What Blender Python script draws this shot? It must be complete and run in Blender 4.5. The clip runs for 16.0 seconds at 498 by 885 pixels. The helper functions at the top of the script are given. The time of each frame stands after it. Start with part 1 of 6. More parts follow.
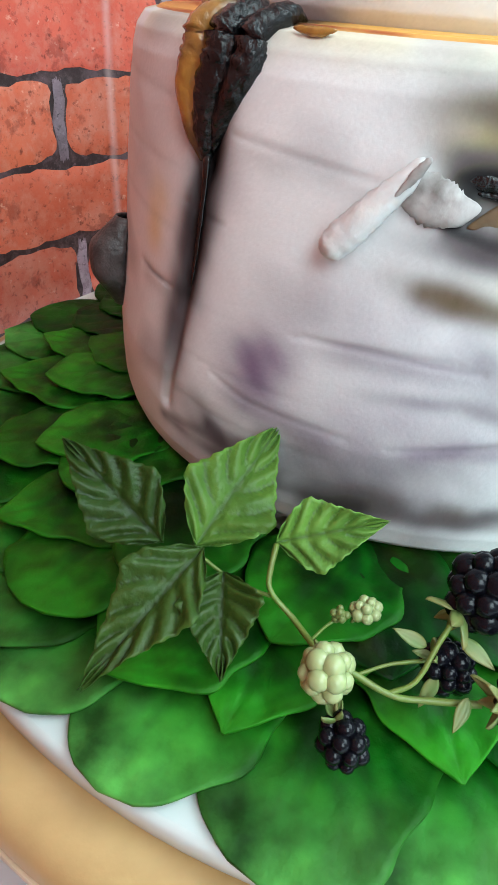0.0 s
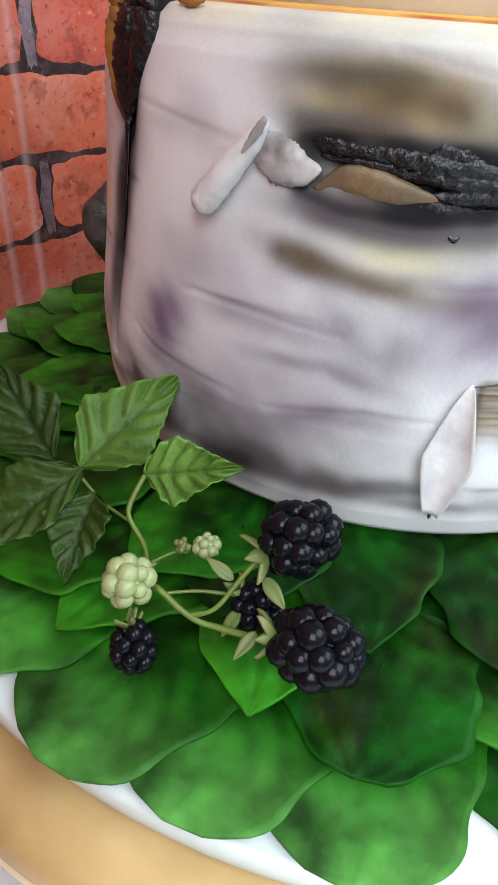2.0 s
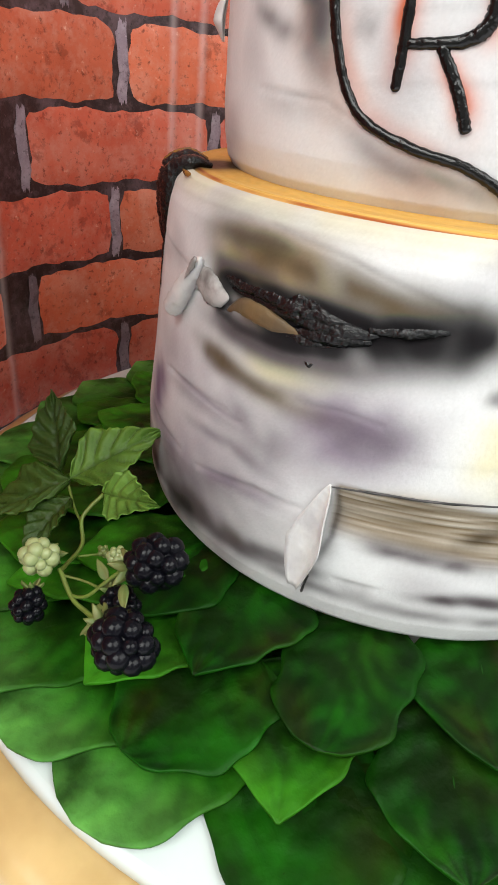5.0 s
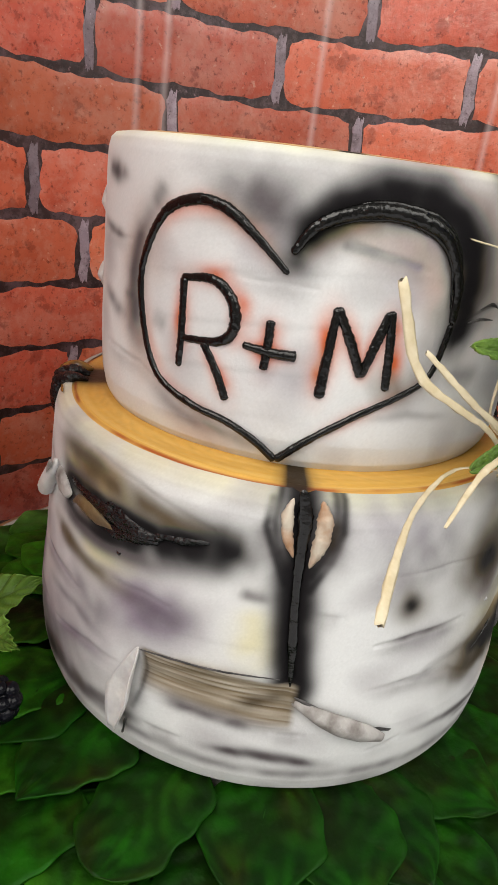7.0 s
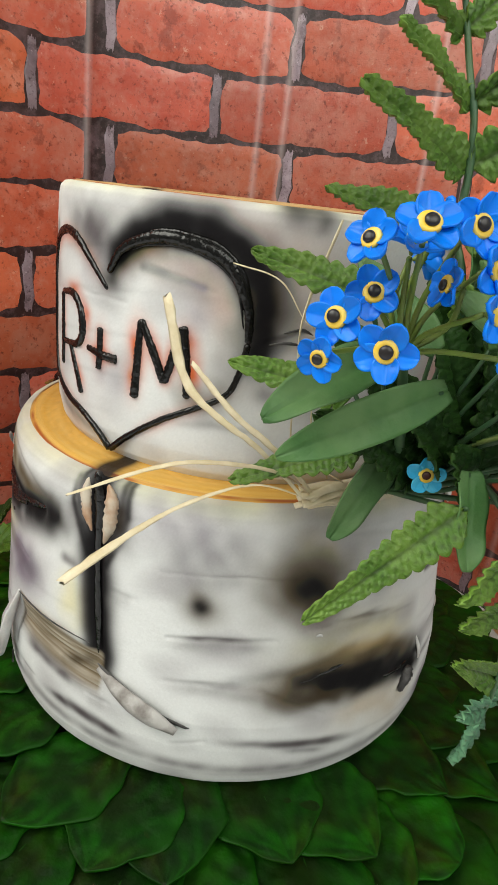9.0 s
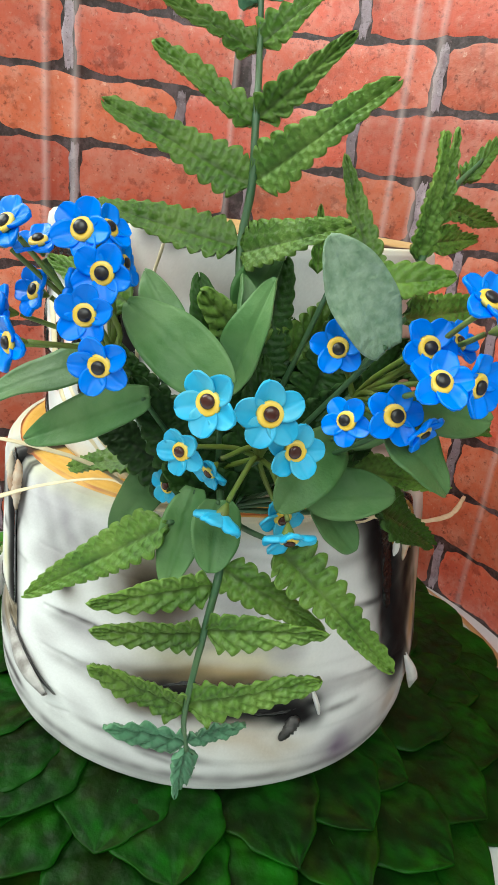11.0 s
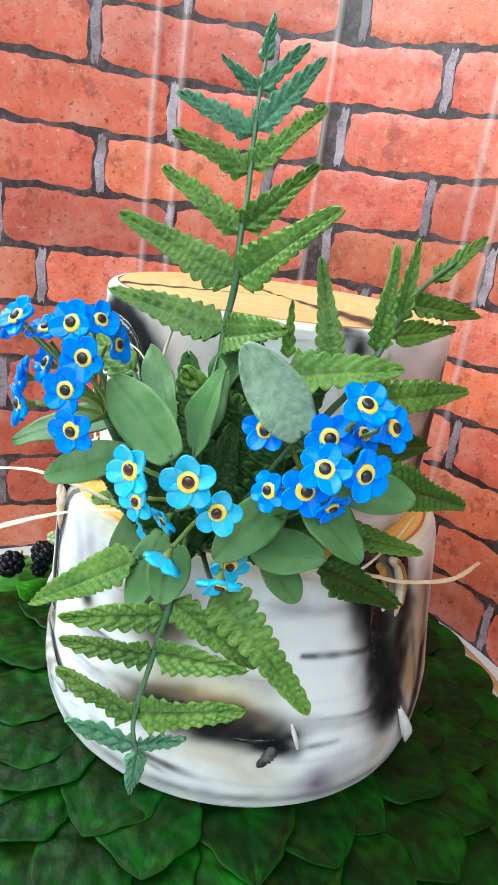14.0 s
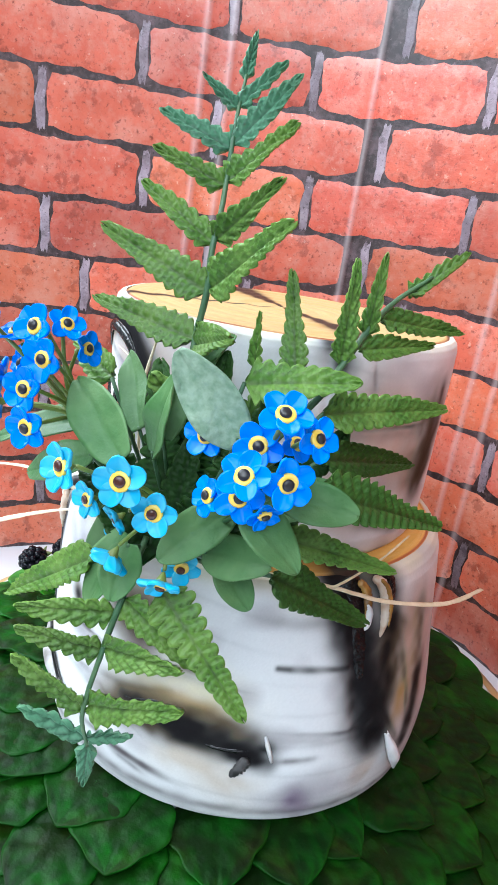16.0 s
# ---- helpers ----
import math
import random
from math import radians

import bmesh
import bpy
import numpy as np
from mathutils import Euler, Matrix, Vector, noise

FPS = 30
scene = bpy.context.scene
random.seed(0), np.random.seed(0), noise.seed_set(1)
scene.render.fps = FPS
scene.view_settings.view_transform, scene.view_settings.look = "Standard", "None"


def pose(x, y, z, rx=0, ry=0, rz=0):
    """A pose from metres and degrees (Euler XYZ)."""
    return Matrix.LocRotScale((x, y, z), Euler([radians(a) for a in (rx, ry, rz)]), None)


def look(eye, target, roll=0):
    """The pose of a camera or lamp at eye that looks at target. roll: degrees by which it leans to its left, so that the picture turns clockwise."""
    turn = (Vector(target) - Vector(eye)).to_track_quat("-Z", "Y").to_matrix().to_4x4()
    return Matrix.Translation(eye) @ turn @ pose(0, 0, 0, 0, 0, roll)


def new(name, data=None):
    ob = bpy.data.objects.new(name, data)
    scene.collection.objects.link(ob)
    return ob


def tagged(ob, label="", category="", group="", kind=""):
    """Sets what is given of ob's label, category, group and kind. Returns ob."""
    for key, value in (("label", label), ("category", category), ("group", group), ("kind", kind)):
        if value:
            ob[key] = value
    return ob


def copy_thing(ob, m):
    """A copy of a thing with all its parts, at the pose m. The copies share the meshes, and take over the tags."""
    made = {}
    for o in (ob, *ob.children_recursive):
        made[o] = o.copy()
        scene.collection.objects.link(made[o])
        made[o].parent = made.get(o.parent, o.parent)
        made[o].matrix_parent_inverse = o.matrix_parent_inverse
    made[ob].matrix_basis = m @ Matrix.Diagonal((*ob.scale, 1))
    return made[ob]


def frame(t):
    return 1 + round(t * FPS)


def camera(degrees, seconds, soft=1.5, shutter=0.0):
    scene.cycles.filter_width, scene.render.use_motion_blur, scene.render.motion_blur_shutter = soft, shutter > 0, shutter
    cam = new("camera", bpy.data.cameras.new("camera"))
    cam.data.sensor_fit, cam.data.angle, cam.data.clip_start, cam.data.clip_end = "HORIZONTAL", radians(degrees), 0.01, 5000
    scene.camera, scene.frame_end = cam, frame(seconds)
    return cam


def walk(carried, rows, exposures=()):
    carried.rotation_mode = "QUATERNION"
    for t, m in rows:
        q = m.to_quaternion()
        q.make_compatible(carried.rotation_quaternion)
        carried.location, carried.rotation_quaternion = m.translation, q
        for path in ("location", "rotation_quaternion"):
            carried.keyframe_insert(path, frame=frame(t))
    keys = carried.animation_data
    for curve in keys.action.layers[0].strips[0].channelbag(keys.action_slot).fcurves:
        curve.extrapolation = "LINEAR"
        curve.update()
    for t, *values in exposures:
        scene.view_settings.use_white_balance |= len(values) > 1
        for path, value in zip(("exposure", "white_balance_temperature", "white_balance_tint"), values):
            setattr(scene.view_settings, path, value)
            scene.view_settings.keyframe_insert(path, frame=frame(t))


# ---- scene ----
cam = camera(42.24, 16.0, soft=1.6)
PATH = [
    (0, (-0.1380, -0.1831, 0.1245), (-0.0407, 0.0412, -0.0495), 4.07),
    (0.5, (-0.1243, -0.2003, 0.1219), (-0.0333, 0.0324, -0.0442), 3.37),
    (1, (-0.1093, -0.2086, 0.1251), (-0.0370, 0.0273, -0.0455), 3.87),
    (1.5, (-0.0944, -0.2115, 0.1220), (-0.0424, 0.0273, -0.0520), 3.89),
    (2, (-0.0846, -0.2155, 0.1214), (-0.0436, 0.0258, -0.0520), 3.98),
    (2.5, (-0.0513, -0.2254, 0.1227), (-0.0577, 0.0190, -0.0511), 4.74),
    (3, (-0.0267, -0.2293, 0.1261), (-0.0729, 0.0097, -0.0493), 5.80),
    (3.2, (-0.0199, -0.2299, 0.1270), (-0.0755, 0.0068, -0.0487), 5.80),
    (5.5, (0.0017, -0.2512, 0.1611), (-0.0603, 0.0066, 0.0208), 5.81),
    (6, (0.0136, -0.2553, 0.1812), (-0.0445, 0.0081, 0.0497), 6.87),
    (6.5, (0.0335, -0.2528, 0.1962), (-0.0280, 0.0135, 0.0725), 7.70),
    (7, (0.0620, -0.2542, 0.2010), (-0.0207, 0.0104, 0.0862), 7.48),
    (7.5, (0.0966, -0.2592, 0.2083), (-0.0095, 0.0009, 0.1029), 7.18),
    (8, (0.1210, -0.2482, 0.2084), (0.0003, 0.0044, 0.1005), 6.92),
    (8.5, (0.1623, -0.2259, 0.2101), (0.0056, 0.0054, 0.1007), 6.48),
    (9, (0.2009, -0.1933, 0.2106), (0.0017, 0.0040, 0.1040), 6.79),
    (9.5, (0.2305, -0.1578, 0.2137), (0.0020, 0.0045, 0.1068), 6.98),
    (10, (0.2481, -0.1298, 0.2140), (0.0044, 0.0087, 0.1072), 6.66),
    (10.2, (0.2540, -0.1147, 0.2140), (0.0030, 0.0096, 0.1064), 6.61),
    (12.3, (0.2929, -0.0540, 0.2324), (0.0141, -0.0013, 0.1350), 7.29),
    (12.5, (0.2924, -0.0544, 0.2333), (0.0134, -0.0037, 0.1354), 7.57),
    (13, (0.2982, -0.0498, 0.2368), (0.0186, -0.0051, 0.1374), 7.29),
    (13.5, (0.3037, -0.0373, 0.2405), (0.0221, -0.0040, 0.1426), 7.71),
    (14, (0.3054, -0.0347, 0.2423), (0.0232, -0.0093, 0.1438), 7.75),
    (14.5, (0.3065, -0.0307, 0.2440), (0.0235, -0.0099, 0.1466), 8.09),
    (15, (0.3083, -0.0255, 0.2445), (0.0250, -0.0078, 0.1474), 7.97),
    (15.5, (0.3083, -0.0213, 0.2447), (0.0246, -0.0091, 0.1478), 8.08),
    (16, (0.3079, -0.0008, 0.2456), (0.0240, -0.0097, 0.1490), 8.40),
]
# the clip's camera holds the white bark at one brightness on its way
EXPOSURES = [(0.0, 0.9, 5450, -10), (1.0, 0.68, 5600, -4), (3.2, 0.38, 6050, 4), (5.5, 0.12, 6550, 3), (6.6, -0.17, 6750, 6), (8.0, -0.28, 6900, 4), (10.2, 0.02, 6650, -6), (12.3, 0.56, 6150, -9), (13.0, 0.62, 6000, -9), (16.0, 0.78, 5500, 1)]
walk(cam, [(t, look(eye, target, roll)) for t, eye, target, roll in PATH], EXPOSURES)

# ---- light: a daylit room with two assumed windows out of view ----
world = bpy.data.worlds.new("world")
scene.world = world
world.use_nodes = True
wn = world.node_tree
sky = wn.nodes.new("ShaderNodeTexSky")
sky.sky_type, sky.sun_disc = "NISHITA", False
sky.sun_elevation, sky.sun_rotation = radians(40), radians(200)
wn.links.new(sky.outputs[0], wn.nodes["Background"].inputs[0])
wn.nodes["Background"].inputs[1].default_value = 0.1

WIN_AZ = 250.0
# the second lamp is added to brighten bearings that the first leaves dim
for az, watts in ((WIN_AZ, 35), (WIN_AZ + 90, 25)):
    lamp_data = bpy.data.lights.new("window_daylight", "AREA")
    lamp_data.shape, lamp_data.size, lamp_data.size_y = "RECTANGLE", 1.5, 1.2
    lamp_data.energy, lamp_data.color = watts, (1.0, 0.97, 0.95)
    lamp = new("window_daylight", lamp_data)
    eye = Vector((math.cos(radians(az)), math.sin(radians(az)), 0)) * 1.22 + Vector((0, 0, 1.35))
    lamp.matrix_world = look(eye, (0, 0, 0.35))

# ---- materials ----
def mat(name, base, rough=0.5, metal=0.0, spec=0.5, vary=None, scale=60, amount=0.5, bump=0.0, bump_scale=300, attr=None,
        coat=0.0, rand=0.0, sss=0.0, detail=4, streak=1.0):
    """A principled surface: base colour, a second colour laid in by noise, fine relief, and a small shift from object to object."""
    m = bpy.data.materials.new(name)
    m.use_nodes = True
    nt = m.node_tree
    p = nt.nodes["Principled BSDF"]
    p.inputs["Roughness"].default_value = rough
    p.inputs["Metallic"].default_value = metal
    p.inputs["Specular IOR Level"].default_value = spec
    p.inputs["Coat Weight"].default_value = coat
    p.inputs["Coat Roughness"].default_value = 0.2
    if sss:
        p.inputs["Subsurface Weight"].default_value = sss
        p.inputs["Subsurface Radius"].default_value = (0.004, 0.003, 0.002)
        p.inputs["Subsurface Scale"].default_value = 0.3
    tc = nt.nodes.new("ShaderNodeTexCoord")
    if attr:
        col = nt.nodes.new("ShaderNodeAttribute")
        col.attribute_name = attr
        out = col.outputs["Color"]
    else:
        col = nt.nodes.new("ShaderNodeRGB")
        col.outputs[0].default_value = (*base, 1)
        out = col.outputs[0]
    if vary:
        n = nt.nodes.new("ShaderNodeTexNoise")
        n.inputs["Scale"].default_value, n.inputs["Detail"].default_value = scale, detail
        mp = nt.nodes.new("ShaderNodeMapping")
        mp.inputs["Scale"].default_value = (streak, streak, 1)
        nt.links.new(tc.outputs["Object"], mp.inputs["Vector"])
        nt.links.new(mp.outputs[0], n.inputs["Vector"])
        r = nt.nodes.new("ShaderNodeMapRange")
        r.inputs["From Min"].default_value, r.inputs["From Max"].default_value = 0.38, 0.68
        r.inputs["To Max"].default_value = amount
        nt.links.new(n.outputs["Fac"], r.inputs["Value"])
        mix = nt.nodes.new("ShaderNodeMix")
        mix.data_type = "RGBA"
        nt.links.new(r.outputs[0], mix.inputs["Factor"])
        nt.links.new(out, mix.inputs["A"])
        mix.inputs["B"].default_value = (*vary, 1)
        out = mix.outputs["Result"]
    if rand:
        oi = nt.nodes.new("ShaderNodeObjectInfo")
        mr = nt.nodes.new("ShaderNodeMapRange")
        mr.inputs["To Min"].default_value, mr.inputs["To Max"].default_value = 1 - rand, 1 + rand
        nt.links.new(oi.outputs["Random"], mr.inputs["Value"])
        hsv = nt.nodes.new("ShaderNodeHueSaturation")
        nt.links.new(mr.outputs[0], hsv.inputs["Value"])
        nt.links.new(out, hsv.inputs["Color"])
        out = hsv.outputs[0]
    nt.links.new(out, p.inputs["Base Color"])
    if bump:
        n2 = nt.nodes.new("ShaderNodeTexNoise")
        n2.inputs["Scale"].default_value, n2.inputs["Detail"].default_value = bump_scale, 5
        nt.links.new(tc.outputs["Object"], n2.inputs["Vector"])
        b = nt.nodes.new("ShaderNodeBump")
        b.inputs["Distance"].default_value = bump
        b.inputs["Strength"].default_value = 1.0
        nt.links.new(n2.outputs["Fac"], b.inputs["Height"])
        nt.links.new(b.outputs[0], p.inputs["Normal"])
    return m


BARK = mat("painted_fondant_bark", (1, 1, 1), 0.6, spec=0.05, attr="paint", bump=0.0001, bump_scale=700)
CREAM = mat("white_fondant_curl", (0.66, 0.65, 0.64), 0.5, vary=(0.38, 0.36, 0.38), scale=120, amount=0.6, bump=0.0003, bump_scale=500, sss=0.1)
CHAR = mat("glossy_black_paint", (0.004, 0.004, 0.004), 0.17, spec=0.5, vary=(0.012, 0.011, 0.011), scale=300, amount=0.6, bump=0.0004, bump_scale=260)
PIPING = mat("wet_black_piping", (0.003, 0.003, 0.003), 0.10, spec=0.4, vary=(0.008, 0.007, 0.007), scale=300, amount=0.6, bump=0.0007, bump_scale=240)
KNOT = mat("wet_rough_black_fondant", (0.003, 0.003, 0.004), 0.09, spec=0.42, vary=(0.010, 0.010, 0.011), scale=300, amount=0.6, bump=0.0014, bump_scale=420)
SINGED = mat("singed_ochre_fondant", (0.36, 0.18, 0.03), 0.25, coat=0.5, vary=(0.03, 0.02, 0.015), scale=90, amount=0.95, bump=0.0008, bump_scale=300)
TORN = mat("torn_bark_edge", (0.58, 0.51, 0.42), 0.4, vary=(0.34, 0.13, 0.03), scale=130, amount=0.8, bump=0.0006, bump_scale=350)
LENS = mat("tan_inner_bark", (0.16, 0.105, 0.05), 0.4, spec=0.3, vary=(0.10, 0.075, 0.05), scale=130, amount=0.8, bump=0.0005, bump_scale=260)
VEIN = mat("pressed_leaf_rib", (0.004, 0.030, 0.001), 0.5, spec=0.2, vary=(0.010, 0.060, 0.003), scale=60, amount=0.7)
GREYBARK = mat("grey_peeled_bark", (0.44, 0.42, 0.41), 0.5, spec=0.2, vary=(0.13, 0.11, 0.10), scale=150, amount=0.85, bump=0.0005, bump_scale=300)
ASH = mat("smoky_black_fondant", (0.03, 0.028, 0.028), 0.45, vary=(0.12, 0.11, 0.11), scale=150, amount=0.7, bump=0.0008, bump_scale=400)
WOODCUT = mat("ochre_wood_disc", (1, 1, 1), 0.42, spec=0.25, attr="paint", bump=0.0002, bump_scale=400)
MATLEAF = mat("fondant_leaf_green", (1, 1, 1), 0.5, spec=0.12, attr="paint", vary=(0.003, 0.012, 0.0005), scale=55, amount=0.85, bump=0.0016, bump_scale=95, rand=0.25, detail=5)
BRAMBLE = mat("bramble_leaf_green", (1, 1, 1), 0.42, spec=0.25, attr="paint", vary=(0.03, 0.07, 0.010), scale=90, amount=0.5, bump=0.0009, bump_scale=280, rand=0.12)
DUSTY = mat("dusty_green_leaf", (0.048, 0.125, 0.034), 0.48, spec=0.3, vary=(0.15, 0.25, 0.10), scale=60, amount=0.6, bump=0.0004, bump_scale=350, rand=0.25)
PALE = mat("speckled_pale_leaf", (0.25, 0.34, 0.24), 0.55, vary=(0.1, 0.19, 0.1), scale=420, amount=0.75, bump=0.0006, bump_scale=600)
FERN = mat("fern_green", (1, 1, 1), 0.45, attr="paint", spec=0.3, vary=(0.18, 0.28, 0.055), scale=80, amount=0.5, bump=0.0005, bump_scale=450, rand=0.2)
DULLFERN = mat("dull_fern_green", (1, 1, 1), 0.5, attr="paint", spec=0.2, vary=(0.03, 0.07, 0.012), scale=70, amount=0.6, bump=0.0005, bump_scale=450, rand=0.2)
# fern green with the shade inside the arrangement put into its colour
FERNSHADE = mat("shaded_fern_green", (1, 1, 1), 0.5, attr="paint", spec=0.2, vary=(0.012, 0.04, 0.006), scale=60, amount=0.6, bump=0.0004, bump_scale=450, rand=0.2)
FERNTOP = mat("bluish_fern_green", (1, 1, 1), 0.5, attr="paint", spec=0.25, vary=(0.10, 0.25, 0.14), scale=80, amount=0.6, bump=0.0004, bump_scale=450, rand=0.12)
STEM = mat("dark_green_wire_stem", (0.03, 0.085, 0.035), 0.5, vary=(0.08, 0.14, 0.05), scale=160, amount=0.6)
LIME = mat("lime_stem", (0.13, 0.20, 0.028), 0.45, vary=(0.12, 0.13, 0.03), scale=150, amount=0.8)
SEPAL = mat("olive_sepal", (0.12, 0.18, 0.045), 0.5, vary=(0.19, 0.16, 0.05), scale=200, amount=0.8)
BERRY = mat("blackberry_black", (0.003, 0.003, 0.005), 0.2, spec=0.17, vary=(0.006, 0.006, 0.009), scale=300, amount=0.6)
GREENBERRY = mat("unripe_berry_green", (0.33, 0.37, 0.18), 0.3, vary=(0.26, 0.33, 0.11), scale=200, amount=0.7, sss=0.15)
BLUE = mat("deep_blue_petal", (0.0, 0.17, 0.78), 0.34, spec=0.3, vary=(0.004, 0.22, 0.88), scale=90, amount=0.6, rand=0.12)
SKY = mat("light_blue_petal", (0.035, 0.36, 0.62), 0.36, spec=0.3, vary=(0.13, 0.50, 0.68), scale=90, amount=0.7, rand=0.12)
YELLOW = mat("yellow_eye_ring", (0.80, 0.52, 0.05), 0.4, vary=(0.85, 0.65, 0.2), scale=200, amount=0.6)
PUPIL = mat("dark_flower_eye", (0.012, 0.009, 0.01), 0.35)
BROWNEYE = mat("brown_flower_eye", (0.05, 0.012, 0.008), 0.25)
RAFFIA = mat("cream_raffia", (0.60, 0.50, 0.32), 0.55, vary=(0.74, 0.65, 0.48), scale=200, amount=0.8, bump=0.0002, bump_scale=900)
WHITEBOARD = mat("white_cake_board", (0.60, 0.66, 0.65), 0.25, vary=(0.52, 0.58, 0.57), scale=30, amount=0.5)
TURNWOOD = mat("varnished_pale_wood", (0.58, 0.41, 0.18), 0.3, vary=(0.30, 0.18, 0.06), scale=30, amount=0.75, bump=0.0002, bump_scale=200, coat=0.4, detail=9)
TURNEDGE = mat("bare_wood_edge", (0.74, 0.62, 0.45), 0.35, vary=(0.5, 0.36, 0.2), scale=40, amount=0.5, coat=0.3)
TABLEWHITE = mat("white_table_top", (0.72, 0.73, 0.78), 0.4, vary=(0.62, 0.63, 0.68), scale=12, amount=0.5)
PLASTER = mat("white_plaster", (0.55, 0.545, 0.54), 0.8, vary=(0.48, 0.475, 0.47), scale=4, amount=0.6, bump=0.001, bump_scale=60)
FLOORWOOD = mat("grey_floor", (0.35, 0.32, 0.29), 0.5, vary=(0.28, 0.25, 0.22), scale=5, amount=0.7)
FRAMEWHITE = mat("white_window_frame", (0.8, 0.8, 0.8), 0.4)


def vinyl(name, base, dark, pale, rough, rand, fac_scale):
    """Printed vinyl: two scales of blotches, scuffs and the soft creases of a folded sheet, which catch the daylight
    and are painted paler for its glare.
    """
    m = bpy.data.materials.new(name)
    m.use_nodes = True
    nt = m.node_tree
    p = nt.nodes["Principled BSDF"]
    p.inputs["Roughness"].default_value = rough
    p.inputs["Specular IOR Level"].default_value = 0.5
    p.inputs["Coat Weight"].default_value, p.inputs["Coat Roughness"].default_value = 0.42, 0.22
    geo = nt.nodes.new("ShaderNodeNewGeometry")
    oi = nt.nodes.new("ShaderNodeObjectInfo")

    def noise_fac(scale, lo, hi, top, detail=6):
        n = nt.nodes.new("ShaderNodeTexNoise")
        n.noise_dimensions = "4D"
        n.inputs["Scale"].default_value, n.inputs["Detail"].default_value = scale, detail
        n.inputs["Roughness"].default_value = 0.65
        w = nt.nodes.new("ShaderNodeMath")
        w.operation = "MULTIPLY"
        w.inputs[1].default_value = 30
        nt.links.new(oi.outputs["Random"], w.inputs[0])
        nt.links.new(w.outputs[0], n.inputs["W"])
        nt.links.new(geo.outputs["Position"], n.inputs["Vector"])
        r = nt.nodes.new("ShaderNodeMapRange")
        r.inputs["From Min"].default_value, r.inputs["From Max"].default_value = lo, hi
        r.inputs["To Max"].default_value = top
        nt.links.new(n.outputs["Fac"], r.inputs["Value"])
        return r.outputs[0], n.outputs["Fac"]

    def blend(fac, a, b):
        mix = nt.nodes.new("ShaderNodeMix")
        mix.data_type = "RGBA"
        nt.links.new(fac, mix.inputs["Factor"])
        if isinstance(a, tuple):
            mix.inputs["A"].default_value = (*a, 1)
        else:
            nt.links.new(a, mix.inputs["A"])
        mix.inputs["B"].default_value = (*b, 1)
        return mix.outputs["Result"]

    c = blend(noise_fac(fac_scale, 0.42, 0.72, 0.8)[0], base, dark)
    c = blend(noise_fac(fac_scale * 0.7, 0.5, 0.66, 0.65, 9)[0], c, pale)
    c = blend(noise_fac(fac_scale * 4, 0.48, 0.7, 0.6)[0], c, pale)
    c = blend(noise_fac(fac_scale * 1.6, 0.57, 0.62, 0.5, 10)[0], c, tuple(v * 0.5 for v in dark))
    c = blend(noise_fac(fac_scale * 9, 0.56, 0.68, 0.85)[0], c, tuple(v * 0.4 for v in dark))
    c = blend(noise_fac(fac_scale * 6, 0.62, 0.7, 0.7)[0], c, tuple(min(0.75, v * 1.5) for v in pale))
    if rand:
        mr = nt.nodes.new("ShaderNodeMapRange")
        mr.inputs["To Min"].default_value, mr.inputs["To Max"].default_value = 1 - rand, 1 + rand * 0.6
        nt.links.new(oi.outputs["Random"], mr.inputs["Value"])
        hsv = nt.nodes.new("ShaderNodeHueSaturation")
        nt.links.new(mr.outputs[0], hsv.inputs["Value"])
        nt.links.new(c, hsv.inputs["Color"])
        # the bricks differ in hue too, from orange to a bluish red
        swap = nt.nodes.new("ShaderNodeMath")
        swap.operation = "MULTIPLY_ADD"
        swap.inputs[1].default_value, swap.inputs[2].default_value = 7.31, 0.0
        nt.links.new(oi.outputs["Random"], swap.inputs[0])
        fract = nt.nodes.new("ShaderNodeMath")
        fract.operation = "FRACT"
        nt.links.new(swap.outputs[0], fract.inputs[0])
        hue = nt.nodes.new("ShaderNodeMapRange")
        hue.inputs["To Min"].default_value, hue.inputs["To Max"].default_value = 0.494, 0.506
        nt.links.new(fract.outputs[0], hue.inputs["Value"])
        nt.links.new(hue.outputs[0], hsv.inputs["Hue"])
        hsv.inputs["Saturation"].default_value = 1.08
        c = hsv.outputs[0]
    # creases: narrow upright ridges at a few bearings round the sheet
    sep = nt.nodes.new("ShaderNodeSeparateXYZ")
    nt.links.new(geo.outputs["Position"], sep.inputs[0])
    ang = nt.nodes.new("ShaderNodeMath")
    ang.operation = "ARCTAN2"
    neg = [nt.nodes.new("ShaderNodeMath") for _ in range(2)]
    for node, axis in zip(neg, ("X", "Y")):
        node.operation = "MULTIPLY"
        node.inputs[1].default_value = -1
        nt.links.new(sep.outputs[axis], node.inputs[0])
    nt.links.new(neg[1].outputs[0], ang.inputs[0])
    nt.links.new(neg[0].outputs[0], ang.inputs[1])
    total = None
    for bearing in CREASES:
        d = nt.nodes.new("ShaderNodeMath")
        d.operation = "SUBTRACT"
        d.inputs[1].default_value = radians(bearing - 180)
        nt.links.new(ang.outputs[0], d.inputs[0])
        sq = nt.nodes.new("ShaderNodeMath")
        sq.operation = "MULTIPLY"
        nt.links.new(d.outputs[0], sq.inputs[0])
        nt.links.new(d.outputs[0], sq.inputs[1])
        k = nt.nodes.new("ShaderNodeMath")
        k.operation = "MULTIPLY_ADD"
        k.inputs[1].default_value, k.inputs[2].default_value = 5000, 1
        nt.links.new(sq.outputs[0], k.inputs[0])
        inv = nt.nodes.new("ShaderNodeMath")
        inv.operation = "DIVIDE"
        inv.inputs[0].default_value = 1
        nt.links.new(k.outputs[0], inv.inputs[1])
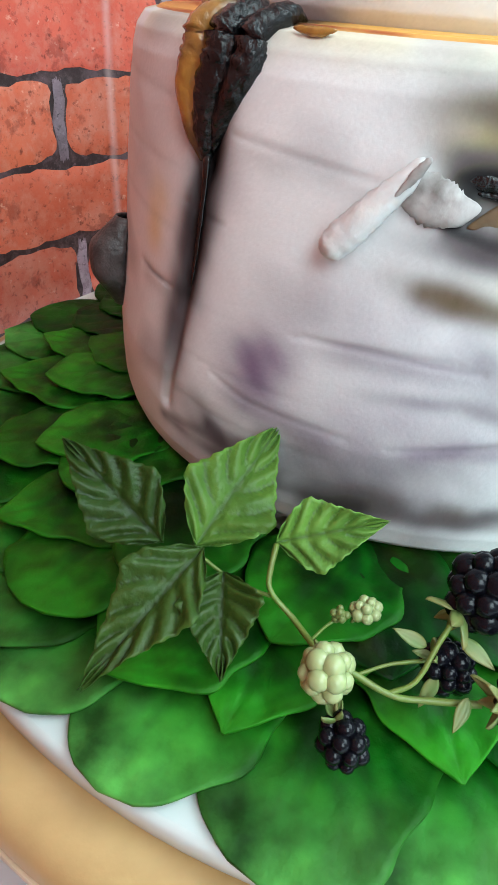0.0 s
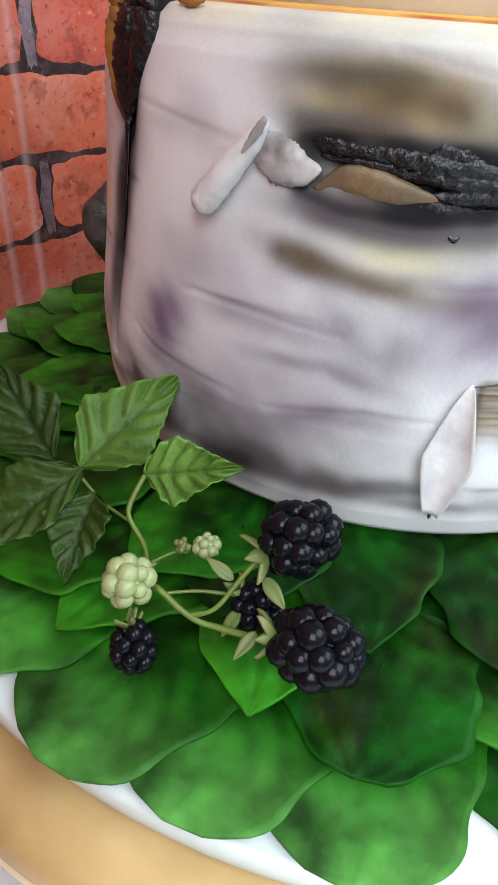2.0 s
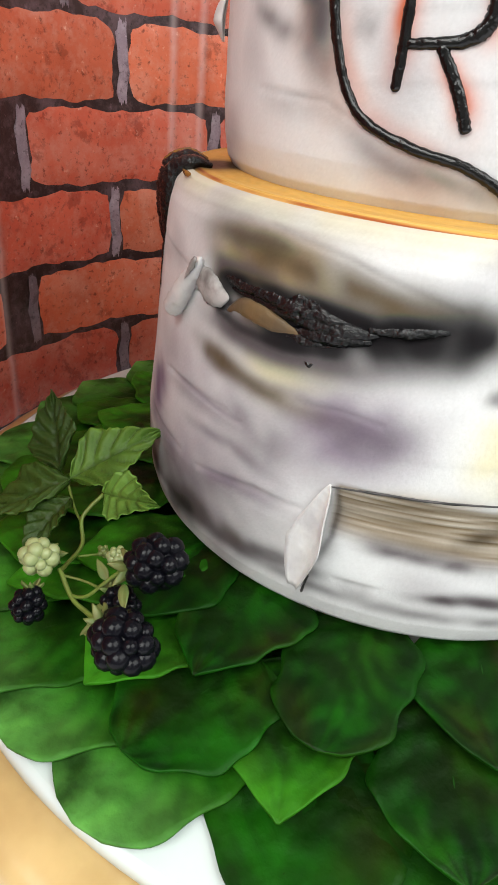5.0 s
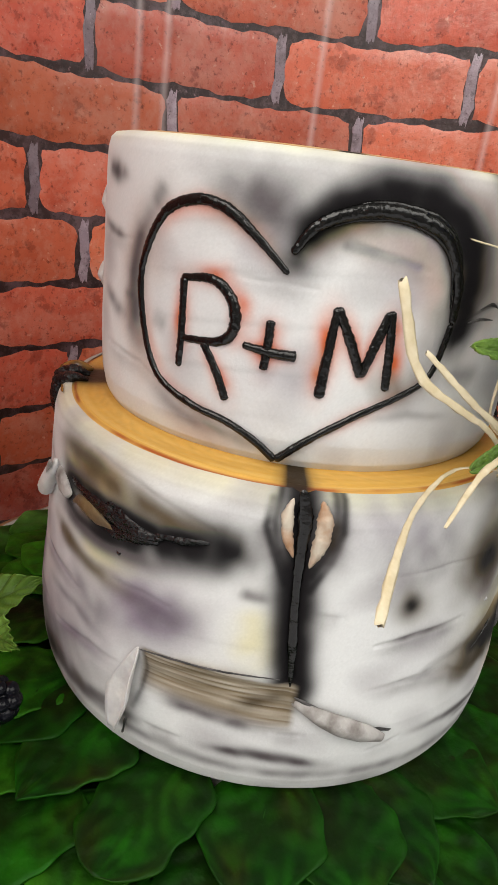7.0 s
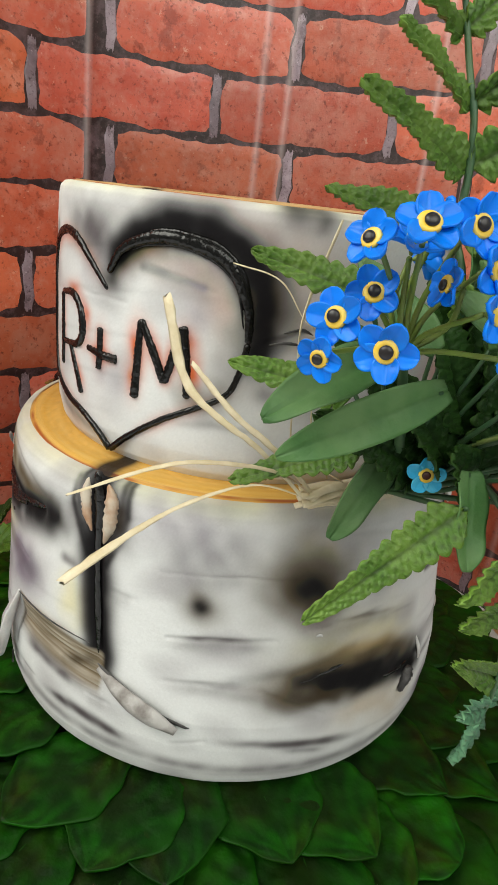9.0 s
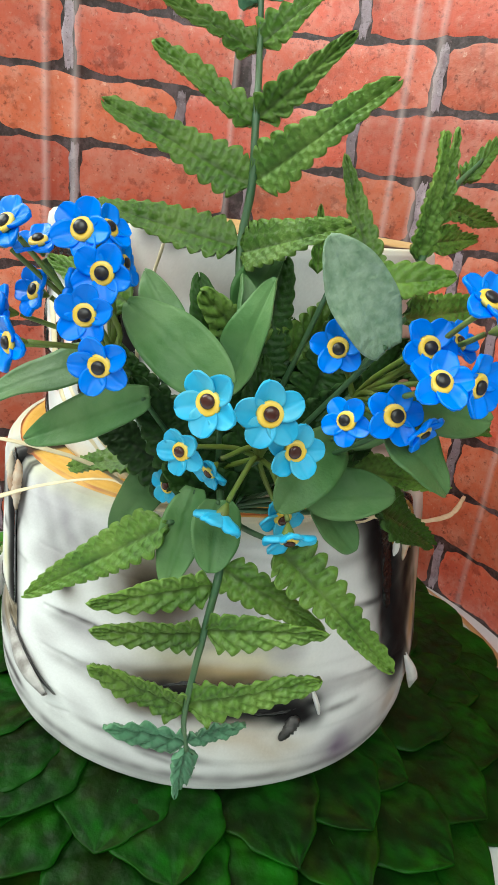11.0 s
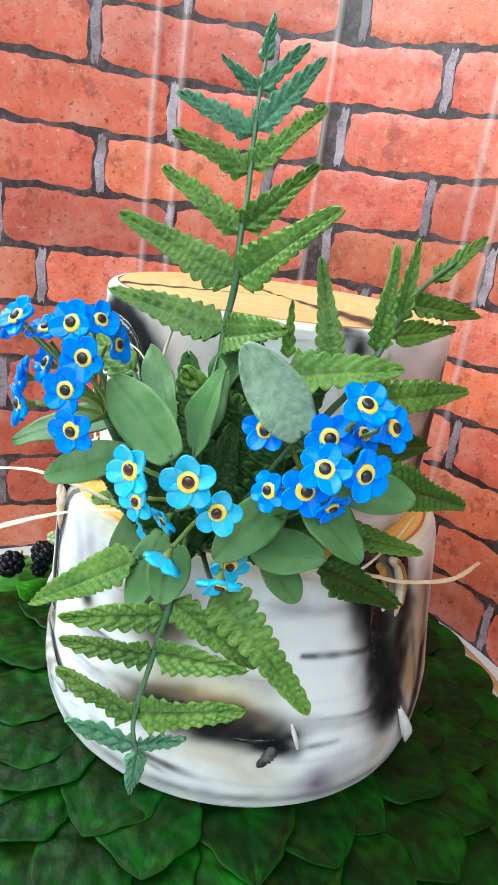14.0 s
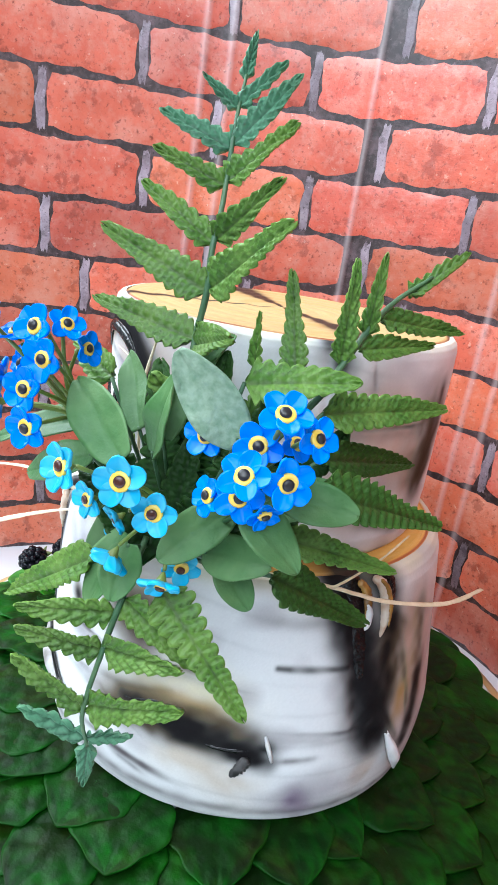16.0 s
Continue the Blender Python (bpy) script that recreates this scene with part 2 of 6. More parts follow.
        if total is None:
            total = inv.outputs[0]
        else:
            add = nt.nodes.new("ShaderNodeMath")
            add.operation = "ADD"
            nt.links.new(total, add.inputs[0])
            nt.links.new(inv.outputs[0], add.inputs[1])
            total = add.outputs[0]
    # fold wear and the glare along each crease, laid into the colour as pale lines
    worn_glare = nt.nodes.new("ShaderNodeMapRange")
    worn_glare.inputs["From Min"].default_value, worn_glare.inputs["From Max"].default_value = 0.45, 1.0
    worn_glare.inputs["To Max"].default_value = 0.3
    nt.links.new(total, worn_glare.inputs["Value"])
    nt.links.new(blend(worn_glare.outputs[0], c, (0.72, 0.62, 0.62)), p.inputs["Base Color"])
    grain = noise_fac(260, 0, 1, 1)[1]
    mixh = nt.nodes.new("ShaderNodeMath")
    mixh.operation = "MULTIPLY_ADD"
    mixh.inputs[1].default_value = 0.3
    nt.links.new(grain, mixh.inputs[0])
    nt.links.new(total, mixh.inputs[2])
    b = nt.nodes.new("ShaderNodeBump")
    b.inputs["Distance"].default_value = 0.002
    nt.links.new(mixh.outputs[0], b.inputs["Height"])
    nt.links.new(b.outputs[0], p.inputs["Normal"])
    return m


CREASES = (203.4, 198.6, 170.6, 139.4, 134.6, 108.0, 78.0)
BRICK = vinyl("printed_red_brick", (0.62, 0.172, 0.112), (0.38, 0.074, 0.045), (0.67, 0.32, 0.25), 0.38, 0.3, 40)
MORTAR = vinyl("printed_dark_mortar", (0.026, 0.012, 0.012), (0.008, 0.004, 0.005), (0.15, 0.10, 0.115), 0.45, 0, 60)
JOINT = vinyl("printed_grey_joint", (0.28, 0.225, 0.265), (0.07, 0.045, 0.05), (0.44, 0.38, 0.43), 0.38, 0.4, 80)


# ---- mesh helpers ----
def part(name, bm, material, parent=None, label=""):
    me = bpy.data.meshes.new(name)
    if isinstance(bm, tuple):
        me.from_pydata(*bm[:3])
    else:
        bm.to_mesh(me)
        bm.free()
    me.materials.append(material)
    for poly in me.polygons:
        poly.use_smooth = True
    ob = new(name, me)
    if parent is not None:
        ob.parent = parent
    if label:
        ob["label"] = label
    return ob


def thing(name, label, category, group="", kind="", at=(0, 0, 0)):
    ob = new(name)
    ob.location = at
    ob.empty_display_size = 0.01
    return tagged(ob, label, category, group, kind)


def hang(ob, parent):
    """Parents ob, which was built in the world's place, under a thing that stands elsewhere."""
    ob.parent = parent
    ob.matrix_parent_inverse = Matrix.Translation(-parent.location)
    return ob


def paint(ob, cols):
    a = ob.data.color_attributes.new("paint", "FLOAT_COLOR", "POINT")
    c = np.ones((len(ob.data.vertices), 4), np.float32)
    c[:, :3] = cols
    a.data.foreach_set("color", c.ravel())


def grid_faces(nu, nv, closed=False):
    faces = []
    for i in range(nu - (0 if closed else 1)):
        for j in range(nv - 1):
            a, b = i * nv + j, ((i + 1) % nu) * nv + j
            faces.append((a, b, b + 1, a + 1))
    return faces


def spline(pts, n):
    """A smooth line of n points through pts."""
    p = np.array(pts, float)
    if len(p) == 2:
        return p[0] + (p[1] - p[0]) * np.linspace(0, 1, n)[:, None]
    q = np.vstack([2 * p[0] - p[1], p, 2 * p[-1] - p[-2]])
    out = []
    for s in np.linspace(0, len(p) - 1, n):
        i = min(int(s), len(p) - 2)
        t = s - i
        a, b, c, d = q[i], q[i + 1], q[i + 2], q[i + 3]
        out.append(0.5 * (2 * b + (c - a) * t + (2 * a - 5 * b + 4 * c - d) * t * t + (3 * b - a - 3 * c + d) * t ** 3))
    return np.array(out)


def tube(pts, radii, n=24, seg=10, rough=0.0, flat=1.0, side=None, seed=0, blunt=1.0, fray=0.0):
    """A swept rod through pts with radii along it; flat squeezes it along the given side direction."""
    rng = np.random.RandomState(seed)
    line = spline(pts, n)
    rad = np.interp(np.linspace(0, 1, n), np.linspace(0, 1, len(radii)), radii)
    rad[[0, -1]] *= blunt
    tan = np.gradient(line, axis=0)
    tan /= np.linalg.norm(tan, axis=1)[:, None] + 1e-12
    up = np.array(side if side is not None else (0.3, 0.2, 0.93), float)
    verts, faces = [], []
    bumps = 1 + rough * rng.uniform(-1, 1, (n, seg))
    for i in range(n):
        u = up[i] if up.ndim == 2 else up
        s = np.cross(tan[i], u)
        s /= np.linalg.norm(s) + 1e-12
        w = np.cross(s, tan[i])
        for k in range(seg):
            a = 2 * math.pi * k / seg
            verts.append(line[i] + rad[i] * bumps[i, k] * (math.cos(a) * s + flat * math.sin(a) * w) + (tan[i] * rad[i] * fray * rng.uniform(-0.5, 2.0) if i == n - 1 else 0))
    for i in range(n - 1):
        for k in range(seg):
            a, b = i * seg + k, i * seg + (k + 1) % seg
            faces.append((a, b, b + seg, a + seg))
    faces.append(tuple(range(seg - 1, -1, -1)))
    faces.append(tuple((n - 1) * seg + k for k in range(seg)))
    return [tuple(v) for v in verts], [], faces


def frame_matrix(base, tip, up):
    x = (Vector(tip) - Vector(base)).normalized()
    z = Vector(up)
    z = (z - x * z.dot(x)).normalized()
    y = z.cross(x)
    m = Matrix((x, y, z)).transposed().to_4x4()
    m.translation = base
    return m


def blade(length, width, outline="ovate", teeth=0, tooth=0.0, curl=0.0, cup=0.0, vein=0.0006, veins=7, thick=0.0008, nu=30, nv=11,
          wave=0.0, seed=0, fold=0.0):
    """A leaf with thickness, midrib, side veins and toothed edges. It lies along x, its face up. Returns mesh data and (u, v) of its points."""
    rng = np.random.RandomState(seed)
    ph = rng.uniform(0, 6.3, 4)
    u = np.linspace(0, 1, nu)
    v = np.linspace(-1, 1, nv)
    if outline == "ovate":
        half = np.sin(np.pi * np.clip(u, 0, 1) ** 0.75) ** 0.85 * (1 - 0.15 * u)
    elif outline == "heart":
        half = np.sqrt(np.clip(1 - (2 * np.clip(u, 0, 0.36) / 0.72 - 1) ** 2, 0, 1)) * (u < 0.36) + (u >= 0.36) * np.clip(1 - (np.clip(u - 0.36, 0, 1) / 0.64) ** 1.7, 0, 1)
    elif outline == "round":
        half = np.sqrt(np.clip(1 - (2 * u ** 0.85 - 1) ** 2, 0, 1)) ** 0.9
    elif outline == "diamond":
        half = np.clip(1 - np.abs(u - 0.55) / 0.55, 0, 1) ** 0.7
    elif outline == "pointed":
        half = np.clip(u / 0.34, 0, 1) ** 0.6 * np.clip(1 - np.clip((u - 0.34) / 0.66, 0, 1), 0, 1) ** 1.05
    elif outline == "spade":
        half = np.sqrt(np.clip(1 - (1 - np.clip(u, 0, 0.5) / 0.5) ** 2, 0, 1)) * (1 - np.clip((u - 0.5) / 0.5, 0, 1) ** 2.6)
    elif outline == "strap":
        half = np.clip(np.sin(np.pi * np.clip(u * 0.93 + 0.06, 0, 1) ** 0.9), 0, 1) ** 0.55
    else:
        half = np.clip(np.minimum(u * 9 + 0.25, 1), 0, 1) * (1 - 0.70 * u - 0.10 * u ** 3) * np.sqrt(np.clip(1 - (np.clip(u - 0.9, 0, 1) / 0.1) ** 2, 0, 1))
    half = np.clip(half, 0.02, 1)
    saw = 1 + (tooth * (np.abs(((u * teeth) % 1.0) - 0.35) * 2 - 0.6) if teeth else 0)
    if outline == "fern":
        saw = 1.06 - tooth * np.clip(1.25 - 1.1 * u, 0, 1) * (1 - np.abs(np.sin(np.pi * u * teeth)) ** 0.45) + 0.05 * np.sin(u * 9 + ph[3])
    U, V = np.meshgrid(u, v, indexing="ij")
    X = U * length
    Y = V * (half * saw)[:, None] * width / 2
    if teeth:
        X = X + np.abs(V) ** 2 * length * 0.03
    Z = -curl * length * U ** 2 + cup * width * V ** 2 * half[:, None]
    Z = Z + fold * np.abs(V) * half[:, None] * width / 2
    Z -= vein * np.exp(-(V / 0.07) ** 2) * 1.6
    if veins:
        s = (U * 1.0 - np.abs(V) * 0.22) * veins
        Z -= vein * np.exp(-(((s % 1.0) - 0.5) / 0.13) ** 2) * np.clip(np.abs(V) * 3, 0, 1) * (1 - np.abs(V) ** 4)
        Z += vein * 0.8 * np.cos((s % 1.0 - 0.0) * 2 * np.pi) * np.clip(np.abs(V) * 2, 0, 1)
    Z += wave * (np.sin(U * 7 + ph[0]) * V + 0.6 * np.sin(U * 13 + ph[1]) * V ** 2 + 0.5 * np.sin(U * 5 + ph[2]))
    topv = np.stack([X, Y, Z], -1).reshape(-1, 3)
    botv = topv.copy()
    edge = (np.abs(V) > 0.999).reshape(-1) | (U > 0.999).reshape(-1) | (U < 0.001).reshape(-1)
    botv[:, 2] -= thick * np.where(edge, 0.55, 1.0)
    n = nu * nv
    faces = []
    for i in range(nu - 1):
        for j in range(nv - 1):
            a, b = i * nv + j, (i + 1) * nv + j
            faces.append((a, b, b + 1, a + 1))
            faces.append((n + a + 1, n + b + 1, n + b, n + a))
    rim = [i * nv for i in range(nu)] + [(nu - 1) * nv + j for j in range(1, nv)] + [i * nv + nv - 1 for i in range(nu - 2, -1, -1)] + [j for j in range(nv - 2, 0, -1)]
    for a, b in zip(rim, rim[1:] + rim[:1]):
        faces.append((b, a, n + a, n + b))
    verts = np.vstack([topv, botv])
    uv = np.vstack([np.stack([U, V], -1).reshape(-1, 2)] * 2)
    return ([tuple(p) for p in verts], [], faces), uv


def low_shape(az, z):
    """How far the lower tier's side lies from a plain drum: it tapers upwards and leans a little."""
    taper = np.interp(z, (0.0, 0.035, 0.06, 0.09, 0.112, 0.121), (0.0018, 0.0018, -0.0008, -0.0034, -0.0052, -0.0058))
    return taper + np.clip((z - 0.03) / 0.085, 0, 1.05) * 0.0036 * np.cos(np.radians(az + 105))


def up_shape(az):
    return -0.0012 + 0.0017 * np.cos(np.radians(az + 105))


def surf(az, z, r):
    """A place at a bearing, a height and a distance from the axis; on a tier it follows the tier's own shape."""
    a = radians(az)
    if 0.085 < r < 0.107 and -0.002 < z < 0.1215:
        r += float(low_shape(az, z))
    elif 0.07 < r < 0.085:
        r += float(up_shape(az))
    return (r * math.cos(a), r * math.sin(a), z)

# ---- the unseen room, closed all round; its plaster bounces fill light ----
def slab(name, size, centre, material, label, turn=0.0, kind="structure", category="wall"):
    bm = bmesh.new()
    bmesh.ops.create_cube(bm, size=1)
    bmesh.ops.scale(bm, vec=size, verts=bm.verts)
    ob = part(name, bm, material)
    for poly in ob.data.polygons:
        poly.use_smooth = False
    ob.matrix_world = pose(*centre, 0, 0, turn)
    return tagged(ob, label, category, kind=kind)


FLOOR_Z, CEIL_Z, HALF = -0.79, 2.2, 1.3
TURN = WIN_AZ + 90


def room_at(x, y, z):
    m = Matrix.Rotation(radians(TURN), 4, "Z") @ Vector((x, y, z))
    return (m.x, m.y, m.z)


slab("floor", (2 * HALF + 0.4, 2 * HALF + 0.4, 0.1), (0, 0, FLOOR_Z - 0.05), FLOORWOOD, "plain grey floor of the room", TURN, category="floor")
slab("ceiling", (2 * HALF + 0.4, 2 * HALF + 0.4, 0.1), (0, 0, CEIL_Z + 0.05), PLASTER, "plain white ceiling of the room", TURN, category="ceiling")
MIDZ, HIGH = (FLOOR_Z + CEIL_Z) / 2, CEIL_Z - FLOOR_Z
slab("wall_north", (2 * HALF, 0.12, HIGH), room_at(0, HALF + 0.06, MIDZ), PLASTER, "plain white plaster wall of the room", TURN)
slab("wall_west", (0.12, 2 * HALF + 0.24, HIGH), room_at(-HALF - 0.06, 0, MIDZ), PLASTER, "plain plaster wall of the room", TURN)
# two walls with an unseen, added window each, in four pieces round the opening
WX, WZ0, WZ1 = 0.8, 0.65, 2.05


def window_wall(side, number, turn):
    def at(x, y, z):
        m = Matrix.Rotation(radians(turn), 4, "Z") @ Vector((x, y, z))
        return (m.x, m.y, m.z)

    slab("wall_" + side + "_sill", (2 * HALF, 0.12, WZ0 - FLOOR_Z), at(0, -HALF - 0.06, (WZ0 + FLOOR_Z) / 2), PLASTER, "plaster wall below the window", turn)
    slab("wall_" + side + "_head", (2 * HALF, 0.12, CEIL_Z - WZ1), at(0, -HALF - 0.06, (WZ1 + CEIL_Z) / 2), PLASTER, "plaster wall above the window", turn)
    for sgn in (-1, 1):
        slab("wall_" + side + "_pier", (HALF - WX, 0.12, WZ1 - WZ0), at(sgn * (HALF + WX) / 2, -HALF - 0.06, (WZ0 + WZ1) / 2), PLASTER, "plaster wall beside the window", turn)
    win = thing("window_" + str(number), "unseen white framed window added to let daylight in", "window", kind="structure")
    half, mid = WZ1 - WZ0 - 0.1, (WZ0 + WZ1) / 2
    for px, pz, sx, sz in ((0, WZ0 + 0.025, 2 * WX, 0.05), (0, WZ1 - 0.025, 2 * WX, 0.05), (-WX + 0.025, mid, 0.05, half), (WX - 0.025, mid, 0.05, half), (0, mid, 0.05, half)):
        bm = bmesh.new()
        bmesh.ops.create_cube(bm, size=1)
        bmesh.ops.scale(bm, vec=(sx, 0.06, sz), verts=bm.verts)
        bmesh.ops.bevel(bm, geom=bm.edges[:], offset=0.006, segments=2, affect="EDGES")
        f = part("window_frame", bm, FRAMEWHITE, win)
        f.matrix_world = pose(*at(px, -HALF - 0.08, pz), 0, 0, turn)


window_wall("south", 1, TURN)
window_wall("east", 2, TURN + 90)


# ---- the support: table, turntable, board ----
def lathe(profile, seg=160):
    verts, faces = [], []
    n = len(profile)
    for i in range(seg):
        a = 2 * math.pi * i / seg
        for r, z in profile:
            verts.append((r * math.cos(a), r * math.sin(a), z))
    for i in range(seg):
        for j in range(n - 1):
            a, b = i * n + j, ((i + 1) % seg) * n + j
            faces.append((a, b, b + 1, a + 1))
    faces.append(tuple(i * n for i in range(seg - 1, -1, -1)))
    faces.append(tuple(i * n + n - 1 for i in range(seg)))
    return verts, [], faces


def flat_ends(ob):
    for poly in ob.data.polygons:
        if len(poly.vertices) > 8:
            poly.use_smooth = False
    return ob


TABLE_Z = -0.040
BOARD = (-0.0007, -0.0075)
table = thing("table", "white table under the cake and the brick backdrop", "table", at=(0, 0, FLOOR_Z))
hang(flat_ends(part("table_top", lathe([(0.60, TABLE_Z - 0.03), (0.605, TABLE_Z - 0.025), (0.605, TABLE_Z - 0.005), (0.60, TABLE_Z)]), TABLEWHITE)), table)
hang(flat_ends(part("pedestal", lathe([(0.24, FLOOR_Z), (0.24, FLOOR_Z + 0.02), (0.05, FLOOR_Z + 0.06), (0.04, -0.2), (0.12, TABLE_Z - 0.03)], 48), TABLEWHITE)), table)

turntable = thing("turntable", "round varnished pale wooden turntable with a rounded edge", "turntable", at=(*BOARD, TABLE_Z))
for name, profile, seg, m, label in (
        ("disc", [(0.160, 0.006), (0.178, 0.006), (0.1845, 0.0085), (0.1875, 0.0125), (0.1878, 0.0175), (0.1855, 0.0215), (0.1815, 0.0235), (0.175, 0.024)], 160, TURNWOOD, ""),
        ("edge_band", [(0.1782, 0.0051), (0.1849, 0.0077), (0.1882, 0.0122), (0.1884, 0.0165)], 160, TURNEDGE, "lighter bare edge of the wooden disc"),
        ("foot", [(0.145, 0.0), (0.150, 0.002), (0.150, 0.004), (0.145, 0.006)], 64, TURNWOOD, "")):
    flat_ends(part(name, lathe(profile, seg), m, turntable, label))

board = flat_ends(part("cake_board", lathe([(0.1705, -0.016), (0.1715, -0.0155), (0.1720, -0.0145), (0.1720, -0.0105), (0.1713, -0.0095), (0.1700, -0.009)]), WHITEBOARD))
board.location = (*BOARD, 0)
tagged(board, "thin round white board under the leaves and cake", "cake board")

# ---- the cake ----
dusk, soot, umber, bistre = (0.085, 0.072, 0.078), (0.010, 0.009, 0.010), (0.105, 0.078, 0.045), (0.045, 0.032, 0.018)
lilac, tan, straw, honey = (0.17, 0.12, 0.19), (0.40, 0.26, 0.10), (0.76, 0.65, 0.40), (0.70, 0.54, 0.28)
rust, clay = (0.62, 0.12, 0.03), (0.50, 0.33, 0.26)


def smooth_noise(az, z, scale, seed):
    """Soft value noise on the drum, wrapped round it."""
    rng = np.random.RandomState(seed)
    out = np.zeros_like(az)
    for _ in range(7):
        k, q, p = rng.randint(1, int(scale) + 2), rng.uniform(-1, 1) * scale * 10, rng.uniform(0, 6.3)
        out += np.sin(np.radians(az) * k + q * z + p)
    return out / 7


class Drum:
    """A fondant-covered tier: a fine sheet of points round the drum that is dented and airbrushed."""

    def __init__(self, profile, around):
        r, z = np.array(profile).T
        s = np.r_[0, np.cumsum(np.hypot(np.diff(r), np.diff(z)))]
        n = int(s[-1] / 0.00055)
        t = np.linspace(0, s[-1], n)
        self.r0, self.z0 = np.interp(t, s, r), np.interp(t, s, z)
        self.az1 = np.linspace(-180, 180, around, endpoint=False)
        self.az, self.z = np.meshgrid(self.az1, self.z0, indexing="ij")
        self.r = np.repeat(self.r0[None], around, 0)
        self.body = float(r.max())
        self.col = np.empty(self.az.shape + (3,))
        self.col[:] = (0.71, 0.715, 0.72)

    def near(self, pts, reach):
        a = [p[0] for p in pts]
        z = [p[1] / 1000 for p in pts]
        span = np.degrees(reach / self.body)
        mid = (min(a) + max(a)) / 2
        off = (self.az1 - mid + 180) % 360 - 180
        i = np.nonzero(np.abs(off) <= (max(a) - min(a)) / 2 + span)[0]
        j = np.nonzero((self.z0 >= min(z) - reach) & (self.z0 <= max(z) + reach))[0]
        if not len(i) or not len(j):
            return None
        box = np.ix_(i, j)
        x = (self.az[box] - mid + 180) % 360 - 180
        x = np.radians(x) * self.body * 1000
        y = self.z[box] * 1000
        px = [math.radians(q - mid) * self.body * 1000 for q in a]
        py = [q * 1000 for q in z]
        d = np.full(x.shape, 1e9)
        along = np.zeros(x.shape)
        run = 0.0
        for k in range(len(px) - 1):
            dx, dy = px[k + 1] - px[k], py[k + 1] - py[k]
            t = np.clip(((x - px[k]) * dx + (y - py[k]) * dy) / (dx * dx + dy * dy + 1e-9), 0, 1)
            dk = np.hypot(x - px[k] - t * dx, y - py[k] - t * dy)
            along = np.where(dk < d, run + t * math.hypot(dx, dy), along)
            d = np.minimum(d, dk)
            run += math.hypot(dx, dy)
        self.ends = np.minimum(along, run - along), run
        return box, d

    def smear(self, colour, width, strength, *pts):
        """An airbrushed stroke, width in millimetres; a thin one is scored into the fondant too and gets a painted soft
        shadow.
        """
        got = self.near(pts, width * 0.0042)
        if got is None:
            return
        box, d = got
        left, run = self.ends
        fade = np.clip(0.12 + left / (0.32 * run), 0, 1) if run > 2.2 * width and run < 200 and colour != soot else 1.0
        d = d * (1 + 0.25 * smooth_noise(self.az[box], self.z[box], 30, int(width * 100) + len(pts)))
        black = colour == soot
        if width < 1.3:
            # soft shadow just below the scored line, painted in dusk
            self.smear(dusk, 2.6, strength * 0.42, *[(a, z - 2.4) for a, z in pts])
            strength *= np.clip(0.62 + 0.9 * smooth_noise(self.az[box], self.z[box], 26, int(pts[0][1] * 10)), 0.12, 0.95)
        if width >= 2:
            d = d / (1.75 if black else 1.18)
            strength = min(0.97, strength * 1.22)
        fade = fade * np.clip(0.9 + 0.45 * smooth_noise(self.az[box], self.z[box], 60, int(width * 10) + 7), 0.3, 1)
        w = (strength * fade * np.exp(-((d / width) ** (2.4 if black else 2))))[..., None]
        self.col[box] = self.col[box] * (1 - w) + np.minimum(self.col[box], colour) * w
        if width < 1.3:
            self.r[box] -= 0.00022 * np.exp(-((d / 0.9) ** 2))

    def streaks(self, a0, a1, z0, z1, seed):
        """A band of bare inner bark with brown fibres that run round the tier."""
        u = np.clip(np.minimum(self.az - a0, a1 - self.az) / 1.2, 0, 1)
        bow = 0.0012 * np.sin((self.az - a0) / (a1 - a0) * 5)
        v = np.clip(np.minimum((self.z - z0 - bow) / 0.0045, (z1 + bow * 0.5 - self.z) / 0.0014), 0, 1)
        k = (u * v)[..., None] * 0.95
        rng = np.random.RandomState(seed)
        fibre = np.zeros_like(self.az)
        for _ in range(14):
            fibre += np.sin(self.z * rng.uniform(900, 5200) + 1.4 * np.sin(np.radians(self.az) * rng.uniform(5, 16) + rng.uniform(0, 6)) + rng.uniform(0, 6))
        fibre = np.clip(0.5 + fibre / 9, 0, 1)[..., None]
        deep = np.clip(0.55 + 0.6 * smooth_noise(self.az, self.z, 24, seed + 1), 0, 1)[..., None]
        tone = np.array((0.60, 0.55, 0.47)) * (1 - fibre) + np.array((0.20, 0.145, 0.08)) * fibre
        tone = tone * (1 - 0.8 * deep) + np.array((0.13, 0.095, 0.055)) * 0.8 * deep
        self.col = self.col * (1 - k) + tone * k
        self.r -= k[..., 0] * fibre[..., 0] * 0.0004

    def dent(self, depth, width, *pts):
        got = self.near(pts, width * 0.003)
        if got:
            box, d = got
            self.r[box] -= depth / 1000 * np.exp(-((d / width) ** 2))

    def build(self, name, parent, seed):
        self.r += low_shape(self.az, self.z) if self.body > 0.09 else up_shape(self.az)
        wob = smooth_noise(self.az, self.z, 9, seed) * 0.0005 + smooth_noise(self.az, self.z, 40, seed + 1) * 0.00018
        folds = np.exp(-(((self.z * 1000 + 5 * np.sin(np.radians(self.az * 2)) + 2 * smooth_noise(self.az, self.z, 12, 5)) % 14 - 7) / 1.1) ** 2)
        keep = np.clip(smooth_noise(self.az, self.z, 6, seed + 3) * 3, 0, 1)
        self.r += wob - 0.0001 * folds * keep
        grey = np.clip(smooth_noise(self.az, self.z, 10, seed + 4) * 1.5 + 0.05, 0, 1)[..., None] * 0.38
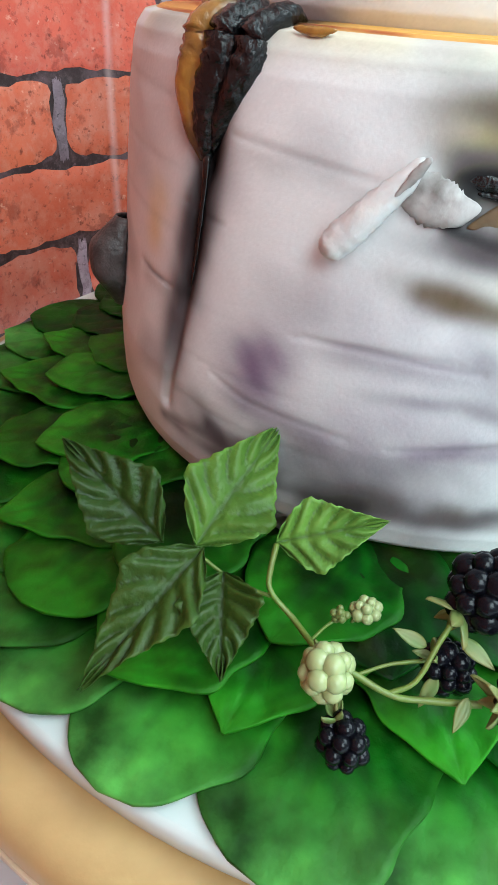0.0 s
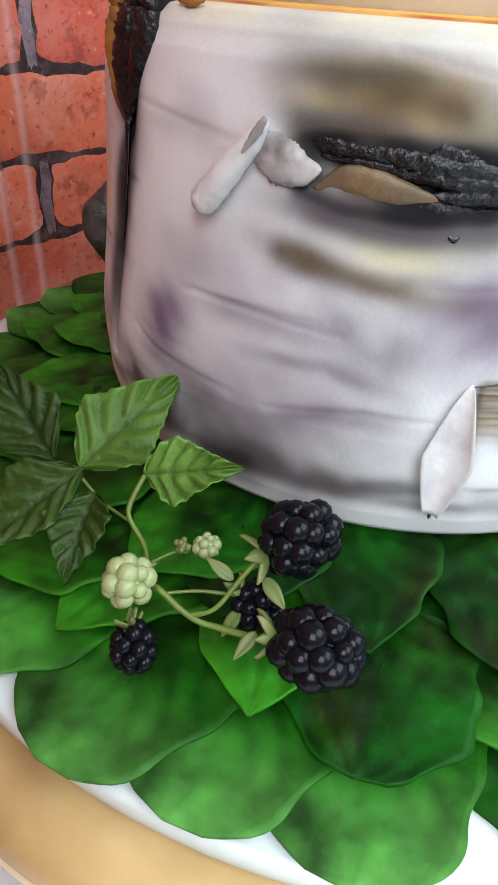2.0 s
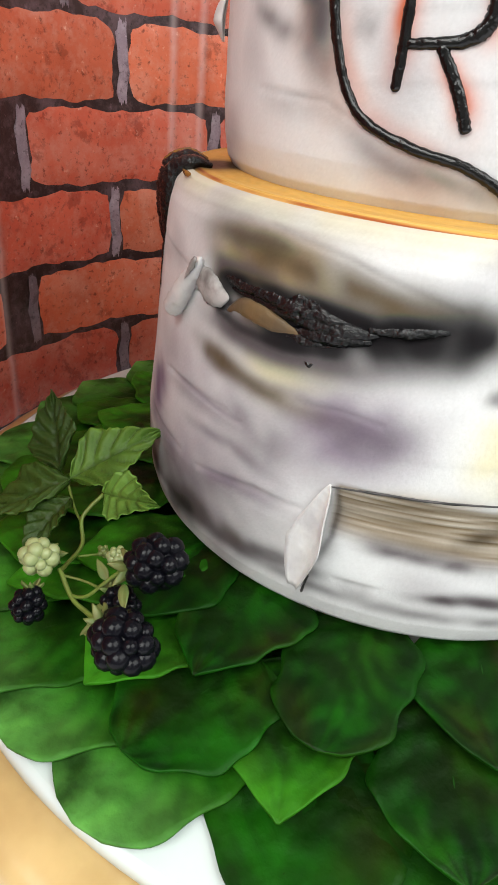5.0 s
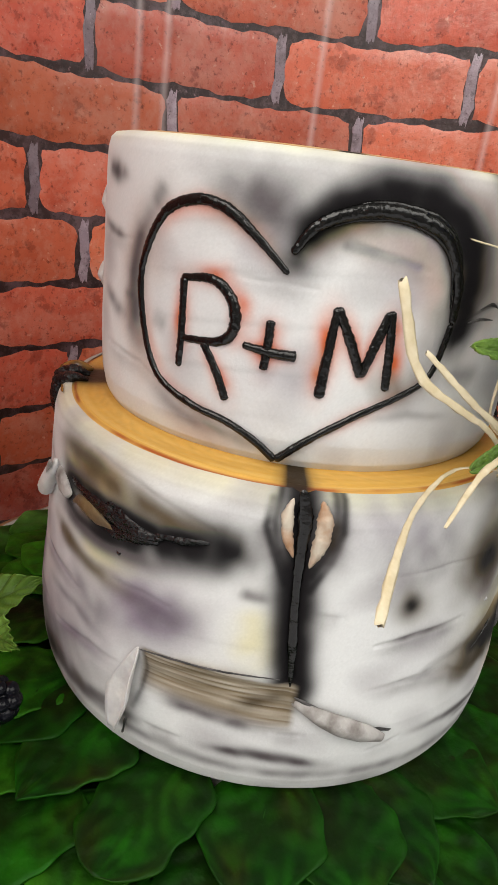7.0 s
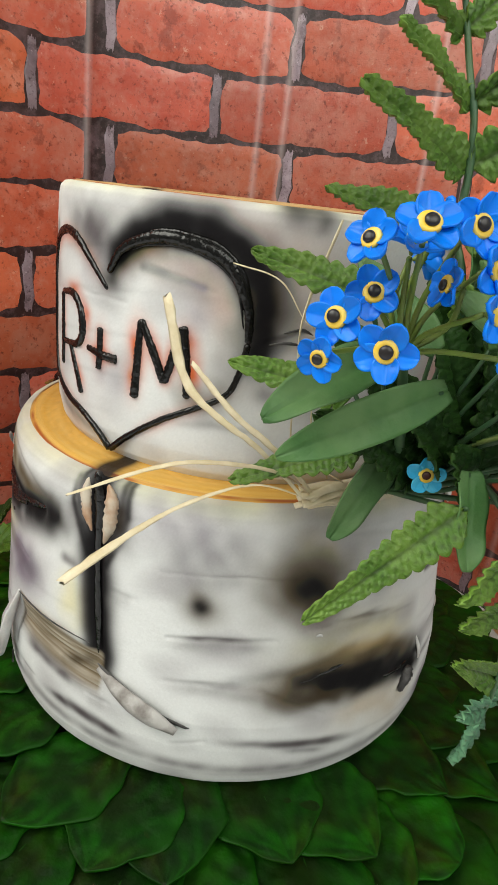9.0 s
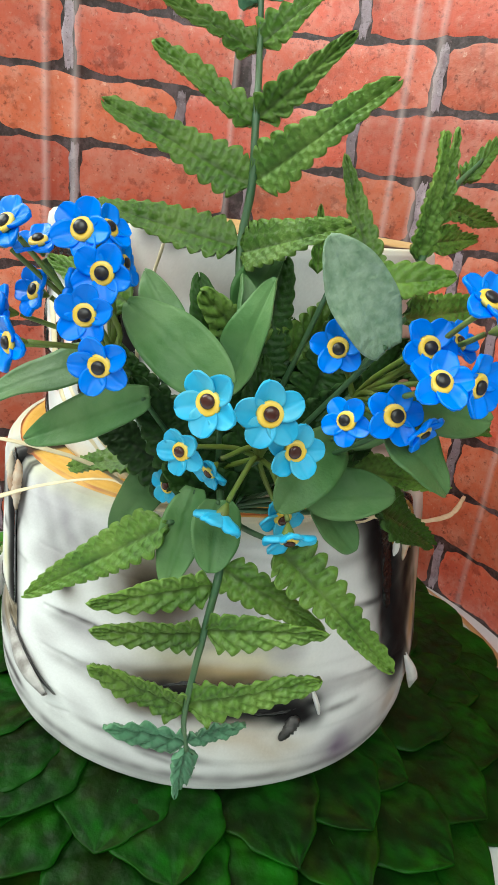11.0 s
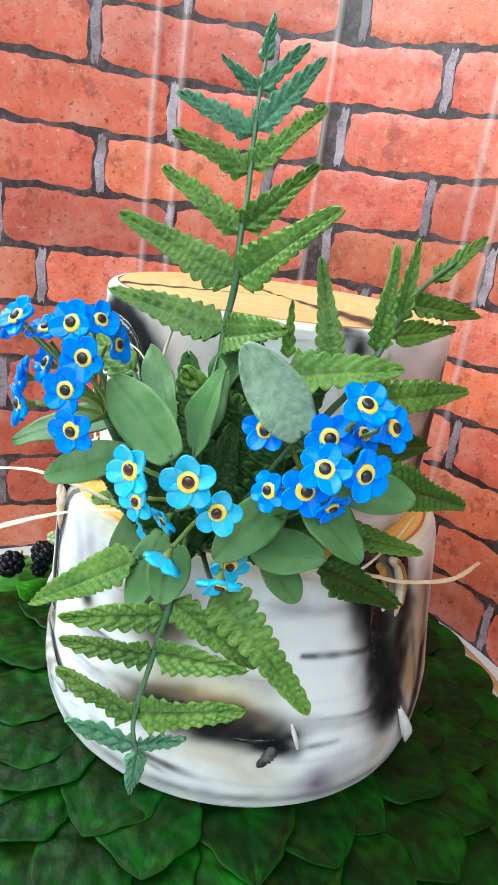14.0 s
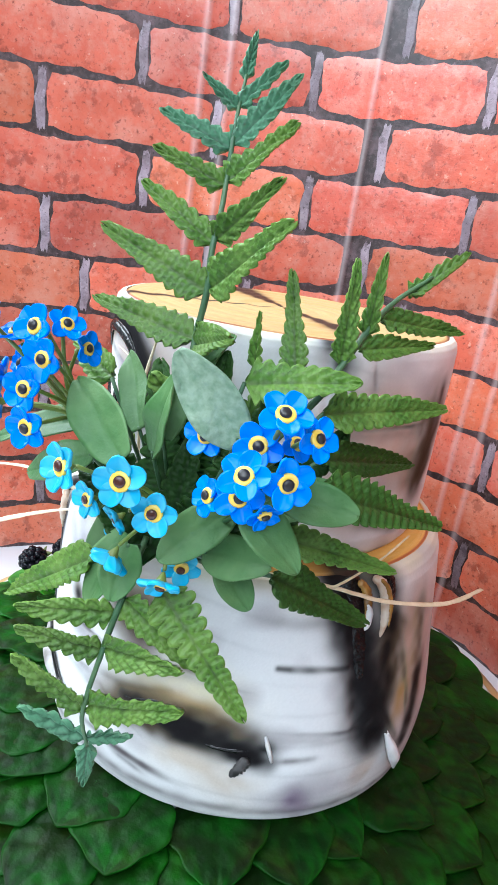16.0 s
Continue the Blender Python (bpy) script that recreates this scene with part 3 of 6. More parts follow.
        smoke = np.clip(smooth_noise(self.az, self.z * 1.6, 16, seed + 6) * 1.9 - 0.22, 0, 1)[..., None] * 0.55
        self.col = self.col * (1 - grey) + np.array((0.50, 0.48, 0.50)) * grey * self.col / 0.71
        self.col = self.col * (1 - smoke) + np.minimum(self.col, np.array((0.34, 0.32, 0.34))) * smoke
        self.col *= 1 - 0.09 * (folds * keep)[..., None]
        rng = np.random.RandomState(seed)
        self.col *= 1 + rng.normal(0, 0.015, self.az.shape)[..., None]
        n, m = self.az.shape
        a = np.radians(self.az)
        co = np.stack([self.r * np.cos(a), self.r * np.sin(a), self.z], -1).reshape(-1, 3)
        i = np.arange(n)[:, None] * m
        j = np.arange(m - 1)[None]
        nxt = (np.arange(n)[:, None] + 1) % n * m
        quads = np.stack([i + j, nxt + j, nxt + j + 1, i + j + 1], -1).reshape(-1, 4)
        me = bpy.data.meshes.new(name)
        me.vertices.add(len(co))
        me.vertices.foreach_set("co", co.ravel())
        me.loops.add(quads.size)
        me.loops.foreach_set("vertex_index", quads.ravel().astype(np.int32))
        me.polygons.add(len(quads))
        me.polygons.foreach_set("loop_start", np.arange(0, quads.size, 4, dtype=np.int32))
        me.polygons.foreach_set("use_smooth", np.ones(len(quads), bool))
        me.update(calc_edges=True)
        me.materials.append(BARK)
        ob = new(name, me)
        ob.parent = parent
        paint(ob, np.clip(self.col, 0.004, 0.84).reshape(-1, 3))
        return ob


def wood_disc(name, r, z, parent, seed, centre=(0, 0), base=(0.62, 0.34, 0.06), pale=(0.70, 0.46, 0.16)):
    """The sawn face on top: ochre rings, a darker heart and a thin red-brown line near its edge."""
    nr, na = 90, 200
    rr = np.concatenate([np.linspace(0.002, r - 0.005, 60), np.linspace(r - 0.0048, r, 30)])
    aa = np.linspace(0, 2 * np.pi, na, endpoint=False)
    A, R = np.meshgrid(aa, rr, indexing="ij")
    wob = 0.0012 * np.sin(A * 3 + seed) + 0.0008 * np.sin(A * 7 + 2)
    ring = 0.5 + 0.3 * np.sin((R + wob) * 1700 + 2 * np.sin(A * 2)) + 0.2 * np.sin((R - wob) * 700 + 3 * np.sin(A))
    fine = np.random.RandomState(seed).normal(0, 0.04, A.shape)
    base, pale = np.array(base), np.array(pale)
    col = base + (pale - base) * (ring * 0.55)[..., None]
    broad = np.clip(np.sin(A * 1.7 + seed) * 0.5 + np.sin(R * 300 + seed) * 0.4, 0, 1)[..., None] * 0.35
    col = col * (1 - broad) + np.array((0.62, 0.28, 0.05)) * broad
    line = np.exp(-((R - (r - 0.0015) + wob * 0.4) / 0.0007) ** 2) * np.clip(np.sin(A * 5 + seed) + 1.15 + 0.4 * np.sin(A * 31), 0.3, 1)
    col = col * (1 - 0.85 * line[..., None]) + np.array((0.26, 0.022, 0.008)) * 0.85 * line[..., None]
    for a0, w in ((-72, 2.7), (30, 7), (-155, 7)):
        s = np.exp(-(((np.degrees(A) - a0 + 180) % 360 - 180) / w) ** 2)[..., None]
        s = np.clip(s * 1.7, 0, 0.97)
        col = col * (1 - s) + np.array((0.015, 0.010, 0.008)) * s
    col *= 1 + fine[..., None]
    Z = z + 0.0002 * np.sin(R * 500 + A * 2) * (R < r * 0.97) - 0.0012 * np.clip((R - r * 0.975) / (r * 0.025), 0, 1)
    verts = np.stack([centre[0] + R * np.cos(A), centre[1] + R * np.sin(A), Z], -1).reshape(-1, 3)
    faces = grid_faces(na, nr, True)
    faces.append(tuple(i * nr for i in range(na)))
    ob = part(name, ([tuple(v) for v in verts], [], faces), WOODCUT, parent)
    paint(ob, np.clip(col, 0.003, 0.85).reshape(-1, 3))
    return ob


def ridge(name, parent, material, pts, radii, r, label="", rough=0.15, flat=0.75, n=36, sink=0.0, seed=1):
    """A rod of fondant or piped paint that follows the drum through (bearing, height in mm)."""
    line = [surf(a, z / 1000, r - sink) for a, z in pts]
    sp = spline(line, n)
    out = np.stack([sp[:, 0], sp[:, 1], 0 * sp[:, 0]], 1)
    out /= np.linalg.norm(out, axis=1)[:, None]
    return part(name, tube(line, radii, n, 10, rough, flat, out, seed, 0.45), material, parent, label)


def roll(name, parent, material, a, b, radii, turn0, turn1, lift=0.0, thick=0.0006, label="", nu=26, nv=16, wob=0.0, seed=0):
    """A strip of bark rolled round the line from a to b, open between the two turns (degrees, 0 away from the drum)."""
    a, b = Vector(a), Vector(b)
    axis = (b - a).normalized()
    mid = (a + b) / 2
    out = Vector((mid.x, mid.y, 0)).normalized()
    out = (out - axis * out.dot(axis)).normalized()
    side = axis.cross(out)
    rng = np.random.RandomState(seed)
    ph = rng.uniform(0, 6, 3)
    verts = []
    for layer in (0, 1):
        for i in range(nu):
            u = i / (nu - 1)
            rad = float(np.interp(u, np.linspace(0, 1, len(radii)), radii)) - layer * thick
            for j in range(nv):
                v = j / (nv - 1)
                t = radians(turn0 + (turn1 - turn0) * v)
                rr = max(rad, 0.0002) * (1 + 0.12 * math.sin(5 * u + 4 * v + ph[0])) * (1 - 0.25 * v)
                c = a + (b - a) * u + out * (lift * math.sin(math.pi * u)) + side * wob * math.sin(7 * u + ph[1])
                verts.append(tuple(c + (out * math.cos(t) + side * math.sin(t)) * rr))
    n = nu * nv
    faces = grid_faces(nu, nv)
    faces += [tuple(n + k for k in reversed(f)) for f in grid_faces(nu, nv)]
    rim = [i * nv for i in range(nu)] + [(nu - 1) * nv + j for j in range(1, nv)] + [i * nv + nv - 1 for i in range(nu - 2, -1, -1)] + [j for j in range(nv - 2, 0, -1)]
    faces += [(q, p, n + p, n + q) for p, q in zip(rim, rim[1:] + rim[:1])]
    return part(name, (verts, [], faces), material, parent, label)


# lower tier
RL = 0.100
lower = thing("lower_tier", "round lower cake tier with airbrushed white birch bark", "cake tier")
low = Drum([(0.0890, -0.0088), (0.0895, 0.0010), (0.0925, 0.0030), (0.0958, 0.0042), (0.0978, 0.0066), (0.0992, 0.012), (0.1, 0.024), (0.1, 0.100), (0.0997, 0.110), (0.0988, 0.1145), (0.0968, 0.1175), (0.0940, 0.1182)], 1180)
low.smear(dusk, 5, .85, (-154.6, 120.3), (-155.4, 107.9), (-156.3, 95.1), (-157.7, 82), (-160.7, 57.3), (-162.7, 35.5), (-164.7, 24.4))
low.smear(soot, 3, .9, (-155, 119.3), (-156.3, 96.3), (-158.3, 73.5))
low.smear(honey, 5, .6, (-168.1, 86.5), (-169.5, 74.5), (-170.4, 63.3))
low.smear(dusk, 1.2, .5, (-152.5, 98.4), (-142.2, 96.9), (-133.1, 94.9))
low.smear(dusk, .8, .6, (-161.8, 81.9), (-152.9, 79.6))
low.smear(dusk, .9, .6, (-174.7, 60.1), (-163.9, 59.1))
low.smear(dusk, 2.2, .55, (173.3, 6.7), (-165, 19.1), (-152.6, 23.7), (-147.4, 24.9))
low.smear(lilac, 8, .85, (-144.8, 51.4), (-145.2, 48))
low.smear(dusk, .9, .45, (-140.5, 59.6), (-131.3, 61), (-119.3, 60.9))
low.smear(lilac, 4, .4, (-152.4, 38.4), (-141, 38.1), (-131.6, 34))
low.smear(umber, 3.2, .65, (-130.9, 109.5), (-123.2, 109.9), (-116.2, 109.7), (-107.3, 109.2))
low.smear(dusk, 2.4, .6, (-125.6, 109.3), (-117.2, 108.8), (-107.2, 108.5))
low.smear(tan, 5, .75, (-123.3, 104.2), (-115.6, 104.6), (-107, 103.6))
low.smear(umber, 3, .75, (-126.9, 98.6), (-119.5, 95.8), (-111.9, 92.7), (-104.5, 91.9))
low.smear(soot, 3, .9, (-122.2, 97.5), (-114.7, 96.7), (-109.8, 95.1), (-104.8, 93.9))
low.smear(soot, 4, .9, (-110.9, 89.8), (-104.3, 90.9))
low.smear(tan, 3, .85, (-119.7, 90.6), (-115.3, 91), (-112.3, 91.1))
low.smear(dusk, 2.5, .8, (-125.1, 88.1), (-119.9, 85.1), (-112.2, 85.5), (-105.1, 87.4))
low.smear(umber, 2.6, .75, (-128.1, 75.3), (-123.2, 74.8), (-118.9, 73.8))
low.smear(straw, 5, .6, (-118, 79.4), (-110.3, 79.5), (-103.2, 79))
low.smear(dusk, 2, .35, (-117.4, 72.4), (-109.5, 73.8), (-101.8, 74.2))
low.smear(dusk, .8, .45, (-139.1, 60.4), (-128.5, 60.3), (-116.2, 59.1))
low.smear(dusk, 1, .5, (-153.1, 42.5), (-147.1, 39.7), (-135.1, 38.3), (-131.1, 37.6))
low.smear(lilac, 2.2, .55, (-125.5, 35.5), (-116, 39.8), (-106.9, 40))
low.smear(umber, 6, .6, (-138, 16.3), (-130.4, 19.5), (-121.5, 26.2))
low.smear(dusk, 4, .45, (-143, 25.4), (-139.2, 19.1))
low.smear(dusk, 2, .6, (-119.2, 17.9), (-109.4, 19.7), (-99.9, 21.7), (-93.3, 22.5))
low.smear(lilac, 10, .28, (-121.4, 49.1), (-110.7, 47.1), (-102.3, 39.6))
low.smear(lilac, 12, .25, (-127.4, 36.6), (-119.9, 27.1))
low.smear(lilac, 9, .4, (-100.2, 66.4), (-92.2, 67.4))
low.smear(umber, 4, .6, (-133, 17.9), (-126.4, 20.7), (-119.6, 19.8))
low.smear(dusk, 2.2, .55, (-113.8, 19.6), (-106.2, 22.7), (-101, 23.2))
low.smear(lilac, 4, .5, (-146.2, 51.5), (-144.2, 45.9))
low.smear(soot, 4, .92, (-112.4, 90.9), (-104.3, 93.8), (-97, 93.9), (-89.1, 96.8), (-84.9, 98.6))
low.smear(tan, 4, .6, (-121, 107.7), (-112.4, 107.2), (-103.2, 103.8))
low.smear(lilac, 7, .55, (-100, 70.5), (-93, 69))
low.smear(dusk, .7, .5, (-105.7, 72.3), (-98.8, 73.4), (-93.2, 72.1))
low.smear(dusk, .7, .35, (-115.1, 113.6), (-102, 110.4), (-86.6, 102.9))
low.smear(straw, 6, .6, (-116.6, 78.6), (-107.2, 79.4), (-99.4, 79.7))
low.smear(umber, 2.6, .5, (-126.4, 74.3), (-120.5, 72.9), (-116.1, 70.5))
low.smear(dusk, 2, .45, (-132.9, 50), (-117.8, 51.1), (-106.1, 46.7))
low.smear(umber, 4, .7, (-97.5, 45.9), (-88, 46.5), (-78.1, 47.3), (-68.4, 47.7))
low.smear(umber, 3.5, .75, (-96.1, 40.7), (-84.8, 41.9), (-67.7, 40.4))
low.smear(bistre, 1.2, .7, (-96.3, 43.6), (-82.9, 41.6), (-67.9, 41.5))
low.smear(bistre, .9, .6, (-92.8, 47.9), (-80.2, 49.7), (-69.2, 49.7))
low.smear(tan, 2.5, .4, (-93.1, 50.8), (-82.4, 53), (-75.4, 54))
low.smear(straw, 7, .5, (-81.4, 59.1), (-74.5, 66.5), (-75.6, 80.4))
low.smear(dusk, 2, .8, (-85.1, 22), (-75.1, 23.7), (-62.6, 22.1))
low.smear(dusk, 1.2, .5, (-95.6, 22.2), (-88.5, 22.4))
low.smear(umber, 3.5, .6, (-119.4, 20.2), (-111.9, 20.1))
low.smear(dusk, 1, .4, (-125.6, 37), (-111.8, 41.7), (-102.4, 41.3))
low.smear(dusk, 1.6, .5, (-81, 83.4), (-74.4, 83.2))
low.smear(soot, 3.4, 1.0, (-72.5, 128.1), (-71.9, 116.7), (-71.3, 102), (-70.9, 86.2), (-69.9, 69.4), (-68.4, 49.2))
low.smear(soot, 3.6, .85, (-71.2, 92.2), (-69.9, 71.6), (-68.2, 54))
low.smear(dusk, 5, .7, (-77.5, 111.5), (-76.1, 102.5), (-73.8, 95.4))
low.smear(dusk, 4, .75, (-66.5, 117.8), (-65.9, 103), (-67.7, 90.9))
low.smear(dusk, 2, .5, (-80.9, 84.8), (-74.9, 84))
low.smear(straw, 4, .5, (-77.5, 81.1), (-77, 61.9))
low.smear(dusk, 1.2, .4, (-66.6, 79.7), (-61.5, 79))
low.smear(umber, 2.5, .6, (-66.5, 44.7), (-58.2, 38.4), (-51.7, 32.9))
low.smear(dusk, 2, .8, (-82.4, 22.8), (-71.3, 23.8), (-57.4, 18.9))
low.smear(dusk, 1.2, .6, (-71, 34.1), (-65.6, 33.7))
low.smear(lilac, 10, .35, (-57.5, 112.1), (-48.8, 108.4))
low.smear(umber, 6, .7, (-48.2, 83.1), (-47.7, 81.5))
low.smear(soot, 2, .8, (-48.1, 82), (-47.9, 81.5))
low.smear(dusk, .9, .7, (-54, 67.7), (-45.3, 70), (-33.6, 70.3))
low.smear(dusk, 1, .7, (-47.2, 51.8), (-33.9, 50.3), (-19.9, 37.7))
low.smear(umber, 11, .75, (-27.2, 91.5), (-25.2, 89))
low.smear(soot, 4, .7, (-26.4, 89.2), (-25.5, 88.4))
low.smear(dusk, 12, .35, (-36.3, 109.7), (-23.1, 109.3), (-8.5, 100.8))
low.smear(dusk, .9, .8, (-53.9, 67.6), (-44.5, 70), (-32.3, 70.3))
low.smear(dusk, 1, .7, (-53.8, 50.5), (-43.6, 52.5), (-34.4, 51.5))
low.smear(dusk, .5, .35, (-56.5, 92), (-39.5, 94.6), (-26.2, 92.5))
low.smear(straw, 9, .6, (-30.6, 63), (-15.8, 66.2), (6.8, 64.2))
low.smear(umber, 6, .85, (-34.3, 49.8), (-22.7, 55.2), (-8.4, 55.8), (10.8, 49.6))
low.smear(bistre, 4.5, .85, (-31.7, 45.8), (-22.2, 49.9), (-3.2, 45.4))
low.smear(soot, 2.6, .9, (-22.5, 52.6), (-10.6, 48), (10.7, 38.2))
low.smear(tan, 8, .4, (-20.8, 35), (-9, 36.2), (12, 21.9))
low.smear(dusk, 1.8, .85, (-44.6, 28), (-34, 27.7), (-19.7, 24.1), (-6.9, 20.4))
low.smear(dusk, 1, .3, (-51.6, 24.1), (-44.6, 27.7))
low.smear(umber, .9, .7, (-19.6, 75.4), (-11, 74.9), (0.1, 72.5))
low.smear(tan, 4, .6, (-23.2, 58.5), (-11.8, 61), (1.7, 58.4))
low.smear(umber, 3.5, .8, (-31.9, 49.3), (-20.9, 57.4), (-3.9, 57.7), (10.9, 50.8))
low.smear(soot, 2.6, .9, (-19.3, 50.4), (-8.6, 52.6), (6, 48.4))
low.smear(bistre, 3, .7, (-30.5, 44.7), (-22.5, 44.8), (-14.5, 48.1))
low.smear(dusk, 1.8, .8, (-33.3, 26.7), (-23.8, 25.7), (-12.7, 23.8))
low.smear(dusk, .9, .5, (-25.1, 73.4), (-16.3, 74.6), (-5.7, 76.8))
low.smear(dusk, 2.4, .35, (2, 102.5), (13.5, 101.5), (24.9, 101.3))
low.smear(soot, 1.6, .85, (10.1, 82.2), (18.4, 81.5), (28.6, 80))
low.smear(soot, 6, .95, (22.8, 123.5), (26.3, 104.8), (31.6, 83.7), (36.6, 60.3), (39.7, 42.5))
low.smear(soot, 4, .7, (22.7, 118.5), (25.8, 94.3))
low.smear(tan, 5, .7, (37.9, 99.8), (43.2, 73.5), (45.9, 46.5))
low.smear(umber, 3, .7, (44.8, 92.8), (53.2, 55.4), (55.2, 30.1))
low.smear(bistre, 2, .7, (41.2, 56.9), (52.4, 26.5))
low.smear(dusk, 1.2, .7, (8.8, 52.7), (18.7, 51.7), (32.2, 48.8), (43.6, 44.8))
low.smear(dusk, 1.6, .7, (12, 39.5), (18.4, 39.8), (23.8, 40.1))
low.smear(soot, 3.4, .9, (-12.1, 45.8), (-2.6, 44.3), (6.8, 43.9), (10.1, 45))
low.smear(umber, 5, .6, (-12.3, 48.6), (-0.3, 49.3), (9, 50.3))
low.smear(straw, 5, .8, (-11.7, 60.4), (-3.6, 58.3), (1.7, 57.7))
low.smear(lilac, 6.5, .9, (19.3, 19.4), (20.5, 16.6))
low.smear(lilac, 7, .4, (-22.7, 84.8), (-23.8, 78.6))
low.smear(dusk, 1.5, .6, (-28.6, 23.4), (-22.6, 21.5), (-17.1, 19.3))
low.smear(lilac, 5, .25, (21.7, 23.1), (40.5, 22.4))
low.smear(tan, 6, .35, (34.9, 30.6), (40.9, 20.4))
low.smear(dusk, .8, .3, (-4.5, 71.9), (5.9, 70.1))
low.smear(soot, 4.5, 0.85, (-122, 95), (-112, 94), (-104, 92.5), (-96, 93.5), (-87, 97))
low.smear(umber, 4, 0.6, (-127, 97), (-120, 98), (-112, 99.5))
low.smear(dusk, 5, 0.5, (-126, 90), (-118, 87), (-108, 86), (-98, 88))
low.smear(straw, 3.5, 0.5, *[(a, 118) for a in range(-178, 180, 12)])
low.smear(clay, 1.2, 0.4, *[(a, 119) for a in range(-178, 180, 12)])
low.smear(soot, 3.2, 0.95, (-71.5, 119), (-71, 100), (-70.5, 80), (-69, 52))
low.smear(soot, 1.3, 0.8, (-75.9, 118), (-76.3, 110), (-75.3, 102), (-73, 94))
low.smear(soot, 1.5, 0.8, (-66, 118), (-65.6, 110), (-66.2, 103), (-68.5, 93))
low.smear(bistre, 3, 0.5, (-66, 114), (-65, 108), (-66, 100))
low.smear(dusk, 5, 0.4, (-72, 118), (-71, 100), (-70, 75), (-68, 50))
low.smear(soot, 5, 0.85, (-27, 91), (-25, 88.5))
low.smear(soot, 1.8, 0.9, (-48.2, 82), (-47.8, 81.4))
low.smear(umber, 4, 0.6, (-97, 44), (-85, 45), (-70, 45))
low.smear(bistre, 2.5, 0.7, (-96, 47), (-90, 42), (-80, 44), (-70, 41))
low.smear(soot, 1.4, 0.85, (-125.2, 90.2), (-123.8, 89.2))
low.smear(dusk, 3, 0.6, (-124, 84.5), (-116, 83.5), (-108, 85))
low.smear(dusk, 5, 0.7, (-135, 17), (-126, 20), (-118, 18), (-108, 20))
low.smear(soot, 3.5, 0.6, (-134, 15), (-128, 16))
low.smear(soot, 2.2, 0.9, (-27, 53), (-18, 53), (-6, 48), (8, 42))
low.smear(bistre, 5, 0.8, (-34, 47), (-24, 47), (-10, 42))
low.smear(soot, 6.5, 0.97, (26, 120), (29, 104), (32, 84), (35, 62), (38, 44))
low.smear(soot, 3.5, 0.85, (36, 116), (39, 104), (41, 92))
low.smear(tan, 9, 0.6, (50, 112), (54, 85), (56, 45))
low.smear(umber, 6, 0.7, (56, 112), (58, 80), (60, 40))
low.smear(umber, 6, 0.8, (38, 112), (42, 95), (45, 75), (47, 50))
low.smear(soot, 3.6, .95, (-72.5, 120), (-71.5, 104), (-71, 86), (-69.8, 66), (-68.6, 50))
low.smear(soot, 1.5, .85, (-77.2, 116), (-77.6, 108), (-75.8, 100), (-73, 90))
low.smear(soot, 1.6, .85, (-64.6, 118), (-64.2, 108), (-65.6, 98), (-68.5, 88))
low.smear(soot, 4.5, .9, (-106, 93), (-96, 93.5), (-88, 95.5), (-82, 97.5))
low.smear(dusk, 10, .4, (-58, 90), (-48, 100), (-36, 104))
low.smear(umber, 15, .6, (-29, 92), (-24, 88))
low.smear(tan, 9, .4, (-32, 100), (-20, 98))
low.smear(bistre, 7, .7, (-27.5, 91.5), (-24.5, 88))
low.smear(umber, 9, .6, (-38, 46), (-26, 54), (-12, 58))
low.smear(lilac, 9, .45, (-112, 62), (-100, 66), (-90, 62))
low.smear(dusk, 6, .45, (-122, 66), (-112, 58), (-104, 54))
low.smear(soot, 1.8, .85, (-124, 88), (-118, 86), (-110, 85.5), (-102, 87.5))
low.smear(soot, 1.8, .8, (-124, 97.5), (-116, 99), (-106, 98.5), (-98, 97))
low.smear(dusk, 8, .55, (-142, 40), (-134, 26), (-122, 16))
low.smear(clay, 14, .6, (48, 116), (52, 90), (54, 60), (56, 30))
low.smear(clay, 10, .4, (64, 110), (66, 70), (64, 25))
low.smear(umber, 6, .75, (47, 98), (45, 90), (43, 84))
low.smear(tan, 5, .8, (50, 66), (50, 52), (48, 38))
low.smear(bistre, 5, .9, (63, 72), (61, 55), (58, 38), (53, 22))
low.smear(soot, 3, .8, (60, 58), (57, 40), (54, 28))
low.smear(soot, 5.5, .97, (24, 121), (27, 110), (31, 96), (35, 78), (39, 58), (42, 44))
low.smear(soot, 4, .9, (37, 119), (41, 110), (42, 96), (41, 80), (43, 60))
low.smear(dusk, 5, .85, (-155.8, 102), (-157.5, 82), (-160.5, 57), (-163.5, 30))
low.smear(soot, 2.4, .7, (-156.4, 94), (-157.8, 78), (-159.6, 60))
low.smear(lilac, 13, .32, (-140, 40), (-128, 36), (-116, 42))
low.smear(lilac, 12, .30, (-136, 66), (-122, 62))
low.smear(dusk, 8, .35, (-150, 22), (-134, 24), (-118, 30), (-104, 30))
low.smear(dusk, 6, .35, (-104, 70), (-94, 67), (-86, 72))
low.smear(umber, 4.5, .85, (-132, 108.5), (-122, 108), (-110, 106), (-94, 102), (-80, 98))
low.smear(dusk, 3.5, .6, (-130, 103), (-121, 100), (-112, 101))
low.smear(tan, 4, .7, (-128, 104), (-114, 103.5), (-100, 102))
low.smear(dusk, 6, .8, (-160, 33), (-148, 22), (-138, 14))
low.smear(dusk, 3.5, .7, (-134, 84), (-124, 85), (-112, 83), (-98, 84), (-86, 90))
low.smear(umber, 3, .7, (-132, 78), (-122, 75), (-112, 71), (-100, 70))
low.streaks(-98.5, -67.0, 0.0350, 0.0535, 3)
low.smear(soot, 1.0, .8, (-97.8, 51), (-97.0, 44), (-97.2, 36), (-98.8, 27))
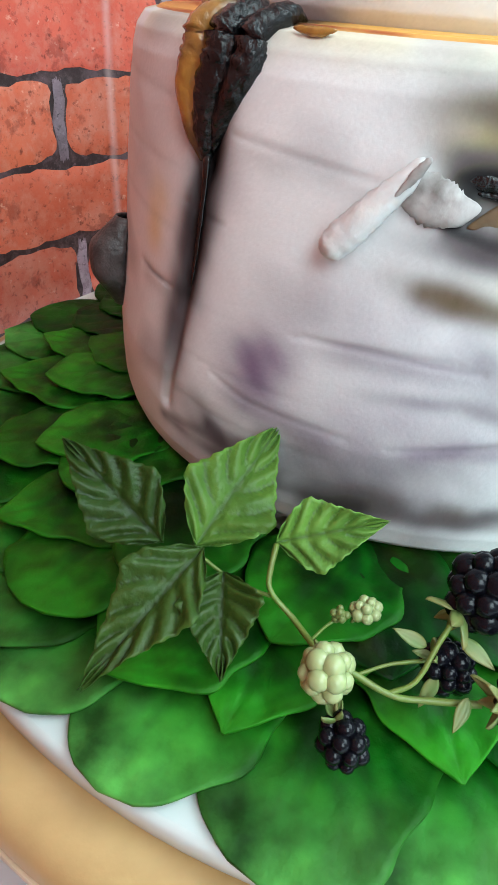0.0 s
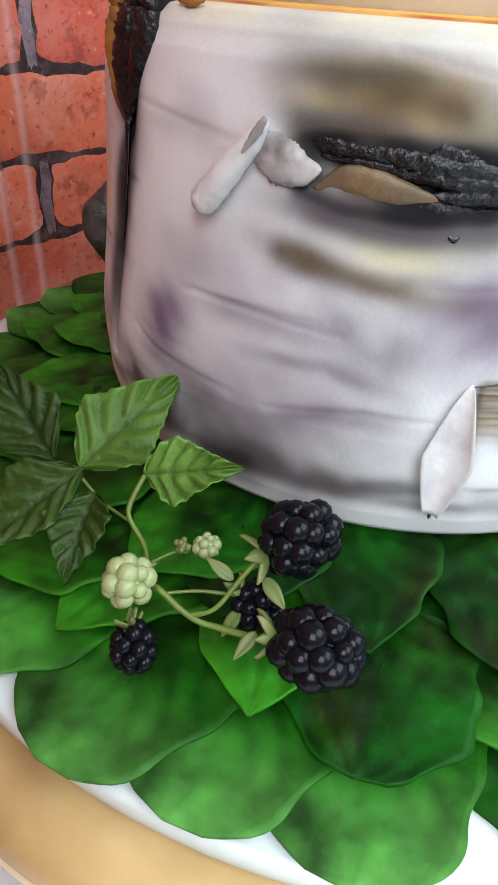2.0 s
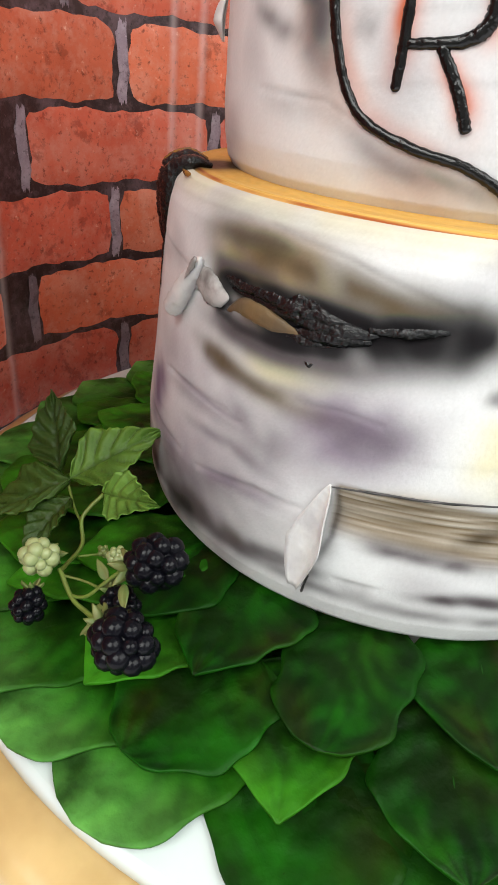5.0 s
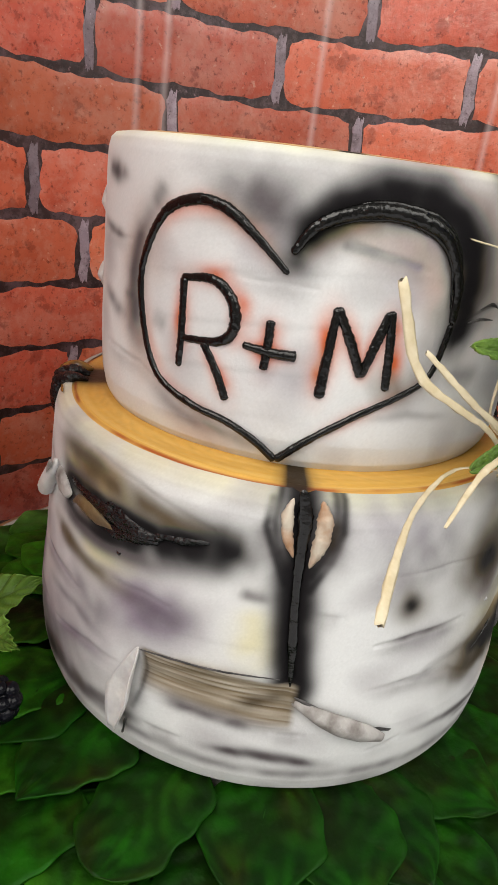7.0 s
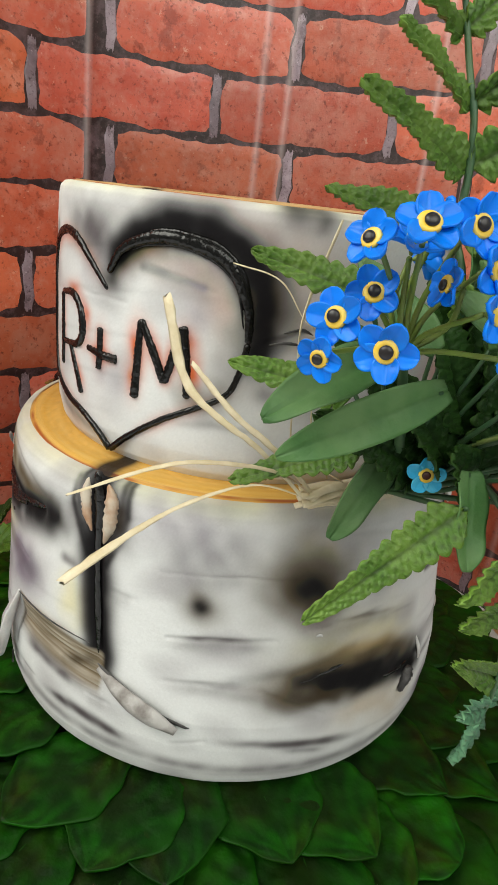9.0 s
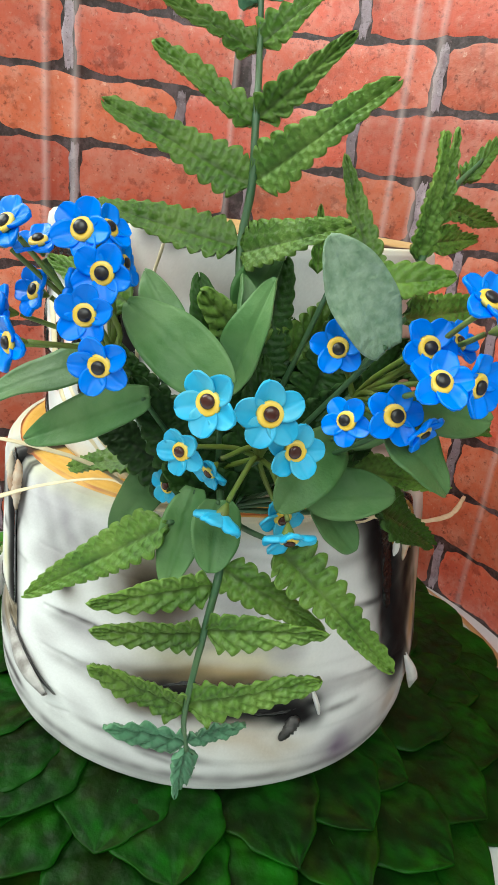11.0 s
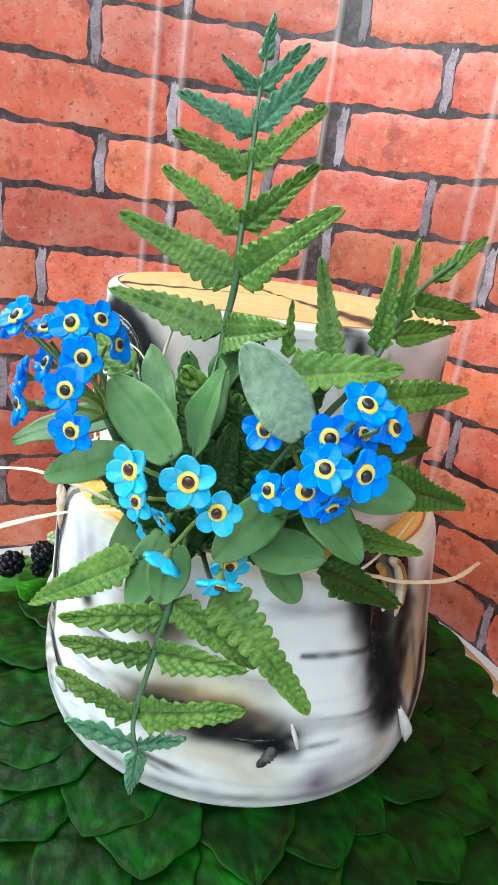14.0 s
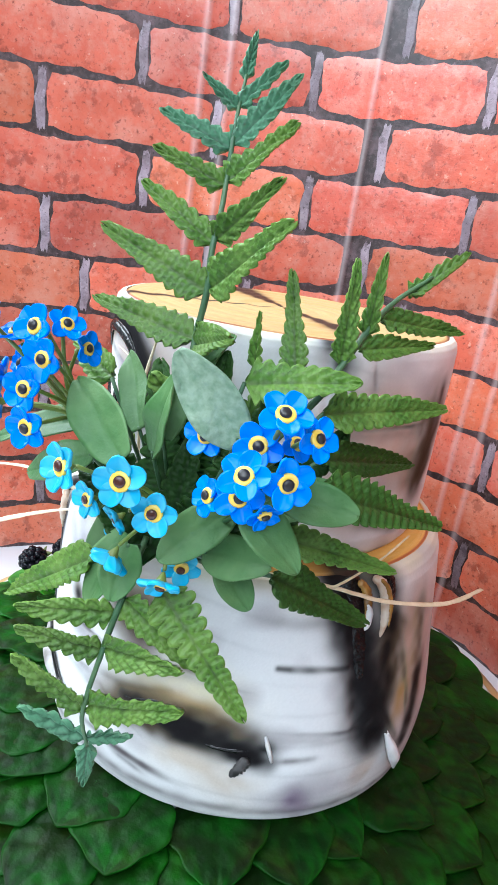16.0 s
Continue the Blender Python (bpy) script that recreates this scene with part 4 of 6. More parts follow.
low.smear(dusk, 2.2, .75, (-96, 36.5), (-84, 36), (-70, 35))
low.smear(bistre, 2.0, .7, (-80, 40), (-74, 44), (-69, 48))
low.dent(2.2, 7, (-98, 43), (-90, 44), (-80, 45), (-70, 46))
low.dent(2.0, 3, (-72, 118), (-71, 100), (-70.5, 80), (-69, 55))
low.dent(2.5, 4, (-155, 119), (-156, 105), (-157.5, 92))
low.dent(1.2, 2, (-157.5, 90), (-158.5, 70), (-162, 40), (-164, 25))
low.dent(1.6, 3, (-122, 94), (-112, 93), (-104, 92), (-98, 92), (-88, 96))
low.dent(1.8, 4, (27, 119), (30, 100), (32, 70), (34, 50))
low.dent(1.0, 3, (-40, 52), (-26, 56), (-14, 62))
low.dent(-1.2, 3.0, (-129, 96.5), (-126, 94), (-123.5, 92.8))
low.dent(1.6, 1.6, (-125.2, 90.2), (-122, 90))
low.build("bark", lower, 11)
wood_disc("top_face", 0.0890, 0.1188, lower, 3, centre=(-0.0010, -0.0036))

# torn knot on the first side
ridge("bark_curl", lower, CREAM, ((-137.4, 80.4), (-136.6, 82.2), (-134.6, 86.4), (-132.2, 91.4), (-129.8, 96.2), (-128.2, 100.6)), (0.0016, 0.0033, 0.0034, 0.0030, 0.0024, 0.0009), 0.1022, "thick white flap of peeled bark", 0.075, 0.95, 34, 0, 40)
ridge("bark_edge", lower, GREYBARK, ((-127.6, 101.2), (-128.6, 98.4), (-130.4, 94.0)), (0.0006, 0.0011, 0.0003), 0.1046, "grey folded top of the flap", 0.16, 0.7, 20, 0, 41)
ridge("bark_curl", lower, GREYBARK, ((-130.4, 97.4), (-128.6, 94.8), (-126.2, 93.0), (-123.8, 92.2), (-121.4, 92.8)), (0.0016, 0.0042, 0.0048, 0.0036, 0.0006), 0.1006, "crumpled grey bark sheet beside the knot", 0.09, 0.36, 34, 0, 31)
ridge("inner_bark", lower, LENS, ((-122.3, 88.8), (-118.6, 91.4), (-115.1, 91), (-111.7, 90), (-107.5, 89.6)), (0.0004, 0.0028, 0.0032, 0.0026, 0.0004), RL, "tan inner bark laid bare in the knot", 0.06, 0.34, 30, 0.0006, 22)
for pts, rad, sd in (
    (((-125.4, 98.3), (-121.3, 97.2), (-118.1, 96.8), (-113.9, 96.8), (-109.1, 95.6), (-103.7, 95.3), (-98, 95)), (0.0005, 0.0016, 0.0016, 0.0018, 0.0022, 0.0020, 0.0006), 2),
    (((-111.5, 98.6), (-109, 98.3), (-106, 97.7), (-103.4, 97)), (0.0004, 0.0017, 0.0018, 0.0005), 12),
    (((-122, 95), (-117, 94.8), (-111, 94), (-106, 93.2), (-101, 93.2), (-96, 94)), (0.0004, 0.0010, 0.0014, 0.0020, 0.0022, 0.0006), 3),
    (((-110, 90.2), (-106, 90.4), (-102, 91.2), (-97, 92)), (0.0004, 0.0016, 0.0022, 0.0006), 4),
    (((-129.7, 87), (-124.1, 86.8), (-118.2, 86.5), (-114.2, 86.4), (-109.9, 87.8), (-106, 88.1), (-100, 89)), (0.0003, 0.0005, 0.0006, 0.0009, 0.0012, 0.0014, 0.0005), 5),
    (((-98, 95), (-92, 96.2), (-86, 98.3)), (0.0010, 0.0014, 0.0004), 6),
):
    ridge("crack_ridge", lower, KNOT, pts, [q * 1.25 for q in rad], RL, "wet-looking black ridge of the torn knot", 0.14, 0.75, 44, 0.0012, sd)
ridge("bark_crumb", lower, CHAR, ((-106.3, 83.6), (-105.4, 82.8), (-104.8, 83.6)), (0.0003, 0.0007, 0.0003), RL, "", 0.2, 0.8, 10, 0.0002)

# peeled strip with its pointed flap
flap_data, _ = blade(0.0335, 0.0118, "diamond", curl=-0.05, cup=0.34, vein=0.0, veins=0, thick=0.0009, nu=26, nv=11, wave=0.0003, seed=4)
flap = part("bark_flap", flap_data, CREAM, lower, "pointed white flap of peeled bark")
flap.matrix_world = frame_matrix(surf(-98.9, 0.0520, 0.0998), surf(-100.6, 0.0195, 0.1040), (-0.52, -0.90, 0.1))
ridge("bark_thread", lower, ASH, ((-99.6, 22), (-99.9, 18), (-100.2, 14.5)), (0.0006, 0.0003, 0.0005), 0.1015, "", 0.1, 1, 12)
ridge("bark_edge", lower, ASH, ((-99, 51.3), (-91.4, 53.2), (-82.5, 54.2), (-71, 55)), (0.0002, 0.0004, 0.0004, 0.0002), RL, "thin dark torn edge of the bark", 0.2, 0.6, 30, 0.0002)
roll("bark_curl", lower, GREYBARK, surf(-68, 0.0475, 0.1005), surf(-50, 0.0325, 0.1020), (0.0012, 0.0036, 0.0046, 0.0044, 0.0022), -70, 120, 0.001, label="long white curl below the split")
ridge("bark_edge", lower, ASH, ((-68, 50), (-62, 44), (-55, 38), (-49, 34.5), (-47.5, 34)), (0.0004, 0.0010, 0.0009, 0.0006, 0.0002), 0.1012, "dark upper edge of the curl", 0.2, 0.7, 26)

# split in the bark with torn lips
ridge("split_channel", lower, PIPING, ((-72.3, 120.5), (-71.2, 111.4), (-71, 98.2), (-70.7, 86.2), (-69.7, 67.3), (-68.9, 52)), (0.0012, 0.0024, 0.0017, 0.0012, 0.0016, 0.0005), RL, "glossy black run of paint in the split", 0.16, 0.3, 44, 0.0011)
ridge("bark_lip", lower, TORN, ((-73.8, 118), (-74.3, 112), (-73.7, 105), (-72.3, 99)), (0.0004, 0.0019, 0.0017, 0.0003), RL, "white and orange torn lip", 0.16, 0.9, 26, 0.0002)
ridge("bark_lip", lower, TORN, ((-68.8, 118), (-67.9, 112.3), (-68.0, 104), (-69.2, 96)), (0.0005, 0.0024, 0.0026, 0.0004), RL, "white and orange torn lip", 0.18, 0.9, 28, 0.0001, 7)

# burnt notch at the rim
def over_rim(material, a0, pts, radii, label, rough, seed):
    """A charred roll that starts on the top face, bends over the rim and runs down the side."""
    line = [surf(a0, 0.1190, 0.0880), surf(a0, 0.1200, 0.0940), surf(pts[0][0], 0.1165, 0.0985)] + [surf(a, z / 1000, 0.0992) for a, z in pts]
    part("burnt_roll", tube(line, radii, 46, 12, rough, 0.85, None, seed), material, lower, label)


over_rim(SINGED, -158, ((-160, 112), (-161.2, 105), (-160.6, 98), (-158.4, 91.5)), (0.0010, 0.0030, 0.0040, 0.0044, 0.0042, 0.0030, 0.0006), "singed ochre roll of bark at the notch", 0.06, 3)
over_rim(KNOT, -148.5, ((-151, 112), (-153, 106), (-155, 100), (-156.2, 94)), (0.0010, 0.0026, 0.0036, 0.0040, 0.0034, 0.0024, 0.0005), "charred black fold of bark at the notch", 0.07, 4)
over_rim(KNOT, -153.5, ((-155.3, 112), (-156.8, 105), (-157.6, 98), (-157.4, 91)), (0.0010, 0.0030, 0.0044, 0.0048, 0.0044, 0.0034, 0.0008), "wet black core of the notch", 0.12, 5)
ridge("paint_run", lower, CHAR, ((-157, 93), (-157.3, 83.6), (-158, 72), (-158.8, 62)), (0.0011, 0.0008, 0.0006, 0.0002), RL, "thin glossy run of black paint", 0.15, 0.7, 30, 0.0002, 6)
ridge("red_flake", lower, SINGED, ((-146, 118.2), (-143, 117.9), (-140.5, 118.4)), (0.0004, 0.0010, 0.0003), 0.0975, "", 0.2, 0.6, 12)
roll("bark_curl", lower, ASH, surf(170, 0.036, 0.100), surf(170, 0.064, 0.100), (0.003, 0.0085, 0.0095, 0.004), -110, 110, 0.002, label="smoky grey curl standing off the side")

# second burnt split
ridge("split_channel", lower, KNOT, ((25.5, 119.5), (28, 110), (30.5, 97), (33.5, 82), (36.5, 66), (39, 50)), (0.0040, 0.0050, 0.0052, 0.0052, 0.0046, 0.0012), RL, "rough black run of paint in the split", 0.10, 0.3, 54, 0.0022, 12)
ridge("bark_lip", lower, SINGED, ((28, 118.8), (30.6, 114), (31.8, 107), (31.6, 101)), (0.0014, 0.0021, 0.0018, 0.0005), 0.1004, "singed brown torn lip", 0.09, 0.9, 26, 0, 14)
ridge("bark_lip", lower, CREAM, ((31.0, 109), (32.0, 105), (31.8, 99.5), (31.2, 97)), (0.0004, 0.0015, 0.0014, 0.0004), 0.1014, "pale torn scrap in the split", 0.14, 0.9, 18, 0, 15)
ridge("bark_lip", lower, TORN, ((32.5, 119.2), (35.6, 115.5), (37.6, 108), (38.2, 98), (37.4, 91)), (0.0016, 0.0024, 0.0024, 0.0020, 0.0005), 0.1004, "white and brown torn lip", 0.09, 0.9, 30, 0, 13)
ridge("bark_lip", lower, SINGED, ((34, 119), (36.8, 114), (38.6, 106), (38.8, 96)), (0.0008, 0.0012, 0.0012, 0.0004), 0.1022, "singed brown edge of the lip", 0.14, 0.9, 24, 0, 16)
ridge("split_channel", lower, KNOT, ((35.5, 120), (39.0, 116), (40.4, 109), (40.0, 102)), (0.0010, 0.0022, 0.0020, 0.0004), RL, "black outer edge of the split", 0.14, 0.6, 26, 0.0004, 17)
roll("bark_curl", lower, CREAM, surf(44.5, 0.041, 0.1005), surf(48.5, 0.020, 0.1035), (0.0012, 0.0030, 0.0034, 0.0008), -100, 110, 0.001, label="small bluish white scrap of bark")
roll("bark_curl", lower, CREAM, surf(9.6, 0.0515, 0.0998), surf(11.8, 0.0395, 0.1000), (0.0006, 0.0012, 0.0012, 0.0006), -80, 80, 0.0004, label="thin white scrap of bark")
ridge("bark_stub", lower, ASH, ((2.6, 32.5), (4.5, 37), (6.3, 41.5)), (0.0010, 0.0024, 0.0020), 0.1010, "small black stub of bark", 0.25, 0.9, 14, 0, 16)
ridge("burnt_edge", lower, CHAR, ((-8, 47), (-3, 44), (3, 43.5), (9, 45)), (0.0003, 0.0010, 0.0012, 0.0004), RL, "black edge of the burnt band", 0.3, 0.6, 24, 0.0004, 17)
ridge("burnt_edge", lower, CHAR, ((-29, 51), (-24, 53), (-18, 56), (-12, 57)), (0.0003, 0.0008, 0.0009, 0.0003), RL, "black edge of the burnt band", 0.3, 0.6, 24, 0.0004, 18)
ridge("bark_crumb", lower, CREAM, ((-23.8, 70.8), (-22.9, 71.2), (-22.3, 70.4)), (0.0003, 0.0006, 0.0003), RL, "", 0.2, 0.8, 10)

# upper tier
RU = 0.0805
upper = thing("upper_tier", "round upper cake tier of painted birch bark with a heart", "cake tier", at=(0, 0, 0.1185))
top = Drum([(0.0765, 0.1185), (0.0785, 0.1215), (0.0799, 0.128), (0.0805, 0.140), (0.0805, 0.196), (0.0803, 0.204), (0.0797, 0.2070), (0.0782, 0.2086), (0.0760, 0.2090)], 960)
top.smear(dusk, 8, .55, (-94.1, 196.7), (-91.1, 195.8))
top.smear(dusk, 6, .4, (-84.4, 196.2), (-78.1, 198))
top.smear(lilac, 7, .35, (-86.7, 185.7), (-82.9, 182))
top.smear(soot, 4, .95, (-80.1, 181.8), (-77.2, 190.4), (-71.5, 196), (-64.5, 199.4), (-56.5, 199.3))
top.smear(soot, 4.2, .95, (-63.5, 200.5), (-55.2, 199), (-48.6, 194.9), (-43.5, 187.1))
top.smear(soot, 3.8, .9, (-46.6, 192.1), (-42.5, 183.2), (-42.2, 173.5), (-43, 163.5))
top.smear(umber, 8, .45, (-50.6, 194.6), (-42.2, 180.1), (-41.4, 163.4))
top.smear(umber, 5, .4, (-76.8, 186.2), (-68.8, 191.9), (-60.1, 193.3))
top.smear(umber, 4, .35, (-49.6, 176.4), (-49, 166.7), (-51.2, 156.5))
top.smear(dusk, 3.5, .6, (-115.9, 179.7), (-118.6, 168.9), (-118.1, 154.8), (-114.9, 144.8))
top.smear(dusk, 2.5, .5, (-110.1, 196.4), (-114, 188.1))
top.smear(dusk, 2, .6, (-136.6, 196.9), (-123.4, 196))
top.smear(dusk, .9, .55, (-141.6, 178.1), (-122, 177.6))
top.smear(dusk, 1.4, .7, (-122.6, 160.7), (-120.5, 160.9))
top.smear(dusk, .9, .45, (-133.1, 141.7), (-115.7, 140.7), (-105.7, 135.3))
top.smear(dusk, 2.5, .35, (-112.7, 157.4), (-107.1, 154.8))
top.smear(dusk, .6, .4, (-90.3, 174.3), (-82.2, 174.6), (-75.4, 174.1))
top.smear(dusk, .9, .6, (-69.3, 187.2), (-61.1, 185.1), (-53.3, 182))
top.smear(clay, 3.2, .35, (-95.6, 192.1), (-89.2, 188.2), (-82.8, 180.5))
top.smear(umber, 2, .5, (-100.5, 130.8), (-90.1, 126.3), (-83.2, 122.9))
top.smear(dusk, 1.5, .4, (-61.3, 137.3), (-51, 139.6), (-37.6, 137.7))
top.smear(lilac, 4, .3, (-81.8, 147.7), (-76.9, 146.3))
top.smear(umber, 5, .35, (-62.4, 145.3), (-53.2, 152.1))
top.smear(rust, 2.5, 0.77, (-105.4, 172.2), (-103.3, 169.5), (-104, 157.5), (-103.8, 143.4))
top.smear(rust, 2.7, 0.72, (-103.6, 172.7), (-94.6, 173.6), (-89.9, 166.5), (-89.5, 158.4), (-92.9, 153.2))
top.smear(rust, 2.5, 0.72, (-97.7, 152.6), (-93.2, 145.3), (-90.3, 137))
top.smear(rust, 2.7, 0.77, (-83.6, 165.6), (-83.3, 156.7), (-84, 147.7))
top.smear(rust, 2.1, 0.62, (-89.3, 155.4), (-82.5, 154.9), (-76.5, 153.2))
top.smear(rust, 3.1, 0.92, (-71.7, 171.2), (-71.7, 157.5), (-72.6, 141.6))
top.smear(rust, 2.5, 0.72, (-69.8, 170), (-63.4, 152.1), (-59.9, 170.9))
top.smear(rust, 2.7, 0.82, (-59.2, 171.5), (-56.8, 159.5), (-56.4, 147.5))
top.smear(clay, 4, .22, (-109.2, 184.2), (-111.2, 175.8), (-111.3, 164))
top.smear(dusk, .8, .7, (-39.9, 169.1), (-30.9, 173.4), (-27.5, 174.8))
top.smear(umber, 6, .45, (-42.5, 187), (-38, 176.9))
top.smear(dusk, 3, .35, (-43.3, 150.9), (-30.7, 152.4))
top.smear(dusk, 1, .5, (-40.8, 168.2), (-34.8, 171.7))
top.smear(umber, 8, .3, (-41.9, 180.3), (-39.1, 177.3))
top.smear(dusk, 3, .3, (-43.4, 153.1), (-32.5, 148.8))
top.smear(soot, 1.4, .5, (-70.6, 186.3), (-63.9, 184.8), (-55.8, 183))
top.smear(clay, 6, .3, (-60.1, 190.5), (-53.4, 185.1), (-50.2, 175.5))
top.smear(clay, 9, .45, (28.9, 202.6), (30.3, 184.9), (30.2, 151.7))
top.smear(umber, 4, .6, (54.6, 201.2), (56.9, 181.3), (59.4, 143.5))
top.smear(bistre, 4, .7, (66, 162.9), (57.6, 147))
top.smear(dusk, 1, .6, (22.2, 176), (34.1, 176.6), (56, 177.7))
top.smear(soot, 4, .8, (12.3, 209.7), (15.8, 201.8))
top.smear(clay, 8, .4, (20, 142.8), (30.5, 126.2))
top.smear(dusk, 1.5, .4, (16, 120.2), (27.3, 120.2), (41.6, 120.3))
top.smear(lilac, 6, .4, (-54.4, 188.1), (-56.7, 176.2))
top.smear(clay, 8, .3, (-30.1, 192.8), (-19.3, 191.4))
top.smear(soot, 2.6, 0.97, (-79, 190), (-73, 197), (-65, 200.5), (-57, 200.5), (-49, 196.5), (-43.5, 189), (-41, 178), (-41.5, 166))
top.smear(clay, 10, 0.5, (38, 200), (40, 165), (42, 135))
top.smear(umber, 7, 0.7, (50, 200), (54, 170), (56, 140))
top.smear(bistre, 4, 0.7, (58, 190), (60, 160))
top.smear(rust, 2.6, .5, (-82, 178), (-89, 186.4), (-96, 191.5), (-102, 192), (-109, 187.5), (-114, 177))
top.smear(rust, 2.2, .35, (-115, 165), (-113, 150), (-108, 139), (-99, 134), (-90, 131))
top.smear(rust, 2.2, .4, (-72, 129), (-63, 138), (-54, 145.5), (-48, 150.5))
top.smear(rust, 2.6, .5, (-80, 181), (-76, 188.5), (-71, 192.5), (-64, 193.5))
top.smear(clay, 6, .55, (-109, 194), (-116, 184), (-120, 170), (-119, 154), (-113, 141), (-104, 134))
top.smear(dusk, 3.6, .75, (-111, 193), (-117.5, 182), (-120.5, 168), (-119.5, 152), (-114, 142))
top.smear(dusk, 2.6, .7, (-140, 199), (-134, 197), (-128, 196.5))
top.smear(dusk, 1.8, .7, (-142, 181), (-132, 179), (-124, 178))
top.smear(dusk, 2.2, .6, (-138, 160), (-130, 156), (-122, 153))
top.smear(dusk, 5, .55, (-92, 199), (-88, 196), (-84, 190))
top.smear(soot, 2.2, .96, (-78, 187), (-73, 195.5), (-65, 199.5), (-56, 199.5), (-48, 195.5), (-43, 188), (-41, 177), (-42, 165))
top.smear(clay, 6, .45, (-108, 128), (-98, 126), (-88, 122))
top.smear(dusk, 2.4, .5, (-112, 136), (-102, 129), (-92, 125))
top.smear(umber, 5, .55, (-46, 158), (-50, 150), (-58, 143))
top.smear(bistre, 9, .8, (66, 190), (62, 170), (58, 152), (58, 138))
top.smear(clay, 16, 0.55, (24, 196), (26, 165), (28, 132))
top.smear(clay, 16, 0.6, (44, 196), (46, 165), (48, 132))
top.smear(umber, 9, 0.5, (46, 172), (50, 158), (50, 144))
top.smear(bistre, 6, 0.9, (64, 172), (59, 162), (56, 150), (55, 138))
top.smear(bistre, 4, 0.75, (60, 198), (63, 184), (66, 172))
top.smear(bistre, 1.1, 0.75, (26, 176), (38, 177.5), (54, 176))
top.smear(bistre, 1.0, 0.7, (26, 203), (26.5, 198), (27.5, 192))
top.smear(umber, 2.4, 0.6, (22, 139), (38, 134), (56, 127))
top.smear(dusk, 5, 0.6, (18, 170), (23, 177), (25, 186))
top.smear(clay, 12, 0.45, (-74, 198), (-56, 203), (-42, 194), (-36, 172), (-40, 155))
top.smear(clay, 5, 0.4, (-70, 188), (-58, 189), (-51, 180), (-50, 165))
top.smear(dusk, 6, 0.55, (-76, 194), (-66, 203), (-54, 202), (-44, 196), (-38, 180), (-38, 165))
top.smear(dusk, 4, 0.55, (-92, 196), (-86, 192), (-81, 186))
top.smear(straw, 2.5, 0.5, *[(a, 210) for a in range(-178, 180, 12)])
top.smear(soot, 3, 0.7, (-38, 208), (-32, 207))
top.dent(0.8, 2.2, (-80, 184), (-72, 194), (-62, 196), (-52, 193), (-46, 180), (-46, 160))
top.dent(0.9, 2, (12, 205), (13, 190), (15, 170))
upper_bark = top.build("bark", upper, 29)
upper_bark.matrix_parent_inverse = Matrix.Translation((0, 0, -0.1185))
disc = wood_disc("top_face", 0.0755, 0.2093, upper, 8, (-0.0004, -0.0016), base=(0.56, 0.36, 0.14), pale=(0.64, 0.48, 0.26))
disc.matrix_parent_inverse = Matrix.Translation((0, 0, -0.1185))


def piped(name, label, rad, *pts, seed=1):
    ob = ridge(name, upper, PIPING, pts, [q * 1.02 for q in rad], RU, label, 0.12, 0.75, 14 * len(pts), 0.0, seed)
    ob.matrix_parent_inverse = Matrix.Translation((0, 0, -0.1185))
    return ob


piped("heart_line", "black piped left half of the heart", (0.0009, 0.0016, 0.0017, 0.0015, 0.0013, 0.0012, 0.0012, 0.0013), (-81.1, 177), (-89.1, 186.4), (-95.6, 191.9), (-102.2, 192.7), (-109.5, 188.5), (-114.6, 178.3), (-116.8, 165.9), (-113.7, 148.9), (-108.5, 138.3), (-99.1, 133.2), (-90.4, 130.8), (-83.5, 126.5), (-78.5, 121.5), seed=2)
piped("heart_line", "black piped lower right side of the heart", (0.0013, 0.0011, 0.0010, 0.0010), (-78.5, 121.5), (-72.6, 128.9), (-63.9, 137.6), (-54.6, 144.8), (-48.6, 149.9), (-46.2, 156.4), (-44.6, 167.6), seed=3)
piped("heart_line", "thick black piped right lobe of the heart", (0.0011, 0.0019, 0.0022, 0.0022, 0.0018, 0.0012), (-44.6, 167.6), (-45.4, 178.9), (-49.3, 189.2), (-53.3, 193.4), (-60.4, 195.8), (-65.9, 196.1), (-71.7, 194.2), (-77.4, 189.8), (-80.9, 182.5), seed=4)
piped("heart_line", "second black stroke along the lobe", (0.0002, 0.0008, 0.0010, 0.0008, 0.0002), (-46.0, 172), (-48.2, 184.5), (-53.5, 191.4), (-61, 194.3), (-69, 193.4), (-74, 190.8), seed=5)
piped("heart_line", "thin outer black stroke along the lobe", (0.0002, 0.0008, 0.0011, 0.0009, 0.0002), (-44.2, 176), (-46.6, 187), (-51.5, 194.4), (-58, 197.2), (-66, 198), (-73, 195.2), seed=21)
piped("letter_stroke", "black piped stroke of the letter R", (0.0014, 0.0013, 0.0012), (-103.5, 171.1), (-103.2, 157.8), (-103.3, 144), seed=6)
piped("letter_stroke", "black piped bowl of the letter R", (0.0011, 0.0016, 0.0018, 0.0016, 0.0011), (-104.2, 170.9), (-96.5, 172), (-92, 167.6), (-90.8, 160), (-93.7, 154.8), (-103.3, 153.1), seed=7)
piped("letter_stroke", "black piped leg of the letter R", (0.0013, 0.0014, 0.0013), (-97.5, 153.5), (-93.6, 145.2), (-91, 137.4), seed=8)
piped("letter_stroke", "black piped upright of the plus sign", (0.0013, 0.0013, 0.0013), (-83.3, 163.7), (-83.3, 156.4), (-83.6, 149), seed=9)
piped("letter_stroke", "black piped bar of the plus sign", (0.0010, 0.0015, 0.0016), (-88.6, 155.3), (-82.5, 154.4), (-77.2, 154.3), seed=10)
